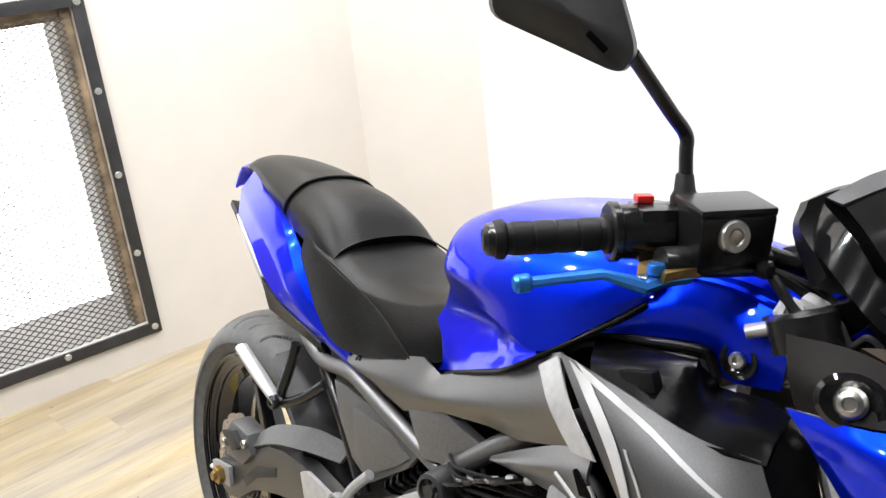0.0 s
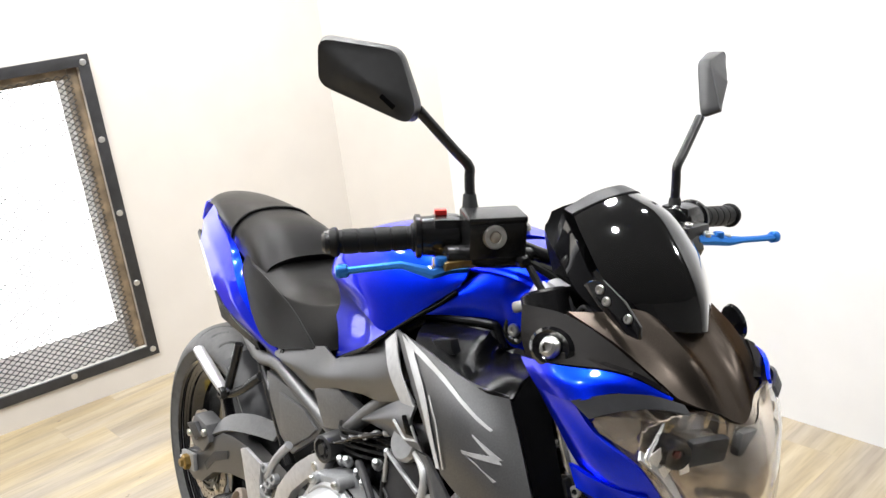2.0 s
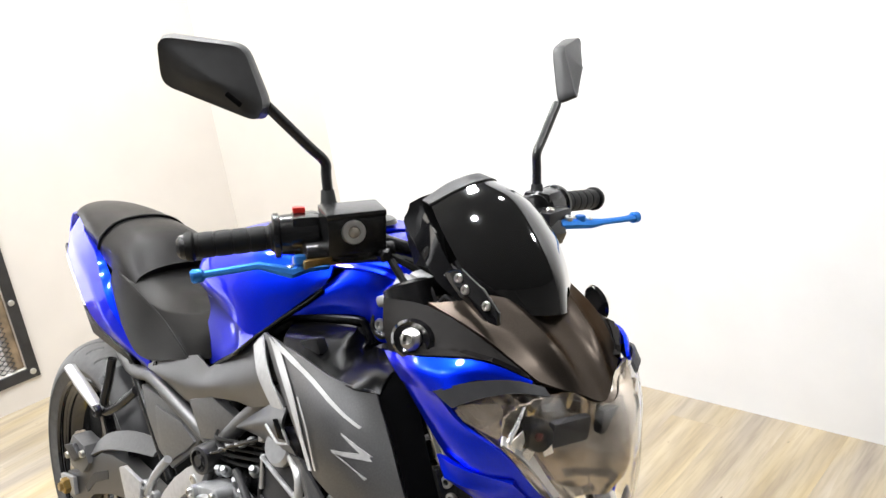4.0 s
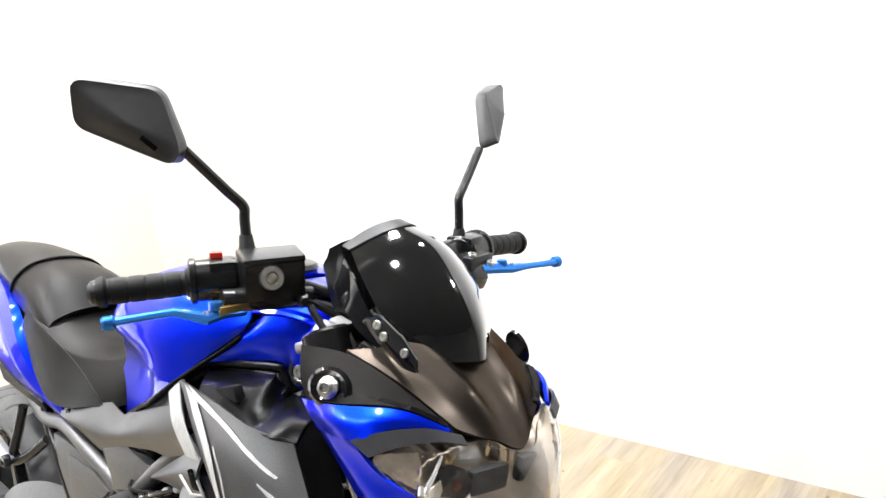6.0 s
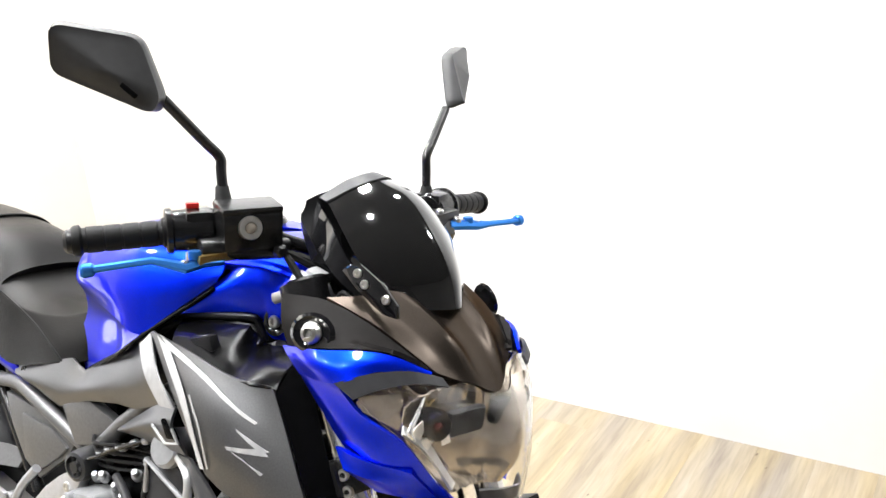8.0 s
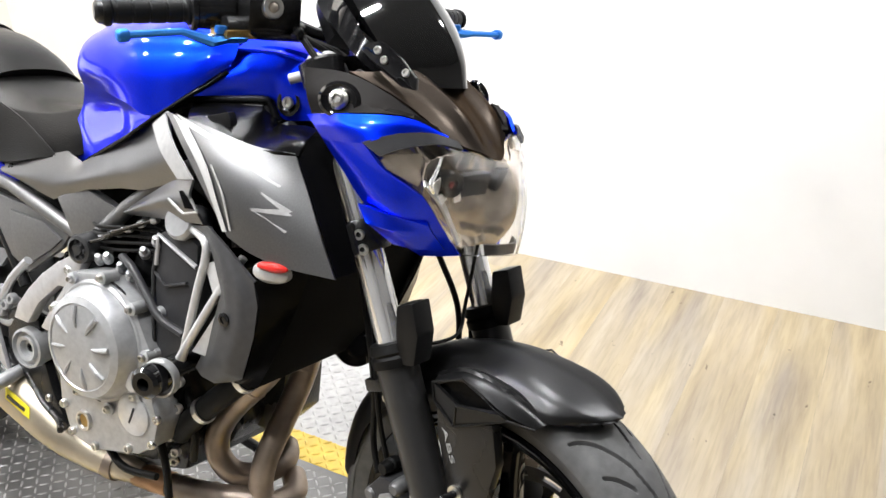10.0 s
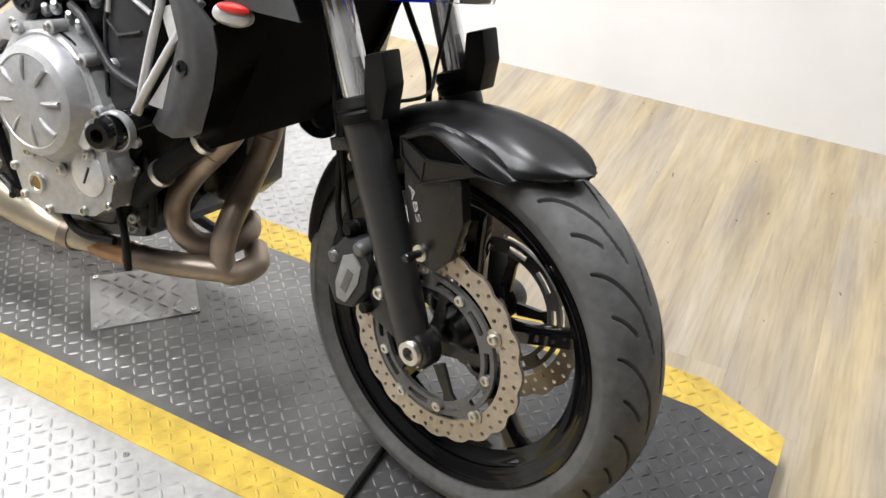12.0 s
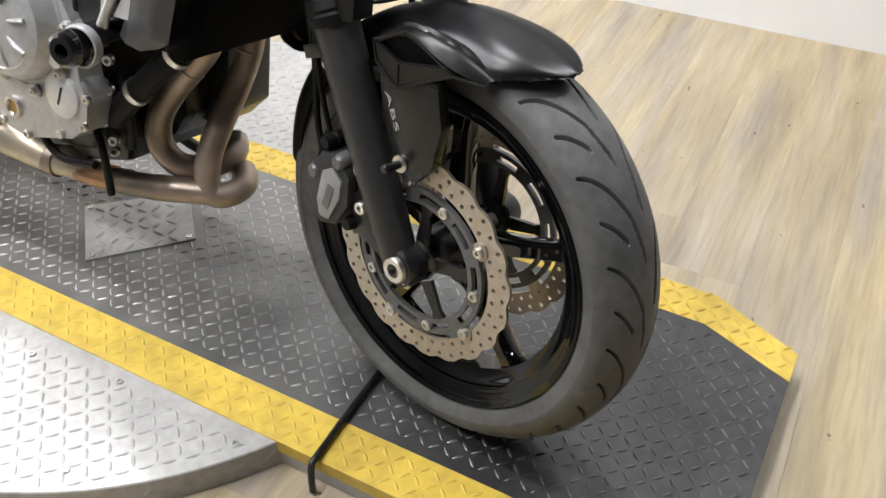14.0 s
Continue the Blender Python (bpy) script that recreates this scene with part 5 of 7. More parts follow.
knee_rows = [[(0.656, -0.128, 0.867), (0.616, -0.101, 0.824), (0.577, -0.092, 0.768), (0.606, -0.100, 0.726)],
             [(0.690, -0.138, 0.867), (0.668, -0.116, 0.834), (0.652, -0.112, 0.786), (0.664, -0.119, 0.751)],
             [(0.728, -0.147, 0.867), (0.724, -0.131, 0.842), (0.738, -0.136, 0.806), (0.748, -0.147, 0.788)],
             [(0.764, -0.153, 0.865), (0.760, -0.140, 0.844), (0.772, -0.146, 0.816), (0.780, -0.157, 0.802)],
             [(0.800, -0.165, 0.862), (0.799, -0.156, 0.847), (0.806, -0.159, 0.830), (0.810, -0.166, 0.816)],
             [(0.853, -0.165, 0.852), (0.853, -0.165, 0.850), (0.854, -0.165, 0.848), (0.855, -0.166, 0.846)]]
for side in (-1, 1):
    rows = [[(x, -y * side, z) for x, y, z in row] for row in knee_rows]
    part("knee_panel", panel(rows, 0.004, 4, 7, False, True), "blue", tank, "hollowed knee panel of the tank", smooth=24)
    edge = [(x, (0.0015 - y) * side, z - 0.003) for x, y, z in [row[3] for row in knee_rows] + [(0.905, -0.149, 0.884), (0.935, -0.130, 0.909), (0.954, -0.115, 0.929)]]
    part("tank_welt", tube(bmesh.new(), [(0.577, 0.090 * side, 0.768)] + edge, 0.0032, 8, 3), "deep_black", tank, "black gap below the tank")
part("tank_front", panel(whole([[(0.96, -0.105, 0.960), (0.96, -0.06, 0.984), (0.96, 0, 0.992)], [(1.03, -0.090, 0.962), (1.03, -0.05, 0.978), (1.03, 0, 0.984)], [(1.095, -0.076, 0.948), (1.095, -0.04, 0.958), (1.095, 0, 0.962)]]), 0.004, 4, 4, True, True, lambda p: Vector((0, 0, -1))), "blue", tank)
for side in (-1, 1):
    rows = [[(0.905, -0.142, 0.885), (0.962, -0.110, 0.894), (1.018, -0.097, 0.900), (1.036, -0.093, 0.876), (1.052, -0.090, 0.872), (1.094, -0.086, 0.879)],
            [(0.934, -0.126, 0.911), (0.980, -0.110, 0.927), (1.024, -0.098, 0.933), (1.048, -0.098, 0.922), (1.066, -0.094, 0.918), (1.098, -0.088, 0.918)],
            [(0.960, -0.100, 0.944), (0.992, -0.091, 0.966), (1.028, -0.083, 0.969), (1.052, -0.076, 0.966), (1.072, -0.072, 0.962), (1.098, -0.066, 0.951)]]
    rows = [[(x, -y * side, z) for x, y, z in row] for row in rows]
    cover = part("tank_cover", panel(rows, 0.004, 5, 4, True, True), "blue", bike, "blue front tank cover with a bolt recess")
    part("recess", lathe(bmesh.new(), [(0.010, 0.0), (0.017, 0.002), (0.019, 0.0055), (0.015, 0.006), (0.011, 0.003), (0.0, 0.0025)], aim((1.052, 0.0915 * side, 0.897), (0.12, side, 0.1)), 24), "gloss_black", cover, "black bolt recess")
    bolt((1.052, 0.094 * side, 0.897), (0.12, side, 0.1), 0.0085, cover, "steel", 0.007)
    trim = [(0.858, 0.150 * side, 0.842), (0.880, 0.138 * side, 0.866), (0.900, 0.128 * side, 0.880), (0.962, 0.113 * side, 0.889), (1.014, 0.101 * side, 0.895), (1.024, 0.099 * side, 0.890), (1.036, 0.097 * side, 0.868)]
    part("trim_strip", tube(bmesh.new(), trim, 0.0050, 10, 3), "plastic", bike, "black rubber trim between tank and shroud")
    trim2 = [(x - 0.002, y + 0.004 * side, z - 0.011) for x, y, z in trim[1:]]
    part("trim_strip", tube(bmesh.new(), trim2, 0.0045, 10, 3), "grey_plastic", bike)

# seat: rider part with a step, pillion part behind
rider_rows = [half_section(0.655, [(-0.085, 0.765), (-0.080, 0.812), (-0.066, 0.842), (-0.056, 0.850), (-0.03, 0.858), (0, 0.860)]),
              half_section(0.615, [(-0.110, 0.742), (-0.100, 0.782), (-0.084, 0.816), (-0.074, 0.825), (-0.040, 0.833), (0, 0.835)]),
              half_section(0.530, [(-0.124, 0.722), (-0.114, 0.756), (-0.098, 0.790), (-0.088, 0.799), (-0.050, 0.807), (0, 0.805)]),
              half_section(0.440, [(-0.128, 0.698), (-0.122, 0.740), (-0.108, 0.781), (-0.098, 0.791), (-0.058, 0.800), (0, 0.797)]),
              half_section(0.370, [(-0.128, 0.702), (-0.125, 0.748), (-0.114, 0.791), (-0.104, 0.803), (-0.066, 0.813), (0, 0.812)]),
              half_section(0.295, [(-0.122, 0.752), (-0.121, 0.780), (-0.113, 0.812), (-0.103, 0.826), (-0.070, 0.838), (0, 0.842)]),
              half_section(0.250, [(-0.112, 0.785), (-0.114, 0.805), (-0.106, 0.832), (-0.096, 0.846), (-0.066, 0.860), (0, 0.868)])]
seat = part("rider_seat", panel(whole(rider_rows), 0.012, 6, 5, True, True, lambda p: Vector((0, -p.y * 4, -0.12))), "vinyl", bike, "black grained rider seat")
step_rows = [half_section(0.335, [(-0.108, 0.800), (-0.094, 0.824), (-0.055, 0.838), (0, 0.842)]),
             half_section(0.290, [(-0.110, 0.812), (-0.098, 0.846), (-0.058, 0.870), (0, 0.877)]),
             half_section(0.240, [(-0.106, 0.826), (-0.096, 0.860), (-0.058, 0.888), (0, 0.896)]),
             half_section(0.180, [(-0.100, 0.838), (-0.091, 0.870), (-0.056, 0.896), (0, 0.904)]),
             half_section(0.160, [(-0.097, 0.844), (-0.088, 0.872), (-0.054, 0.898), (0, 0.906)])]
part("pillion_front", panel(whole(step_rows), 0.02, 5, 5, True, True, lambda p: Vector((0, -p.y * 4, -0.12))), "vinyl", seat, "rough grained front of the pillion pad")
pill_rows = [half_section(0.158, [(-0.099, 0.846), (-0.090, 0.876), (-0.056, 0.902), (0, 0.910)]),
             half_section(0.090, [(-0.088, 0.864), (-0.080, 0.888), (-0.050, 0.910), (0, 0.917)]),
             half_section(0.010, [(-0.070, 0.884), (-0.062, 0.900), (-0.038, 0.914), (0, 0.919)]),
             half_section(-0.060, [(-0.052, 0.888), (-0.045, 0.899), (-0.028, 0.908), (0, 0.912)]),
             half_section(-0.110, [(-0.036, 0.878), (-0.030, 0.886), (-0.018, 0.892), (0, 0.894)])]
part("pillion_seat", panel(whole(pill_rows), 0.02, 5, 5, True, True, lambda p: Vector((0, -p.y * 4, -0.12))), "vinyl_smooth", bike, "smooth black pillion seat")
part("seam", tube(bmesh.new(), [(0.159, -0.099, 0.846), (0.159, -0.090, 0.876), (0.159, -0.056, 0.9015), (0.159, 0, 0.9095), (0.159, 0.056, 0.9015), (0.159, 0.090, 0.876), (0.159, 0.099, 0.846)], 0.0022, 8, 5), "soft_rubber", seat, "seam welt")
for side in (-1, 1):
    part("seam", tube(bmesh.new(), [(0.285, 0.110 * side, 0.822), (0.370, 0.113 * side, 0.806), (0.470, 0.116 * side, 0.780), (0.540, 0.121 * side, 0.752), (0.572, 0.118 * side, 0.730)], 0.0016, 6, 5), "soft_rubber", seat)
part("seat_base", panel(whole([half_section(0.640, [(-0.078, 0.752), (0, 0.752)]), half_section(0.50, [(-0.090, 0.715), (0, 0.715)]), half_section(0.36, [(-0.086, 0.700), (0, 0.700)]), half_section(0.10, [(-0.080, 0.80), (0, 0.80)]), half_section(-0.10, [(-0.03, 0.862), (0, 0.862)])]), 0.02, 3, 3, True, True, lambda p: Vector((0, 0, -1))), "plastic", seat)

# tail panels
for side in (-1, 1):
    def sd(rows):
        return [[(x, -y * side, z) for x, y, z in row] for row in rows]
    rows = [[(-0.040, -0.048, 0.895), (0.080, -0.092, 0.868), (0.170, -0.110, 0.850), (0.265, -0.128, 0.768), (0.345, -0.122, 0.714), (0.436, -0.117, 0.682)],
            [(-0.060, -0.070, 0.850), (0.060, -0.106, 0.830), (0.160, -0.124, 0.800), (0.255, -0.134, 0.738), (0.345, -0.124, 0.694), (0.454, -0.114, 0.667)],
            [(-0.035, -0.088, 0.806), (0.040, -0.106, 0.790), (0.130, -0.120, 0.738), (0.220, -0.126, 0.708), (0.330, -0.116, 0.680), (0.446, -0.108, 0.655)]]
    tail = part("tail_panel", panel(sd(rows), 0.004, 5, 5, False, True), "blue", bike, "blue pointed tail side panel")
    rows = [[(0.060, -0.086, 0.874), (0.170, -0.110, 0.850), (0.265, -0.128, 0.768), (0.345, -0.122, 0.714)], [(0.070, -0.078, 0.868), (0.172, -0.096, 0.844), (0.262, -0.112, 0.796), (0.340, -0.118, 0.735)]]
    part("inner_facet", panel(sd(rows), 0.004, 3, 5, False, True, lambda p: Vector((0, 0, -1))), "blue", tail, "dark blue inner facet beside the seat")
    rows = [[(-0.038, -0.090, 0.806), (0.040, -0.109, 0.782), (0.130, -0.121, 0.733)], [(-0.010, -0.092, 0.775), (0.055, -0.104, 0.745), (0.130, -0.114, 0.705)]]
    part("tail_edge", panel(sd(rows), 0.004, 3, 4, False, True), "white_decal", tail, "silver white lower tail edge")
    rows = [[(0.128, -0.122, 0.732), (0.220, -0.128, 0.704), (0.330, -0.118, 0.676)], [(0.140, -0.110, 0.675), (0.230, -0.112, 0.668), (0.330, -0.108, 0.655)]]
    part("tail_inner", panel(sd(rows), 0.004, 3, 4, False, True), "plastic", tail, "black inner tail cover")
part("tail_cap", panel(whole([half_section(-0.045, [(-0.05, 0.893), (-0.03, 0.90), (0, 0.902)]), half_section(-0.13, [(-0.036, 0.878), (-0.02, 0.884), (0, 0.886)]), half_section(-0.17, [(-0.03, 0.83), (-0.02, 0.835), (0, 0.838)])]), 0.004, 3, 3, True, True, lambda p: Vector((0, 0, -1))), "blue", bike)
part("under_tail", panel(whole([half_section(0.20, [(-0.10, 0.665), (0, 0.665)]), half_section(0.05, [(-0.095, 0.74), (0, 0.73)]), half_section(-0.15, [(-0.05, 0.80), (0, 0.79)])]), 0.01, 3, 3, True, True, lambda p: Vector((0, 0, 1))), "plastic", bike)

# ---- side covers and shroud ----
for side in (-1, 1):
    def sd(rows):
        return [[(x, -y * side, z) for x, y, z in row] for row in rows]
    top = [(0.405, -0.112, 0.686), (0.431, -0.116, 0.694), (0.518, -0.118, 0.722), (0.598, -0.118, 0.746), (0.640, -0.120, 0.736), (0.716, -0.134, 0.771), (0.790, -0.148, 0.808), (0.858, -0.159, 0.847), (0.892, -0.168, 0.863)]
    low = [(0.440, -0.114, 0.672), (0.474, -0.118, 0.668), (0.525, -0.122, 0.662), (0.572, -0.126, 0.659), (0.668, -0.135, 0.697), (0.769, -0.145, 0.722), (0.830, -0.156, 0.733), (0.909, -0.170, 0.763), (0.960, -0.184, 0.780)]
    mid = [((a[0] + b[0]) / 2, (a[1] + b[1]) / 2 - 0.011, a[2] * 0.42 + b[2] * 0.58) for a, b in zip(top, low)]
    side_cover = part("side_cover", panel(sd([top, mid, low]), 0.004, 5, 3, True, False), "matte_grey", bike, "matte grey side cover below the tank")
    bolt((0.447, 0.118 * side, 0.688), (0, side, 0), 0.008, side_cover, "plastic", 0.005)
    lower = [[(0.783, -0.150, 0.691), (0.846, -0.160, 0.730), (0.913, -0.173, 0.767), (0.962, -0.182, 0.780)],
             [(0.790, -0.158, 0.690), (0.853, -0.174, 0.716), (0.917, -0.187, 0.742), (0.972, -0.196, 0.756)],
             [(0.797, -0.148, 0.686), (0.860, -0.160, 0.698), (0.922, -0.174, 0.710), (0.990, -0.186, 0.722)]]
    flap = part("air_duct", panel(sd(lower), 0.004, 5, 5, True, True), "matte_grey", side_cover, "matte grey folded air duct below the shroud")
    part("duct_mouth", plate(bmesh.new(), [(0.952, 0.764), (0.972, 0.756), (0.985, 0.744), (0.965, 0.741)], (0.190 if side > 0 else -0.198), (0.198 if side > 0 else -0.190), 0.002), "deep_black", flap, "black mouth of the duct")
    part("duct_lip", tube(bmesh.new(), sd([[(0.924, -0.190, 0.745), (0.962, -0.197, 0.733), (0.989, -0.197, 0.741), (0.976, -0.197, 0.757)]])[0], 0.0022, 8, 1), "silver_print", flap, "bright edge of the duct")
    shroud_rows = [[(0.892, -0.170, 0.863), (0.948, -0.188, 0.822), (1.000, -0.199, 0.778), (1.057, -0.206, 0.724)],
                   [(0.985, -0.178, 0.858), (1.030, -0.199, 0.812), (1.062, -0.207, 0.766), (1.102, -0.206, 0.711)],
                   [(1.072, -0.181, 0.848), (1.100, -0.197, 0.802), (1.124, -0.202, 0.754), (1.154, -0.196, 0.703)],
                   [(1.134, -0.170, 0.848), (1.163, -0.173, 0.800), (1.192, -0.178, 0.752), (1.222, -0.180, 0.702)]]
    shroud = part("radiator_shroud", panel(sd(shroud_rows), 0.005, 6, 6, True, True), "matte_grey", bike, "matte grey radiator shroud with silver stripes and emblem")
    net = grid_of(shroud_rows, 12, 12)
    flat_net = [p for row in net for p in row]
    def over(x, z, lift):
        """The place on the shroud over (x, z), seen from the side."""
        near_ = sorted((math.hypot(p.x - x, p.z - z), k) for k, p in enumerate(flat_net))[:4]
        w = [1 / (d + 1e-4) for d, _ in near_]
        y = sum(flat_net[k].y * q for (_, k), q in zip(near_, w)) / sum(w)
        return (x, (lift - y) * side, z)
    def mark(name, mat, edge_a, edge_b, label, lift=0.0026):
        rows = [[over(p.x, p.y, lift) for p in spline([(x, z, 0) for x, z in e], 8)] for e in (edge_a, edge_b)]
        part(name, panel(rows, 0.0008, 3, 1, False, False), mat, shroud, label)
    mark("stripe", "white_decal", [(0.9114, 0.8621), (0.9947, 0.8019), (1.0489, 0.7296)], [(0.9458, 0.8541), (1.0102, 0.8068), (1.0564, 0.7314)], "broad silver stripe down the shroud's rear edge")
    mark("stripe", "silver_paint", [(1.0131, 0.8135), (1.0437, 0.7800), (1.0619, 0.7337)], [(1.0165, 0.8142), (1.0470, 0.7808), (1.0655, 0.7346)], "thin silver pinstripe")
    mark("stripe", "white_decal", [(0.9186, 0.8650), (1.0346, 0.8408), (1.1297, 0.8067)], [(0.9437, 0.8530), (1.0350, 0.8352), (1.1273, 0.8042)], "silver stripe along the shroud's top")
    for a, b in (([(1.1065, 0.7955), (1.1525, 0.7773)], [(1.1082, 0.7929), (1.1438, 0.7740)]), ([(1.0959, 0.7724), (1.1428, 0.7789)], [(1.0992, 0.7693), (1.1532, 0.7719)]), ([(1.1026, 0.7693), (1.1514, 0.7521)], [(1.1217, 0.7640), (1.1484, 0.7495)])):
        mark("emblem", "silver_print", a, b, "angular silver emblem")
    rows = [[(0.866, -0.172, 0.840), (0.905, -0.190, 0.810), (0.946, -0.195, 0.779)], [(0.893, -0.174, 0.860), (0.938, -0.194, 0.823), (0.982, -0.200, 0.786)]]
    part("side_stripe", panel(sd(rows), 0.002, 3, 4, False, True), "silver_print", side_cover, "silver stripe on the side cover")
    # glossy black inner part above the shroud
    rows = [[(0.905, -0.130, 0.876), (0.965, -0.116, 0.884), (1.016, -0.104, 0.889), (1.040, -0.100, 0.866), (1.090, -0.098, 0.872), (1.128, -0.120, 0.874)],
            [(0.925, -0.158, 0.866), (0.985, -0.150, 0.872), (1.030, -0.140, 0.868), (1.055, -0.138, 0.858), (1.098, -0.146, 0.862), (1.135, -0.154, 0.862)],
            [(0.945, -0.178, 0.852), (1.000, -0.180, 0.852), (1.045, -0.180, 0.846), (1.072, -0.181, 0.844), (1.105, -0.180, 0.846), (1.140, -0.170, 0.846)]]
    part("shroud_inner", panel(sd(rows), 0.004, 4, 4, False, False), "deep_black", shroud, "black inner shroud")
    rows = [[(1.128, -0.120, 0.876), (1.136, -0.166, 0.848), (1.164, -0.170, 0.800), (1.194, -0.174, 0.752), (1.222, -0.176, 0.704)], [(1.150, -0.100, 0.868), (1.165, -0.130, 0.840), (1.188, -0.138, 0.795), (1.210, -0.140, 0.748), (1.228, -0.140, 0.706)]]
    part("shroud_front", panel(sd(rows), 0.004, 3, 5, True, True, lambda p: Vector((-1, 0, 0))), "deep_black", shroud, "black inner face of the shroud")
    part("intake_slot", plate(bmesh.new(), [(0.965, 0.868), (1.005, 0.880), (1.014, 0.862), (0.992, 0.852)], min(0.150 * side, 0.164 * side), max(0.150 * side, 0.164 * side), 0.002), "plastic", shroud)

# ---- frame ----
for side in (-1, 1):
    def sp(*p):
        return [(x, -y * side, z) for x, y, z in p]
    part("frame_tube", tube(bmesh.new(), sp((0.668, -0.125, 0.604), (0.742, -0.128, 0.668), (0.790, -0.128, 0.706), (0.90, -0.120, 0.78), (1.06, -0.09, 0.86)), 0.0140, 14, 4), "cover_grey", bike, "silver grey frame tube")
    part("seat_rail", tube(bmesh.new(), sp((0.66, -0.116, 0.600), (0.574, -0.117, 0.623), (0.496, -0.117, 0.642), (0.412, -0.112, 0.656), (0.311, -0.106, 0.645), (0.20, -0.09, 0.69)), 0.0125, 12, 4), "cover_grey", bike, "grey painted seat rail tube")
    part("rail_brace", tube(bmesh.new(), sp((0.30, -0.098, 0.690), (0.33, -0.104, 0.630), (0.40, -0.108, 0.560), (0.46, -0.105, 0.47)), 0.011, 12, 4), "satin_black", bike)
    outline = [(0.377, 0.633), (0.439, 0.630), (0.552, 0.628), (0.603, 0.600), (0.581, 0.572), (0.489, 0.505), (0.439, 0.525), (0.396, 0.579)]
    fc = part("frame_cover", plate(bmesh.new(), outline, min(0.108 * side, 0.119 * side), max(0.108 * side, 0.119 * side), 0.004), "cover_grey", bike, "dark grey frame cover")
    part("raised_panel", plate(bmesh.new(), [(0.442, 0.612), (0.540, 0.611), (0.588, 0.590), (0.560, 0.566), (0.492, 0.520), (0.450, 0.542)], min(0.118 * side, 0.124 * side), max(0.118 * side, 0.124 * side), 0.004), "cover_grey", fc)
    part("triangle_plate", plate(bmesh.new(), [(0.589, 0.668), (0.664, 0.698), (0.743, 0.680), (0.675, 0.624), (0.628, 0.612)], min(0.114 * side, 0.132 * side), max(0.114 * side, 0.132 * side), 0.004), "cover_grey", bike, "dark grey triangular frame plate")
    part("main_tube", tube(bmesh.new(), sp((0.66, -0.10, 0.59), (0.60, -0.10, 0.50), (0.54, -0.10, 0.39), (0.56, -0.10, 0.30)), 0.02, 14, 4), "satin_black", bike)
cap = part("frame_cap", lathe(bmesh.new(), [(0.0, 0.020), (0.010, 0.020), (0.012, 0.012), (0.019, 0.012), (0.021, 0.019), (0.027, 0.017), (0.029, 0.008), (0.029, -0.02), (0, -0.02)], aim((0.700, -0.158, 0.611), (0.15, -1, 0)) @ Matrix.Diagonal((0.84, 0.84, 1, 1)), 28), "fork_black", bike, "black round frame cap")
for k in range(6):
    a = radians(60 * k)
    part("notch", box(bmesh.new(), Vector((0.702, -0.1715, 0.611)) + Vector((0.0130 * math.cos(a), 0, 0.0130 * math.sin(a))), (0.006, 0.006, 0.006), 0.001, (0, -60 * k, 0)), "grey_plastic", cap)
# forged foot-rest hanger
hang = part("footrest_hanger", plate(bmesh.new(), [(0.690, 0.604), (0.640, 0.574), (0.599, 0.544), (0.560, 0.506), (0.530, 0.470), (0.517, 0.440), (0.556, 0.440), (0.587, 0.486), (0.640, 0.532), (0.655, 0.534), (0.620, 0.486), (0.592, 0.444), (0.613, 0.442), (0.645, 0.488), (0.672, 0.530), (0.704, 0.588)], -0.168, -0.148, 0.005), "forged", bike, "silver forged footrest hanger")
bolt((0.668, -0.168, 0.566), (0, -1, 0), 0.008, hang, "steel", 0.004)
part("pivot_plate", plate(bmesh.new(), [(0.470, 0.434), (0.500, 0.452), (0.560, 0.445), (0.575, 0.372), (0.600, 0.318), (0.640, 0.268), (0.622, 0.240), (0.588, 0.240), (0.520, 0.318), (0.470, 0.372)], -0.150, -0.128, 0.005), "satin_black", bike, "satin black swingarm pivot plate")
pivot = part("pivot_nut", lathe(bmesh.new(), [(0.008, 0.0), (0.014, 0.004), (0.016, 0.014), (0.022, 0.016), (0.024, 0.008), (0.030, 0.008), (0.032, 0.016), (0.036, 0.014), (0.037, 0.0), (0.037, -0.012)], aim((0.547, -0.152, 0.390), (0.1, -1, 0)), 30), "cast", bike, "silver ringed swingarm pivot cap")
bolt((0.547, -0.150, 0.390), (0.1, -1, 0), 0.009, pivot, "satin_black", 0.008)
bolt((0.590, -0.150, 0.305), (0, -1, 0), 0.007, bike, "steel", 0.005)
heel = part("heel_plate", plate(bmesh.new(), [(0.350, 0.470), (0.372, 0.480), (0.440, 0.474), (0.436, 0.426), (0.462, 0.368), (0.490, 0.300), (0.450, 0.275), (0.400, 0.352), (0.374, 0.411)], -0.158, -0.150, 0.003), "forged", bike, "brushed silver heel guard plate")
part("linkage", tube(bmesh.new(), [(0.40, -0.150, 0.445), (0.43, -0.150, 0.425), (0.47, -0.145, 0.41), (0.50, -0.140, 0.44)], 0.008, 10, 4), "cast", heel)
part("footpeg", tube(bmesh.new(), [(0.500, -0.130, 0.330), (0.505, -0.175, 0.322), (0.510, -0.225, 0.315)], [0.011, 0.013, 0.012], 12, 3), "cast", bike, "silver rider footpeg")
part("brake_pedal", tube(bmesh.new(), [(0.49, -0.140, 0.36), (0.56, -0.150, 0.30), (0.62, -0.155, 0.275), (0.655, -0.175, 0.275)], 0.006, 10, 4), "satin_black", bike, "black brake pedal")

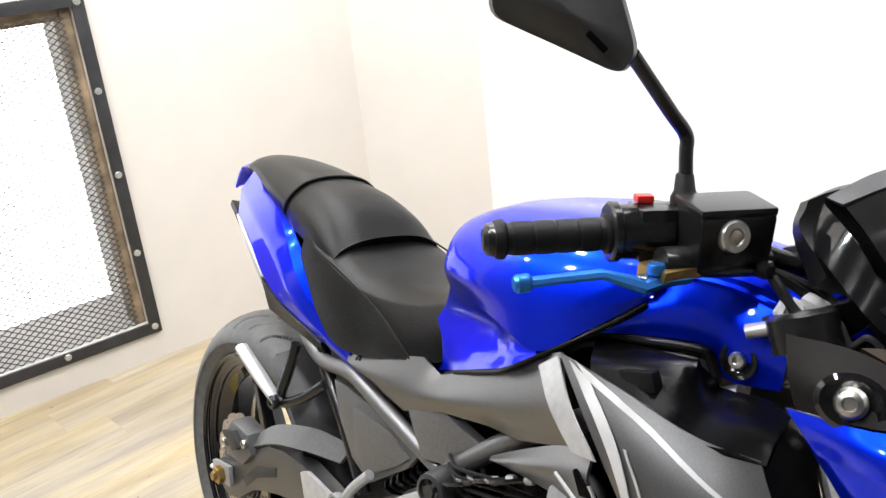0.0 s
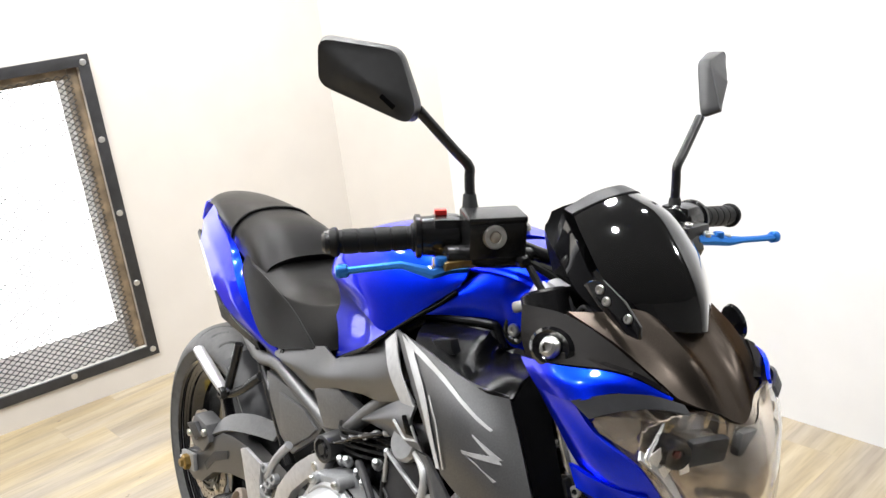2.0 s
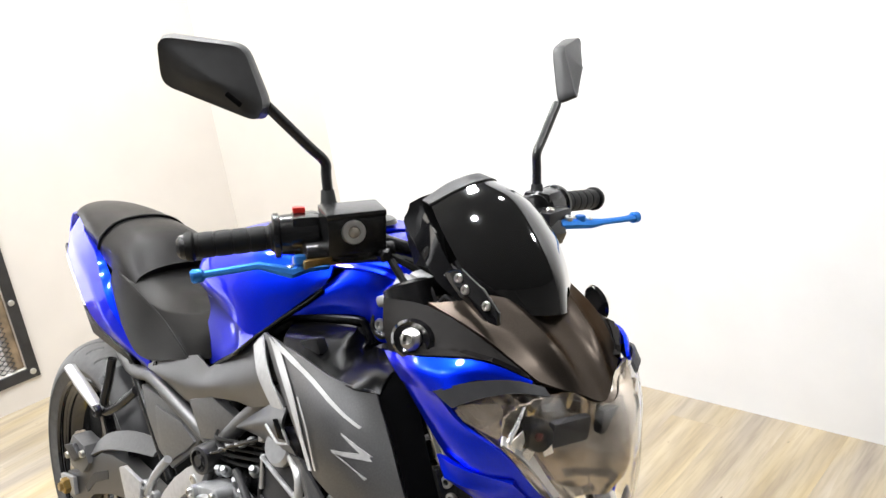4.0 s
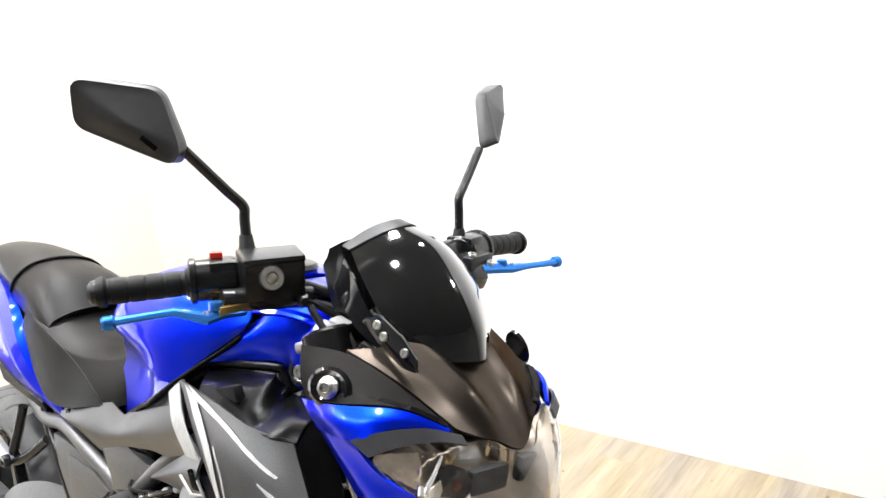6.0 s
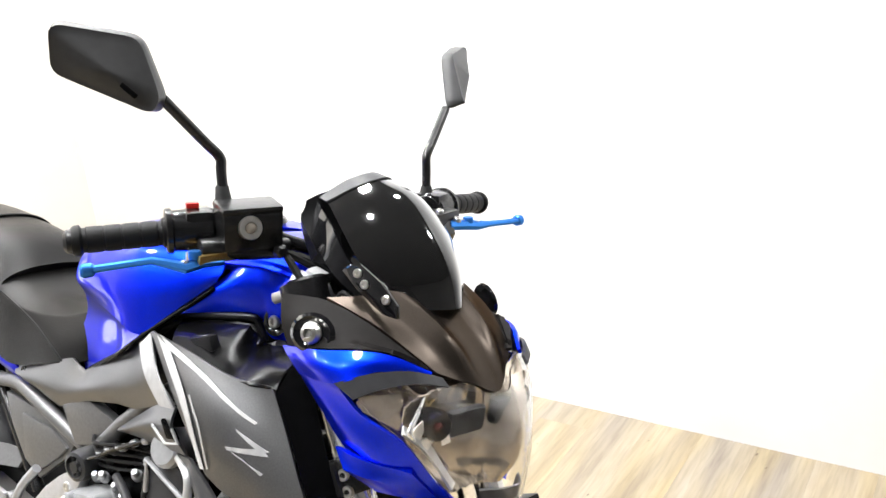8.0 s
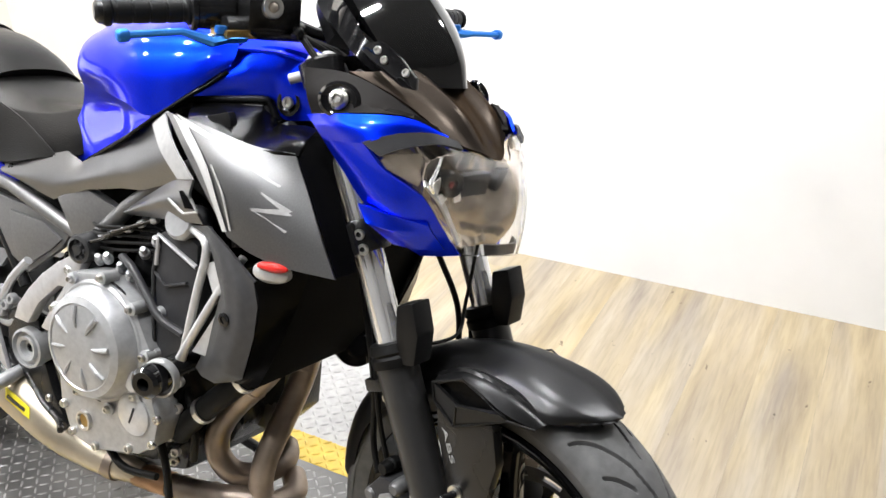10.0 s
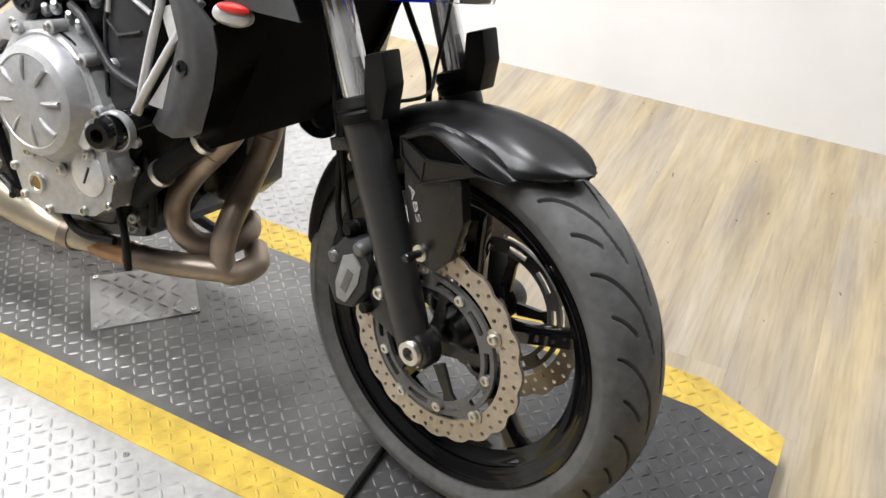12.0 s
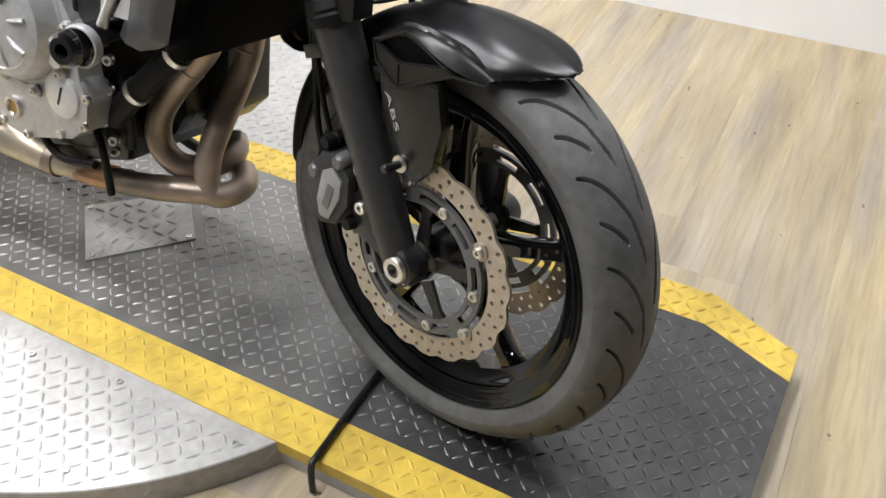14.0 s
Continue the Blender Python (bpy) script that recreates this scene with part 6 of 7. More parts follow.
# passenger footrest
pp = part("pillion_bracket", tube(bmesh.new(), [(0.266, -0.125, 0.655), (0.256, -0.130, 0.610), (0.242, -0.136, 0.562), (0.248, -0.136, 0.545), (0.295, -0.126, 0.570), (0.345, -0.115, 0.610)], 0.009, 12, 4), "satin_black", bike, "black pillion footrest bracket")
bolt((0.243, -0.146, 0.548), (0, -1, 0), 0.013, pp, "satin_black", 0.012)
for x, z in ((0.452, 0.470), (0.470, 0.446), (0.455, 0.430), (0.488, 0.462)):
    bolt((x, -0.146, z), (0.1, -1, 0.1), 0.010, bike, "cast", 0.012)
part("linkage_rod", tube(bmesh.new(), [(0.458, -0.150, 0.455), (0.485, -0.148, 0.500), (0.520, -0.140, 0.540)], 0.008, 10, 3), "cast", bike, "silver brake linkage rod")
part("pillion_peg", tube(bmesh.new(), [(0.250, -0.146, 0.548), (0.190, -0.152, 0.578), (0.128, -0.156, 0.608)], [0.011, 0.0135, 0.0125], 12, 3, 0.7), "forged", pp, "ribbed silver pillion footpeg")

# ---- swingarm and rear brake ----
for side in (-1, 1):
    y = 0.118 * side
    arm = [(-0.045, 0.262), (-0.038, 0.312), (0.020, 0.328), (0.075, 0.362), (0.115, 0.395), (0.165, 0.425), (0.217, 0.438), (0.290, 0.443), (0.400, 0.430), (0.545, 0.420), (0.555, 0.360), (0.400, 0.355), (0.298, 0.367), (0.210, 0.347), (0.116, 0.312), (0.050, 0.262), (0.000, 0.248)]
    sw = part("swingarm", plate(bmesh.new(), arm, min(y, y - 0.034 * side), max(y, y - 0.034 * side), 0.010), "matte_grey", bike, "dark grey arched swingarm")
    part("pocket", plate(bmesh.new(), [(0.070, 0.318), (0.125, 0.366), (0.200, 0.398), (0.200, 0.378), (0.130, 0.345), (0.085, 0.306)], min(y - 0.004 * side, y + 0.0015 * side), max(y - 0.004 * side, y + 0.0015 * side), 0.002), "grey_plastic", sw)
    ax = part("chain_adjuster", box(bmesh.new(), (-0.005, y + 0.006 * side, 0.295), (0.075, 0.010, 0.040), 0.004, (0, -12, 0)), "cast", bike, "silver axle adjuster block")
    part("axle_nut", lathe(bmesh.new(), [(0.006, 0), (0.018, 0), (0.018, 0.012), (0.015, 0.015), (0.010, 0.015), (0.009, 0.022), (0, 0.022)], aim((0, y + 0.010 * side, 0.295), (0, side, 0)), 6), "amber_gold", ax, "gold zinc axle nut")
    part("adjuster_bolt", tube(bmesh.new(), [(-0.07, y, 0.278), (-0.02, y, 0.290)], 0.005, 8, 1), "steel", ax)
part("arm_bridge", box(bmesh.new(), (0.43, 0, 0.385), (0.07, 0.17, 0.05), 0.012), "grey_plastic", bike)
hug_rows = [[(0.075, -0.100, 0.400), (0.165, -0.100, 0.462), (0.294, -0.098, 0.508), (0.400, -0.094, 0.520)], [(0.095, -0.118, 0.392), (0.190, -0.120, 0.440), (0.298, -0.116, 0.472), (0.390, -0.108, 0.490)]]
net = []
for k in range(13):
    a = radians(-8 + 74 * k / 12)
    net.append([RW_AT + Vector(((0.326 - 0.03 * abs(q) ** 3) * math.cos(a), 0.098 * q, (0.326 - 0.03 * abs(q) ** 3) * math.sin(a))) for q in (-1, -0.75, -0.4, 0, 0.4, 0.75, 1)])
part("rear_hugger", skin(bmesh.new(), net, 0.003, lambda p: RW_AT - p), "grey_plastic", bike, "black plastic rear hugger")
part("arm_cover", panel(hug_rows, 0.006, 4, 4, True, True), "cover_grey", bike, "black swingarm cover")
rc = part("rear_caliper", plate(bmesh.new(), [(0.000, 0.375), (0.035, 0.425), (0.100, 0.420), (0.118, 0.385), (0.085, 0.352), (0.020, 0.345)], -0.128, -0.085, 0.008), "caliper_grey", bike, "dark grey rear brake caliper")
part("body", plate(bmesh.new(), [(0.010, 0.395), (0.060, 0.415), (0.095, 0.395), (0.060, 0.372)], -0.138, -0.126, 0.005), "grey_plastic", rc)
for bx, bz in ((0.015, 0.372), (0.098, 0.402)):
    bolt((bx, -0.128, bz), (0, -1, 0), 0.008, rc, "steel", 0.008)
part("shock", tube(bmesh.new(), [(0.46, -0.03, 0.47), (0.58, -0.06, 0.56)], 0.024, 16, 1), "satin_black", bike)
bm = bmesh.new()
pts = []
for k in range(73):
    a = 2 * math.pi * k / 12
    c = Vector((0.45, -0.03, 0.46)).lerp(Vector((0.59, -0.065, 0.57)), k / 72)
    pts.append(c + Vector((-0.3 * math.sin(a), 0.95 * math.cos(a), 0.3 * math.sin(a))) * 0.034)
part("shock_spring", tube(bm, pts, 0.005, 8, 1), "satin_black", bike)

# ---- bars, controls and mirrors ----
bar = part("handlebar", tube(bmesh.new(), [(0.955, -0.300, 1.018), (0.998, -0.205, 1.022), (1.030, -0.120, 1.018), (1.066, -0.050, 0.992), (1.072, 0, 0.990), (1.066, 0.050, 0.992), (1.036, 0.120, 1.016), (1.020, 0.205, 1.012), (0.978, 0.340, 0.996)], 0.011, 14, 6), "satin_black", bike, "black handlebar", m=STEER)
for y in (-0.03, 0.03):
    part("bar_clamp", box(bmesh.new(), (1.072, y, 0.985), (0.038, 0.022, 0.05), 0.006, (0, -20, 0)), "satin_black", bar)


def grip(a, b, label):
    a, b = Vector(a), Vector(b)
    way = (b - a)
    n = way.length
    prof = [(0.0, -0.004), (0.017, -0.004), (0.019, 0.000), (0.019, 0.005), (0.0150, 0.008)]
    k = 0
    while 0.012 + 0.021 * (k + 1) < n - 0.008:
        h = 0.012 + 0.021 * k
        prof += [(0.0152, h), (0.0160, h + 0.001), (0.0163, h + 0.010), (0.0160, h + 0.0185), (0.0152, h + 0.0195)]
        k += 1
    prof += [(0.016, n - 0.008), (0.019, n - 0.006), (0.019, n), (0.0, n)]
    g = part("grip", lathe(bmesh.new(), prof, aim(a, way), 22), "soft_rubber", bar, label)
    part("bar_end", lathe(bmesh.new(), [(0, -0.014), (0.010, -0.014), (0.015, -0.010), (0.016, -0.004), (0, -0.004)], aim(a, way), 20), "satin_black", g, "black bar end")
    return g


grip((0.952, -0.307, 1.018), (0.992, -0.208, 1.022), "ribbed black rubber throttle grip")
grip((0.972, 0.352, 0.995), (1.016, 0.232, 1.010), "ribbed black rubber left grip")


def switch_box(at, turn, red):
    way = Vector((0.042, 0.10 if at[1] < 0 else -0.10, 0.002)).normalized()
    s = part("switch_gear", lathe(bmesh.new(), [(0.0, -0.032), (0.026, -0.032), (0.0285, -0.030), (0.0285, -0.024), (0.0255, -0.022), (0.0265, 0.0), (0.0265, 0.024), (0.022, 0.030), (0, 0.030)], aim(at, way), 28), "handle_black", bar, "black plastic switch housing")
    part("switch_body", box(bmesh.new(), Vector(at) + way * 0.010, (0.046, 0.038, 0.052), 0.010, turn), "handle_black", s)
    part("split", box(bmesh.new(), at, (0.0452, 0.0572, 0.0015), 0, turn), "gloss_black", s)
    if red:
        part("kill_switch", box(bmesh.new(), Vector(at) + Vector((-0.004, 0.004, 0.030)), (0.014, 0.016, 0.007), 0.002, turn), "red", s, "red engine stop switch")
        part("cable_port", lathe(bmesh.new(), [(0.003, 0), (0.0065, 0), (0.0065, 0.004), (0.0045, 0.004), (0.003, 0.001), (0, 0.001)], aim(Vector(at) + Vector((0.022, 0.012, 0.006)), (1, -0.3, 0)), 14), "gloss_black", s)
    return s


switch_box((1.003, -0.182, 1.024), (0, 0, -22), True)
switch_box((1.026, 0.205, 1.010), (0, 0, 20), False)
# front brake master cylinder and reservoir
res = part("brake_reservoir", box(bmesh.new(), (1.058, -0.134, 1.030), (0.048, 0.074, 0.046), 0.005, (0, 6, -14)), "handle_black", bar, "black square brake fluid reservoir")
part("lid", box(bmesh.new(), (1.058, -0.134, 1.056), (0.050, 0.076, 0.009), 0.004, (0, 6, -14)), "satin_black", res, "black reservoir lid")
part("sight_glass", lathe(bmesh.new(), [(0, 0.002), (0.007, 0.002), (0.008, 0.004), (0.0135, 0.004), (0.015, 0.001), (0.015, -0.004), (0, -0.004)], aim((1.0825, -0.146, 1.034), (0.96, -0.25, 0.1)), 24), "steel", res, "silver-rimmed sight glass")
part("lens", lathe(bmesh.new(), [(0, 0.004), (0.0055, 0.003), (0.007, 0.002)], aim((1.0825, -0.146, 1.034), (0.96, -0.25, 0.1)), 18), "disc_steel", res)
part("master_cylinder", tube(bmesh.new(), [(1.046, -0.195, 1.008), (1.056, -0.145, 1.004), (1.068, -0.085, 0.998)], [0.013, 0.015, 0.013], 14, 4), "satin_black", bar, "black brake master cylinder")
part("lever_bracket", plate(bmesh.new(), [(1.026, 0.985), (1.062, 0.992), (1.066, 1.004), (1.028, 1.004)], -0.205, -0.150, 0.003), "amber_gold", bar, "gold tinted lever bracket")
part("banjo", lathe(bmesh.new(), [(0, 0), (0.009, 0), (0.009, 0.01), (0.006, 0.012), (0, 0.012)], aim((1.082, -0.108, 1.000), (1, 0, 0)), 6), "satin_black", bar)


def lever(pts, label, knob):
    l = part("lever", tube(bmesh.new(), pts, [0.0120, 0.0130, 0.0115, 0.0072, 0.0070, 0.0076], 8, 1, 0.66), "anodised", bar, label, smooth=20)
    part("lever_tip", lathe(bmesh.new(), [(0, -0.008), (0.006, -0.008), (0.0085, -0.005), (0.0085, 0.005), (0.006, 0.008), (0, 0.008)], aim(pts[-1], Vector(pts[-1]) - Vector(pts[-2])), 14), "anodised", l)
    part("adjuster", lathe(bmesh.new(), [(0, -0.005), (0.007, -0.005), (0.008, -0.003), (0.008, 0.003), (0.007, 0.005), (0, 0.005)], aim(knob, (0, 0, 1)), 14), "anodised", l, "blue lever adjuster")
    for k in (1, 2):
        p = Vector(pts[k])
        bolt(p + Vector((0, 0, 0.006)), (0, 0, 1), 0.005, l, "steel", 0.003)
    return l


lever([(1.052, -0.170, 0.993), (1.050, -0.196, 0.994), (1.048, -0.216, 0.989), (1.036, -0.252, 1.001), (1.022, -0.292, 0.998), (1.014, -0.320, 0.996)], "blue anodised front brake lever", (1.052, -0.205, 1.004))
lever([(1.076, 0.185, 0.994), (1.078, 0.212, 0.992), (1.082, 0.240, 0.988), (1.086, 0.262, 0.988), (1.083, 0.304, 0.985), (1.078, 0.336, 0.983)], "blue anodised clutch lever", (1.082, 0.222, 0.998))
part("clutch_perch", box(bmesh.new(), (1.060, 0.182, 0.999), (0.042, 0.056, 0.032), 0.008, (0, 0, 15)), "satin_black", bar, "black clutch perch")
part("clutch_bracket", plate(bmesh.new(), [(1.040, 1.006), (1.082, 1.002), (1.092, 0.984), (1.082, 0.966), (1.060, 0.962), (1.046, 0.976)], 0.150, 0.190, 0.006), "gloss_black", bar, "black clutch lever bracket")
part("perch_clamp", lathe(bmesh.new(), [(0.0, -0.016), (0.019, -0.016), (0.020, -0.012), (0.020, 0.012), (0.018, 0.016), (0, 0.016)], aim((1.028, 0.168, 1.012), (-0.3, 1, 0)), 20), "satin_black", bar)
part("cable_adjuster", lathe(bmesh.new(), [(0, -0.014), (0.006, -0.014), (0.008, -0.010), (0.008, 0.004), (0.005, 0.006), (0.005, 0.016), (0, 0.016)], aim((1.070, 0.150, 0.990), (0.2, -1, -0.2)), 14), "satin_black", bar, "black clutch cable adjuster")
for x, y, z in ((1.082, 0.200, 1.000), (1.074, 0.172, 1.014)):
    bolt((x, y, z), (0.3, 0, 1), 0.006, bar, "steel", 0.005)
part("clutch_cable", tube(bmesh.new(), [(1.075, 0.155, 0.992), (1.10, 0.10, 0.965), (1.10, 0.03, 0.93), (1.06, -0.03, 0.88)], 0.0045, 8, 5), "soft_rubber", bar)
for k in range(3):
    part("lead", tube(bmesh.new(), [(1.075, -0.095 + 0.01 * k, 0.996 - 0.004 * k), (1.105, -0.065 + 0.01 * k, 0.972), (1.125, -0.045, 0.935 + 0.008 * k), (1.135, -0.055 + 0.02 * k, 0.88)], 0.0048, 8, 5), "soft_rubber", bar, "black rubber control lead")
part("lead", tube(bmesh.new(), [(1.090, -0.10, 0.992), (1.120, -0.095, 0.965), (1.150, -0.085, 0.955), (1.165, -0.05, 0.93)], 0.005, 8, 5), "soft_rubber", bar)
part("grey_lead", tube(bmesh.new(), [(1.135, -0.080, 0.975), (1.155, -0.084, 0.965), (1.165, -0.082, 0.950), (1.178, -0.080, 0.962), (1.190, -0.075, 0.955)], 0.0028, 8, 5), "grey_plastic", bar, "thin grey wire")

MIRROR = {-1: dict(base=(1.018, -0.144, 1.054), bend=(1.010, -0.143, 1.112), neck=(1.010, -0.214, 1.186), c=((1.008, -0.211, 1.160), (0.995, -0.226, 1.260), (0.940, -0.310, 1.277), (0.926, -0.310, 1.217))),
          1: dict(base=(1.026, 0.188, 1.022), bend=(1.022, 0.192, 1.090), neck=(1.000, 0.250, 1.156), c=((1.010, 0.247, 1.150), (0.970, 0.270, 1.236), (0.902, 0.352, 1.248), (0.918, 0.354, 1.192)))}
for side, q in MIRROR.items():
    mir = part("mirror", tube(bmesh.new(), [q["base"], Vector(q["base"]).lerp(Vector(q["bend"]), 0.7), q["bend"], Vector(q["bend"]).lerp(Vector(q["neck"]), 0.3), q["neck"]], 0.0068, 12, 5), "satin_black", bar, "black angular mirror on a bent stalk")
    part("boot", lathe(bmesh.new(), [(0.007, 0.0), (0.0135, 0.0), (0.0135, 0.014), (0.010, 0.020), (0.0085, 0.034), (0.007, 0.036)], aim(Vector(q["base"]) + Vector((0, 0, -0.012)), Vector(q["bend"]) - Vector(q["base"])), 16), "soft_rubber", mir)
    a, b, c, d = (Vector(p) for p in q["c"])
    neck = [Vector((1.014, -0.209, 1.188)), Vector((0.999, -0.213, 1.168))] if side < 0 else [a.lerp(b, 0.12), a.lerp(d, 0.10)]
    corners = [neck[0], neck[1], d, c, b]
    n = (c - a).cross(d - b).normalized()
    if n.x < 0:
        n = -n
    outline = []
    for k, p in enumerate(corners):
        before, after = corners[k - 1], corners[(k + 1) % 5]
        r0, r1 = min(0.016, (before - p).length * 0.35), min(0.016, (after - p).length * 0.35)
        p0, p1 = p + (before - p).normalized() * r0, p + (after - p).normalized() * r1
        outline += [p0.lerp(p, f).lerp(p.lerp(p1, f), f) for f in (0, 0.25, 0.5, 0.75, 1)]
    mid = sum(outline, Vector()) / len(outline)
    ridge = (c.lerp(d, 0.12) - a).normalized()
    across = n.cross(ridge)
    far_off = max(abs((p - a).dot(across)) for p in outline)
    def ring(scale, out, peak=0.0):
        made = []
        for p in outline:
            e = mid + (p - mid) * scale
            off = 1 - min(1, abs((e - a).dot(across)) / far_off)
            made.append(e + n * (out + peak * off))
        return made
    high = 0.022 if side < 0 else 0.016
    loops = [ring(0.93, -0.004), ring(0.985, -0.002), ring(1.0, 0.003), ring(0.995, 0.008), ring(0.97, 0.013)]
    loops += [ring(f, 0.014, high * (1 - f) / 0.1) if f > 0.9 else ring(f, 0.014 + 0.002 * (0.9 - f), high * (0.62 + 0.38 * (0.9 - f) / 0.9)) for f in (0.93, 0.85, 0.7, 0.5, 0.3, 0.1, 0.02)]
    part("mirror_shell", rings(bmesh.new(), loops), "mirror_grey", mir, "black textured mirror housing", smooth=30)
    slot = a.lerp(c, 0.30) + n * (0.014 + high * 0.86)
    if side < 0:
        part("mirror_slot", box(bmesh.new(), (0, 0, 0), (0.022, 0.006, 0.004), 0.002), "deep_black", mir, "small dark recess", m=Matrix.Translation(slot - across * 0.006) @ Matrix((ridge, across, n)).transposed().to_4x4())
    face = bmesh.new()
    face.faces.new([face.verts.new(p) for p in ring(0.88, -0.0046)])
    part("mirror_glass", face, "mirror_glass", mir, "mirror glass")

# key, cap and small hardware by the steering head
ign = part("bracket_bolt", lathe(bmesh.new(), [(0, -0.012), (0.014, -0.012), (0.016, -0.006), (0.016, 0.008), (0.012, 0.013), (0.007, 0.013), (0.006, 0.007), (0, 0.007)], aim((1.108, -0.090, 0.960), (0.5, -0.7, 0.4)), 8), "forged", bike, "silver bracket bolts beside the steering head", m=STEER)
part("stem", tube(bmesh.new(), [(1.104, -0.098, 0.949), (1.092, -0.106, 0.944), (1.080, -0.114, 0.939)], 0.0072, 12, 3), "forged", ign)
part("stem_ring", lathe(bmesh.new(), [(0.004, 0.0), (0.010, 0.0), (0.0105, 0.004), (0.008, 0.008), (0.004, 0.006), (0, 0.004)], aim((1.104, -0.099, 0.949), (0.7, -0.6, 0.3)), 16), "steel", ign, "bright socket ring")
part("bracket", box(bmesh.new(), (1.118, -0.076, 0.964), (0.026, 0.024, 0.026), 0.006, (0, 20, 20)), "forged", ign)
part("filler_cap", lathe(bmesh.new(), [(0, 0.008), (0.030, 0.008), (0.040, 0.006), (0.044, 0.0), (0, 0.0)], aim((0.90, 0, 1.0), (0.0, 0, 1)), 30), "satin_black", tank, "black fuel cap")

# ---- engine ----
engine = part("engine", plate(bmesh.new(), [(0.610, 0.560), (0.690, 0.590), (0.880, 0.560), (0.905, 0.480), (0.900, 0.360), (0.860, 0.285), (0.760, 0.262), (0.640, 0.285), (0.585, 0.400)], -0.150, 0.150, 0.012), "satin_black", bike, "parallel twin engine with a silver clutch cover")
case = part("right_case", plate(bmesh.new(), [(0.685, 0.545), (0.712, 0.580), (0.770, 0.592), (0.850, 0.566), (0.892, 0.500), (0.898, 0.420), (0.912, 0.385), (0.905, 0.345), (0.870, 0.318), (0.760, 0.285), (0.705, 0.292), (0.678, 0.350), (0.668, 0.440)], -0.190, -0.140, 0.008), "cast", engine, "silver cast right crankcase cover")
clutch = part("clutch_cover", lathe(bmesh.new(), [(0.100, -0.012), (0.100, 0.004), (0.096, 0.008), (0.092, 0.008), (0.089, 0.020), (0.081, 0.036), (0.070, 0.041), (0.068, 0.039), (0.052, 0.042), (0.0, 0.044)], aim((0.778, -0.188, 0.482), (0.03, -1, 0.02)), 64), "cast", engine, "round silver clutch cover with radial ribs")
for k in range(8):
    a = radians(45 * k + 12)
    d = Vector((math.cos(a), 0, math.sin(a)))
    p0, p1 = Vector((0.779, -0.2305, 0.483)) + d * 0.032, Vector((0.779, -0.227, 0.483)) + d * 0.066
    part("rib", tube(bmesh.new(), [p0, p0.lerp(p1, 0.5) + Vector((0, -0.003, 0)), p1], [0.002, 0.0042, 0.0048], 8, 3, 0.8), "cast", clutch)
part("gasket", lathe(bmesh.new(), [(0.1005, -0.004), (0.104, -0.004), (0.104, 0.0), (0.1005, 0.0), (0.1005, -0.004)], aim((0.778, -0.188, 0.482), (0.03, -1, 0.02)), 60), "gloss_black", clutch)
for k in range(9):
    a = radians(40 * k + 5)
    d = Vector((math.cos(a), 0, math.sin(a)))
    at = Vector((0.778, -0.190, 0.482)) + d * 0.109
    part("boss", lathe(bmesh.new(), [(0.010, -0.02), (0.010, 0.006), (0.007, 0.008), (0.0, 0.008)], aim(at, (0, -1, 0)), 14), "cast", clutch)
    bolt(at + Vector((0, -0.008, 0)), (0, -1, 0), 0.0062, clutch, "steel", 0.006)
low = part("pulser_cover", lathe(bmesh.new(), [(0.052, -0.03), (0.052, -0.004), (0.048, 0.002), (0.036, 0.004), (0, 0.004)], aim((0.858, -0.188, 0.388), (0.03, -1, 0)), 44), "cast", engine, "small round silver engine cover")
part("badge", lathe(bmesh.new(), [(0.034, 0.003), (0.034, 0.007), (0.031, 0.009), (0.0, 0.009)], aim((0.862, -0.188, 0.386), (0.03, -1, 0)), 36), "silver_paint", low, "bright round cap")
part("badge_mark", box(bmesh.new(), (0.862, -0.1975, 0.386), (0.003, 0.002, 0.030), 0.0005, (0, 20, 0)), "grey_plastic", low)
oil = part("oil_cap", lathe(bmesh.new(), [(0, 0.016), (0.006, 0.016), (0.016, 0.014), (0.017, 0.0), (0, 0)], aim((0.868, -0.190, 0.446), (0, -1, 0.1)), 24), "silver_paint", engine, "silver oil filler cap")
part("sight", lathe(bmesh.new(), [(0.0, 0.001), (0.011, 0.002), (0.013, 0.006), (0.017, 0.006), (0.018, 0.0), (0, 0)], aim((0.742, -0.190, 0.332), (0, -1, 0)), 24), "steel", engine, "oil sight glass")
part("sight_glass", lathe(bmesh.new(), [(0, 0.0035), (0.011, 0.0025)], aim((0.742, -0.190, 0.332), (0, -1, 0)), 20), "amber_gold", engine)
for x, z in ((0.690, 0.345), (0.712, 0.303), (0.770, 0.296), (0.850, 0.322), (0.905, 0.350), (0.915, 0.396), (0.905, 0.455)):
    bolt((x, -0.190, z), (0, -1, 0), 0.0075, case, "steel", 0.007)
# sump, oil filter side and front of the cases
part("sump", plate(bmesh.new(), [(0.650, 0.300), (0.900, 0.330), (0.880, 0.255), (0.780, 0.225), (0.680, 0.240)], -0.10, 0.10, 0.012), "satin_black", engine)
part("oil_filter", lathe(bmesh.new(), [(0, 0.055), (0.026, 0.055), (0.031, 0.050), (0.032, 0.0), (0.0, 0.0)], aim((0.850, 0.02, 0.330), (0.9, -0.1, -0.2)), 26), "gloss_black", engine, "black oil filter")
part("cylinder_block", plate(bmesh.new(), [(0.770, 0.560), (0.880, 0.510), (0.985, 0.640), (0.985, 0.715), (0.880, 0.760), (0.800, 0.700)], -0.130, 0.130, 0.010), "deep_black", engine, "black cylinder block")
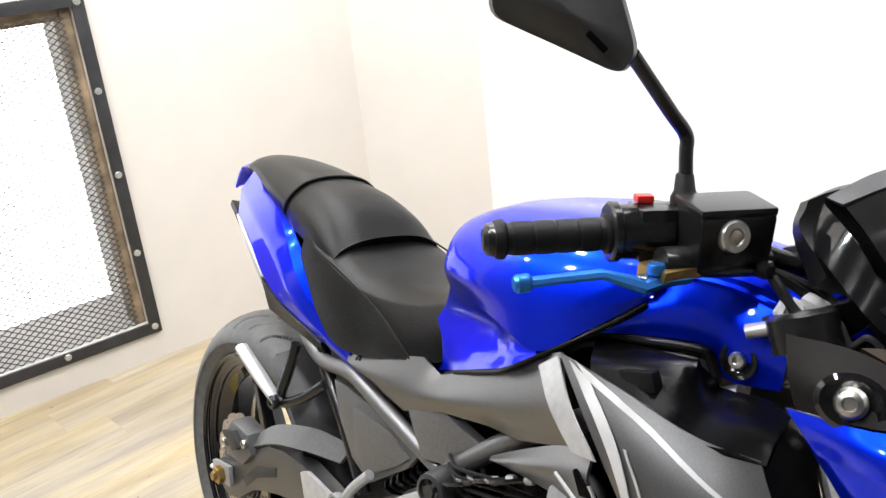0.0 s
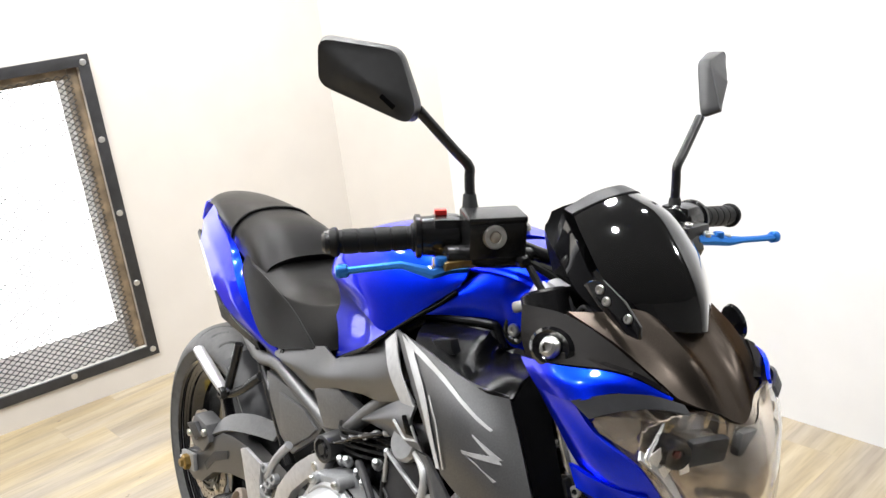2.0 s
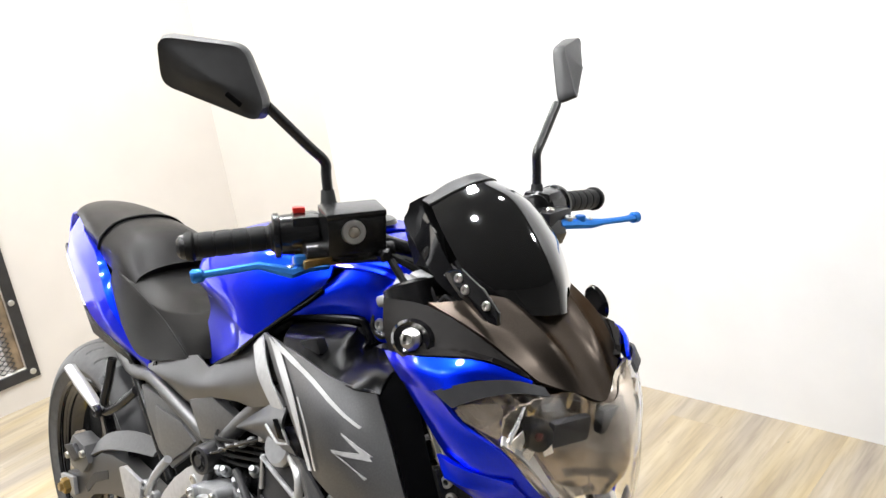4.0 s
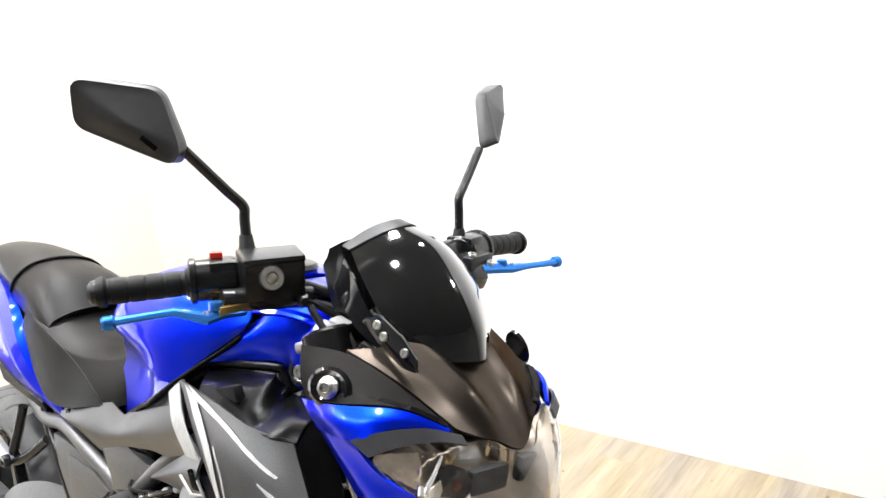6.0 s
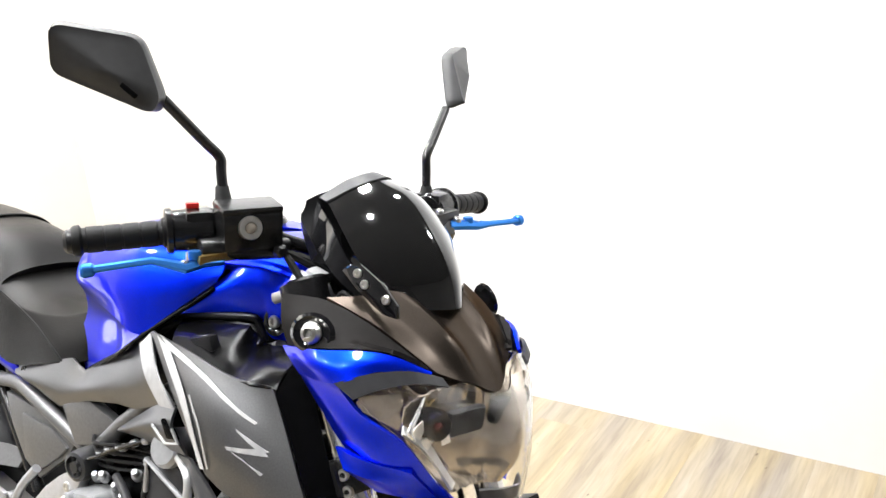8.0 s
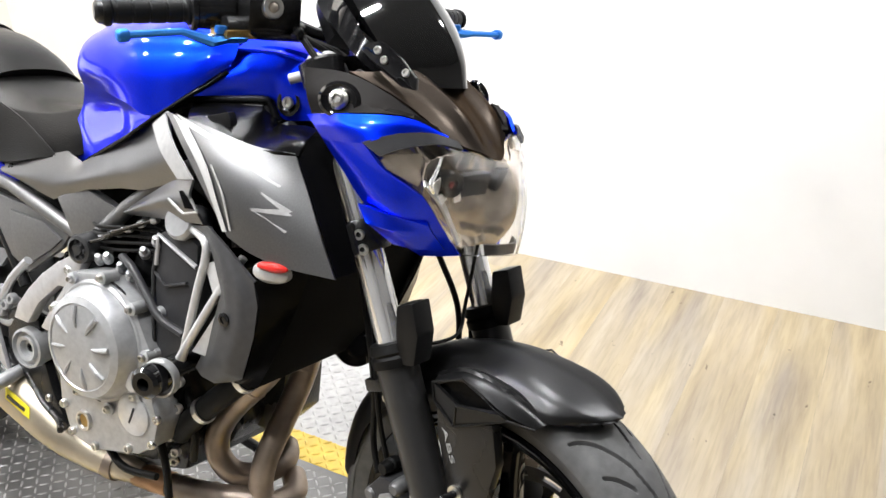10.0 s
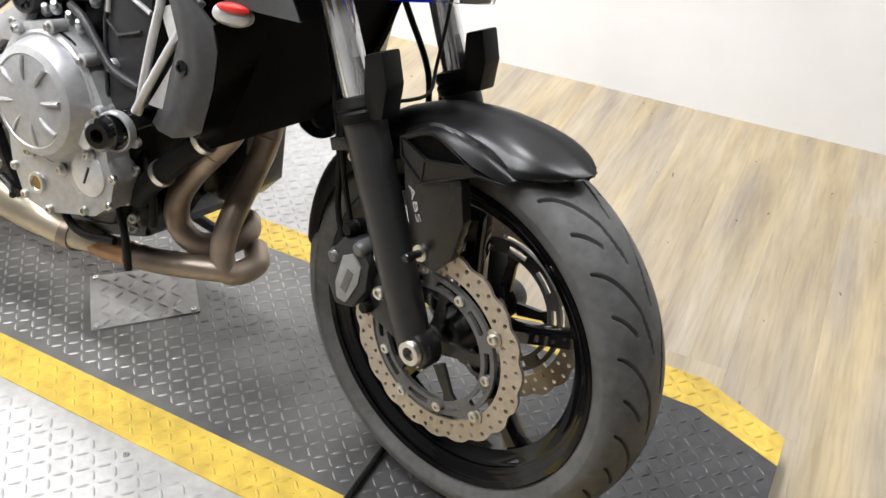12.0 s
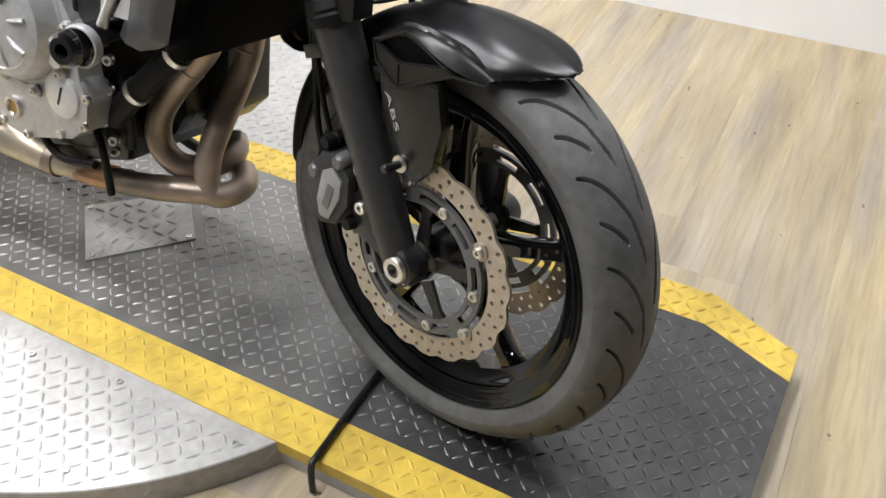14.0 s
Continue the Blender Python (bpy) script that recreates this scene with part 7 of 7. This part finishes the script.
head = part("cylinder_head", plate(bmesh.new(), [(0.860, 0.700), (0.955, 0.640), (1.010, 0.700), (0.960, 0.770), (0.890, 0.770)], -0.125, 0.125, 0.012), "satin_black", engine, "black cylinder head")
# black side box with raised edges in front of the cylinders
bx = part("side_box", plate(bmesh.new(), [(0.881, 0.480), (0.872, 0.621), (0.888, 0.684), (0.930, 0.700), (0.966, 0.682), (0.968, 0.560), (0.960, 0.495), (0.920, 0.470)], -0.172, -0.120, 0.006), "grey_plastic", bike, "dark grey plastic box beside the cylinders")
part("edge", tube(bmesh.new(), [(0.892, -0.173, 0.680), (0.878, -0.174, 0.622), (0.884, -0.174, 0.490)], 0.003, 8, 2), "grey_plastic", bx)
part("edge", tube(bmesh.new(), [(0.879, -0.173, 0.622), (0.905, -0.175, 0.606), (0.950, -0.175, 0.622)], 0.0025, 8, 1), "grey_plastic", bx)
for x, z in ((0.895, 0.560), (0.886, 0.492)):
    part("boss", lathe(bmesh.new(), [(0.005, 0), (0.011, 0), (0.011, 0.008), (0.008, 0.010), (0.005, 0.010), (0.005, 0.004), (0, 0.004)], aim((x, -0.172, z), (0, -1, 0)), 18), "cast", bx, "silver mounting boss")
part("edge", tube(bmesh.new(), [(0.885, -0.1745, 0.634), (0.889, -0.1745, 0.681), (0.925, -0.1745, 0.667), (0.968, -0.1745, 0.651)], 0.0036, 8, 1), "forged", bx, "bright upper edge")
part("horn_cover", lathe(bmesh.new(), [(0, 0.026), (0.022, 0.026), (0.027, 0.020), (0.028, -0.02), (0, -0.02)], aim((0.930, -0.156, 0.706), (0.1, -1, 0.3)), 26), "cast", engine, "silver round cover behind the duct")

# crash bars and engine slider
part("down_tube", tube(bmesh.new(), [(0.940, -0.165, 0.705), (0.995, -0.188, 0.702), (1.004, -0.192, 0.680), (0.996, -0.196, 0.636), (0.984, -0.200, 0.570), (0.968, -0.198, 0.503)], 0.0062, 12, 4), "silver_paint", bike, "silver frame down tube")
part("down_tube", tube(bmesh.new(), [(1.060, -0.176, 0.690), (1.043, -0.190, 0.655), (1.003, -0.200, 0.580), (0.963, -0.202, 0.508)], 0.0062, 12, 4), "silver_paint", bike, "silver slanted engine bar")
part("strut_web", panel([[(1.048, -0.194, 0.690), (1.062, -0.198, 0.66)], [(1.000, -0.190, 0.668), (1.030, -0.198, 0.625)]], 0.004, 3, 3, False, False), "silver_paint", bike)
part("strut_web", panel([[(1.030, -0.196, 0.600), (1.046, -0.196, 0.575)], [(0.990, -0.198, 0.535), (1.020, -0.196, 0.535)]], 0.004, 3, 3, False, False), "silver_paint", bike)
part("slider_arm", tube(bmesh.new(), [(0.968, -0.170, 0.510), (0.958, -0.215, 0.502), (0.952, -0.236, 0.498)], 0.018, 16, 3), "gloss_black", bike, "black engine slider arm")
sl = part("engine_slider", lathe(bmesh.new(), [(0.010, 0.020), (0.018, 0.020), (0.0235, 0.015), (0.0245, -0.016), (0.020, -0.020), (0.0, -0.020)], aim((0.955, -0.240, 0.492), (0.25, -1, 0)), 30), "gloss_black", bike, "black crash slider with a silver ring")
part("ring", lathe(bmesh.new(), [(0.0250, -0.004), (0.0290, -0.004), (0.0295, 0.005), (0.0275, 0.009), (0.0250, 0.009), (0.0250, -0.004)], aim((0.960, -0.226, 0.493), (0.25, -1, 0)), 30), "cast", sl, "silver slider ring")
part("bore", lathe(bmesh.new(), [(0.010, 0.019), (0.010, 0.004), (0, 0.004)], aim((0.955, -0.240, 0.492), (0.25, -1, 0)), 20), "satin_black", sl)

# radiator with covers
rad = part("radiator", plate(bmesh.new(), [(1.110, 0.722), (1.150, 0.705), (1.062, 0.480), (1.034, 0.492)], -0.150, 0.165, 0.006), "radiator", bike, "black radiator with louvred side covers")
for side in (-1, 1):
    def sd(rows):
        return [[(x, -y * side, z) for x, y, z in row] for row in rows]
    rows = [[(0.958, -0.176, 0.712), (1.006, -0.192, 0.724), (1.060, -0.200, 0.700), (1.105, -0.203, 0.672)],
            [(1.020, -0.196, 0.690), (1.050, -0.204, 0.680), (1.085, -0.207, 0.660), (1.112, -0.200, 0.640)],
            [(1.042, -0.198, 0.640), (1.060, -0.205, 0.625), (1.086, -0.207, 0.605), (1.106, -0.198, 0.590)],
            [(1.020, -0.196, 0.560), (1.036, -0.203, 0.545), (1.062, -0.205, 0.532), (1.086, -0.195, 0.522)],
            [(0.990, -0.190, 0.508), (1.008, -0.196, 0.502), (1.036, -0.197, 0.500), (1.062, -0.188, 0.508)]]
    rcov = part("radiator_cover", panel(sd(rows), 0.005, 4, 4, False, False), "mid_grey", rad, "grey plastic radiator side cover")
    bolt((1.058, 0.206 * side, 0.606), (0, side, 0), 0.010, rcov, "gloss_black", 0.003)
    rows = [[(1.106, -0.203, 0.672), (1.113, -0.198, 0.640), (1.106, -0.196, 0.590), (1.086, -0.193, 0.522), (1.062, -0.186, 0.506)], [(1.160, -0.150, 0.705), (1.150, -0.150, 0.670), (1.134, -0.150, 0.620), (1.100, -0.150, 0.540), (1.075, -0.150, 0.490)]]
    part("front_cheek", panel(sd(rows), 0.004, 3, 4, True, True, lambda p: Vector((-1, 0, 0))), "deep_black", rad, "black radiator edge")
    s = part("side_signal", lathe(bmesh.new(), [(0, 0.014), (0.010, 0.013), (0.016, 0.008), (0.018, 0.0), (0, 0)], aim((1.128, 0.192 * side, 0.690), (0.35, side, 0.1)) @ Matrix.Diagonal((1.55, 0.85, 1, 1)), 26), "silver_paint", bike, "flush side signal with a red lens")
    part("red_lens", lathe(bmesh.new(), [(0, 0.016), (0.007, 0.015), (0.011, 0.011), (0.0115, 0.007), (0, 0.007)], aim((1.133, 0.194 * side, 0.698), (0.35, side, 0.35)) @ Matrix.Diagonal((1.9, 0.6, 1, 1)), 22), "red", s, "red signal lens")
part("hose", tube(bmesh.new(), [(1.035, -0.112, 0.490), (0.990, -0.124, 0.446), (0.935, -0.132, 0.388), (0.898, -0.132, 0.345)], 0.019, 16, 5), "soft_rubber", bike, "thick black radiator hose")
for p in ((1.018, -0.117, 0.474), (0.948, -0.130, 0.402)):
    part("hose_clamp", lathe(bmesh.new(), [(0.0195, -0.005), (0.0215, -0.005), (0.0215, 0.005), (0.0195, 0.005), (0.0195, -0.005)], aim(p, (0.75, 0.05, 0.65)), 22), "steel", bike)
part("breather", tube(bmesh.new(), [(0.790, -0.160, 0.620), (0.830, -0.172, 0.612), (0.870, -0.180, 0.585), (0.905, -0.184, 0.558), (0.955, -0.182, 0.545)], 0.0065, 10, 5), "grey_plastic", bike, "grey rubber breather hose")
for k in range(4):
    part("wire", tube(bmesh.new(), [(0.690, -0.135, 0.610 + 0.012 * k), (0.740, -0.150 - 0.004 * k, 0.618 + 0.013 * k), (0.800, -0.150, 0.630 + 0.012 * k), (0.850, -0.140, 0.640 + 0.010 * k)], 0.0030, 8, 4), "soft_rubber", bike, "black wiring lead")
for x, y, z in ((0.755, -0.160, 0.610), (0.785, -0.158, 0.602), (0.815, -0.165, 0.598), (0.728, -0.155, 0.600), (0.840, -0.160, 0.640), (0.855, -0.150, 0.660)):
    part("union", lathe(bmesh.new(), [(0, 0.010), (0.004, 0.010), (0.0055, 0.007), (0.0055, 0), (0.008, -0.002), (0.008, -0.012), (0, -0.012)], aim((x, y, z), (0.4, -0.6, 0.7)), 12), "cast", engine, "silver union")
for k, (x, z) in enumerate(((0.742, 0.640), (0.770, 0.655), (0.800, 0.668), (0.722, 0.628))):
    part("wire", tube(bmesh.new(), [(x - 0.040, -0.140, z - 0.010), (x, -0.158 - 0.003 * k, z), (x + 0.050, -0.150, z + 0.022)], 0.0042 - 0.0005 * k, 8, 4), "gloss_black", bike, "glossy black hose")
    part("hose_end", lathe(bmesh.new(), [(0, 0.006), (0.0045, 0.006), (0.006, 0.003), (0.006, -0.006), (0, -0.006)], aim((x + 0.052, -0.150, z + 0.023), (0.9, 0, 0.4)), 12), "cast", engine, "silver hose end")
part("starter_motor", lathe(bmesh.new(), [(0, 0.05), (0.022, 0.05), (0.026, 0.045), (0.026, -0.045), (0, -0.05)], aim((0.700, -0.08, 0.610), (0, 1, 0)), 20), "satin_black", engine)
part("air_box", box(bmesh.new(), (0.800, 0, 0.815), (0.34, 0.17, 0.16), 0.03), "plastic", bike)
part("under_block", box(bmesh.new(), (0.56, 0, 0.64), (0.22, 0.17, 0.13), 0.02), "plastic", bike)
part("battery_case", box(bmesh.new(), (0.36, 0, 0.64), (0.20, 0.15, 0.09), 0.02), "plastic", bike)

part("grey_stub", tube(bmesh.new(), [(1.120, -0.112, 0.742), (1.150, -0.116, 0.760), (1.174, -0.118, 0.774)], 0.012, 16, 2), "caliper_grey", bike, "grey cylinder behind the shroud")
part("stub_ring", tube(bmesh.new(), [(1.140, -0.115, 0.754), (1.146, -0.1155, 0.758)], 0.0145, 16, 1), "satin_black", bike)

# ---- exhaust ----
part("header_pipe", tube(bmesh.new(), [(1.000, -0.045, 0.600), (1.030, -0.052, 0.530), (1.020, -0.060, 0.476), (0.988, -0.064, 0.432), (0.950, -0.066, 0.385), (0.922, -0.068, 0.335), (0.922, -0.068, 0.292), (0.945, -0.056, 0.262), (0.968, -0.032, 0.255), (0.985, 0.000, 0.260), (0.985, 0.032, 0.268), (0.960, 0.060, 0.270)], 0.0205, 20, 6), "pipe", bike, "heat-tinted steel header pipe")
part("header_pipe", tube(bmesh.new(), [(0.985, 0.060, 0.620), (1.006, 0.050, 0.530), (1.013, 0.040, 0.475), (1.009, 0.030, 0.427), (1.003, 0.010, 0.379), (1.002, -0.020, 0.334), (1.000, -0.040, 0.292), (1.002, -0.048, 0.252), (1.013, -0.046, 0.228), (1.030, -0.028, 0.228), (1.034, 0.002, 0.236), (1.005, 0.030, 0.242)], 0.0205, 20, 6), "pipe", bike, "heat-tinted steel header pipe")
for at, way in (((1.0105, 0.034, 0.446), (0.1, 0.2, 0.97)), ((0.990, -0.064, 0.434), (0.6, 0.03, 0.8)), ((0.860, -0.084, 0.208), (1, 0, 0.1)), ((0.930, -0.080, 0.222), (1, 0, 0.3))):
    part("weld", lathe(bmesh.new(), [(0.0203, -0.003), (0.0218, -0.001), (0.0218, 0.001), (0.0203, 0.003)], aim(at, way), 24), "pipe", bike)
part("cross_pipe", tube(bmesh.new(), [(1.012, -0.046, 0.230), (0.980, -0.066, 0.230), (0.930, -0.082, 0.222), (0.850, -0.086, 0.206), (0.760, -0.100, 0.204)], 0.021, 18, 5), "pipe", bike, "heat-tinted steel collector pipe")
part("collector", tube(bmesh.new(), [(0.780, -0.095, 0.208), (0.730, -0.106, 0.208), (0.690, -0.114, 0.214), (0.600, -0.126, 0.234), (0.520, -0.134, 0.268), (0.440, -0.130, 0.285)], [0.022, 0.026, 0.031, 0.040, 0.045, 0.046], 20, 5), "collector", bike, "golden brown exhaust collector")
part("tinted_sleeve", tube(bmesh.new(), [(0.835, -0.088, 0.2055), (0.800, -0.0935, 0.204), (0.765, -0.0990, 0.204)], 0.0222, 20, 2), "pipe_orange", bike, "orange heat-tinted pipe section")
part("clamp_ring", lathe(bmesh.new(), [(0.027, -0.012), (0.0305, -0.012), (0.0315, 0.0), (0.0305, 0.012), (0.027, 0.012), (0.027, -0.012)], aim((0.715, -0.108, 0.209), (1, 0.15, -0.05)), 24), "pipe", bike, "exhaust clamp")
mf = part("muffler", tube(bmesh.new(), [(0.50, -0.130, 0.275), (0.42, -0.128, 0.300), (0.33, -0.128, 0.290), (0.25, -0.130, 0.270), (0.20, -0.134, 0.258)], [0.040, 0.055, 0.058, 0.052, 0.040], 24, 4), "satin_black", bike, "stubby black muffler")
part("end_ring", lathe(bmesh.new(), [(0.036, -0.010), (0.044, -0.010), (0.049, 0.0), (0.047, 0.010), (0.040, 0.012), (0.036, 0.002), (0.0, -0.004)], aim((0.350, -0.162, 0.335), (-0.25, -0.9, 0.35)), 30), "pipe", mf, "brown steel ring at the muffler end")
part("outlet", lathe(bmesh.new(), [(0.022, -0.02), (0.022, 0.018), (0.030, 0.020), (0.034, 0.016), (0.036, -0.02), (0.022, -0.02)], aim((0.198, -0.134, 0.258), (-1, -0.1, -0.1)), 24), "steel", mf, "steel muffler outlet")
sticker = part("sticker", panel([[(0.560, -0.170, 0.282), (0.500, -0.176, 0.304)], [(0.565, -0.174, 0.262), (0.505, -0.180, 0.284)]], 0.0015, 2, 3, False, False), "yellow_sticker", bike, "yellow sticker on the exhaust")
part("sticker_text", box(bmesh.new(), (0.532, -0.1775, 0.2835), (0.045, 0.002, 0.006), 0, (0, 20, 8)), "gloss_black", sticker)
hn = part("horn", lathe(bmesh.new(), [(0, 0.018), (0.018, 0.018), (0.022, 0.012), (0.038, 0.010), (0.040, 0.0), (0.036, -0.012), (0, -0.015)], aim((1.062, 0.10, 0.485), (0.8, -0.55, 0.1)), 28), "gloss_black", bike, "round black horn")
part("horn_bracket", tube(bmesh.new(), [(1.05, 0.08, 0.49), (1.04, 0.02, 0.51), (1.03, -0.02, 0.53)], 0.006, 8, 3), "satin_black", hn)
part("side_stand", tube(bmesh.new(), [(0.62, 0.12, 0.26), (0.66, 0.20, 0.15), (0.72, 0.285, 0.067)], [0.013, 0.012, 0.011], 12, 3), "satin_black", bike, "black side stand")
part("side_stand_foot", box(bmesh.new(), (0.725, 0.290, 0.068), (0.07, 0.04, 0.008), 0.003, (-12.5, 0, 0)), "satin_black", bike)
for p in (((0.86, -0.15, 0.365), (0.90, -0.16, 0.30), (0.90, -0.15, 0.225)), ((0.72, -0.15, 0.300), (0.80, -0.165, 0.262), (0.88, -0.16, 0.270)), ((0.90, -0.12, 0.42), (0.93, -0.13, 0.36), (0.92, -0.12, 0.30))):
    part("drain_hose", tube(bmesh.new(), p, 0.0065, 10, 5), "soft_rubber", bike, "black drain hose")
for x, y, z in ((0.905, -0.142, 0.395), (0.888, -0.140, 0.340), (0.880, -0.120, 0.300), (0.868, -0.110, 0.275), (0.905, -0.140, 0.440)):
    bolt((x, y, z), (0.4, -0.9, 0.1), 0.0085, engine, "steel", 0.010)
part("front_block", plate(bmesh.new(), [(0.880, 0.470), (0.972, 0.470), (0.972, 0.335), (0.940, 0.300), (0.880, 0.300)], 0.030, 0.130, 0.012), "satin_black", engine, "black front of the crankcase")
part("front_case", plate(bmesh.new(), [(0.860, 0.430), (0.925, 0.420), (0.930, 0.330), (0.900, 0.280), (0.860, 0.300)], -0.020, 0.120, 0.012), "satin_black", engine)
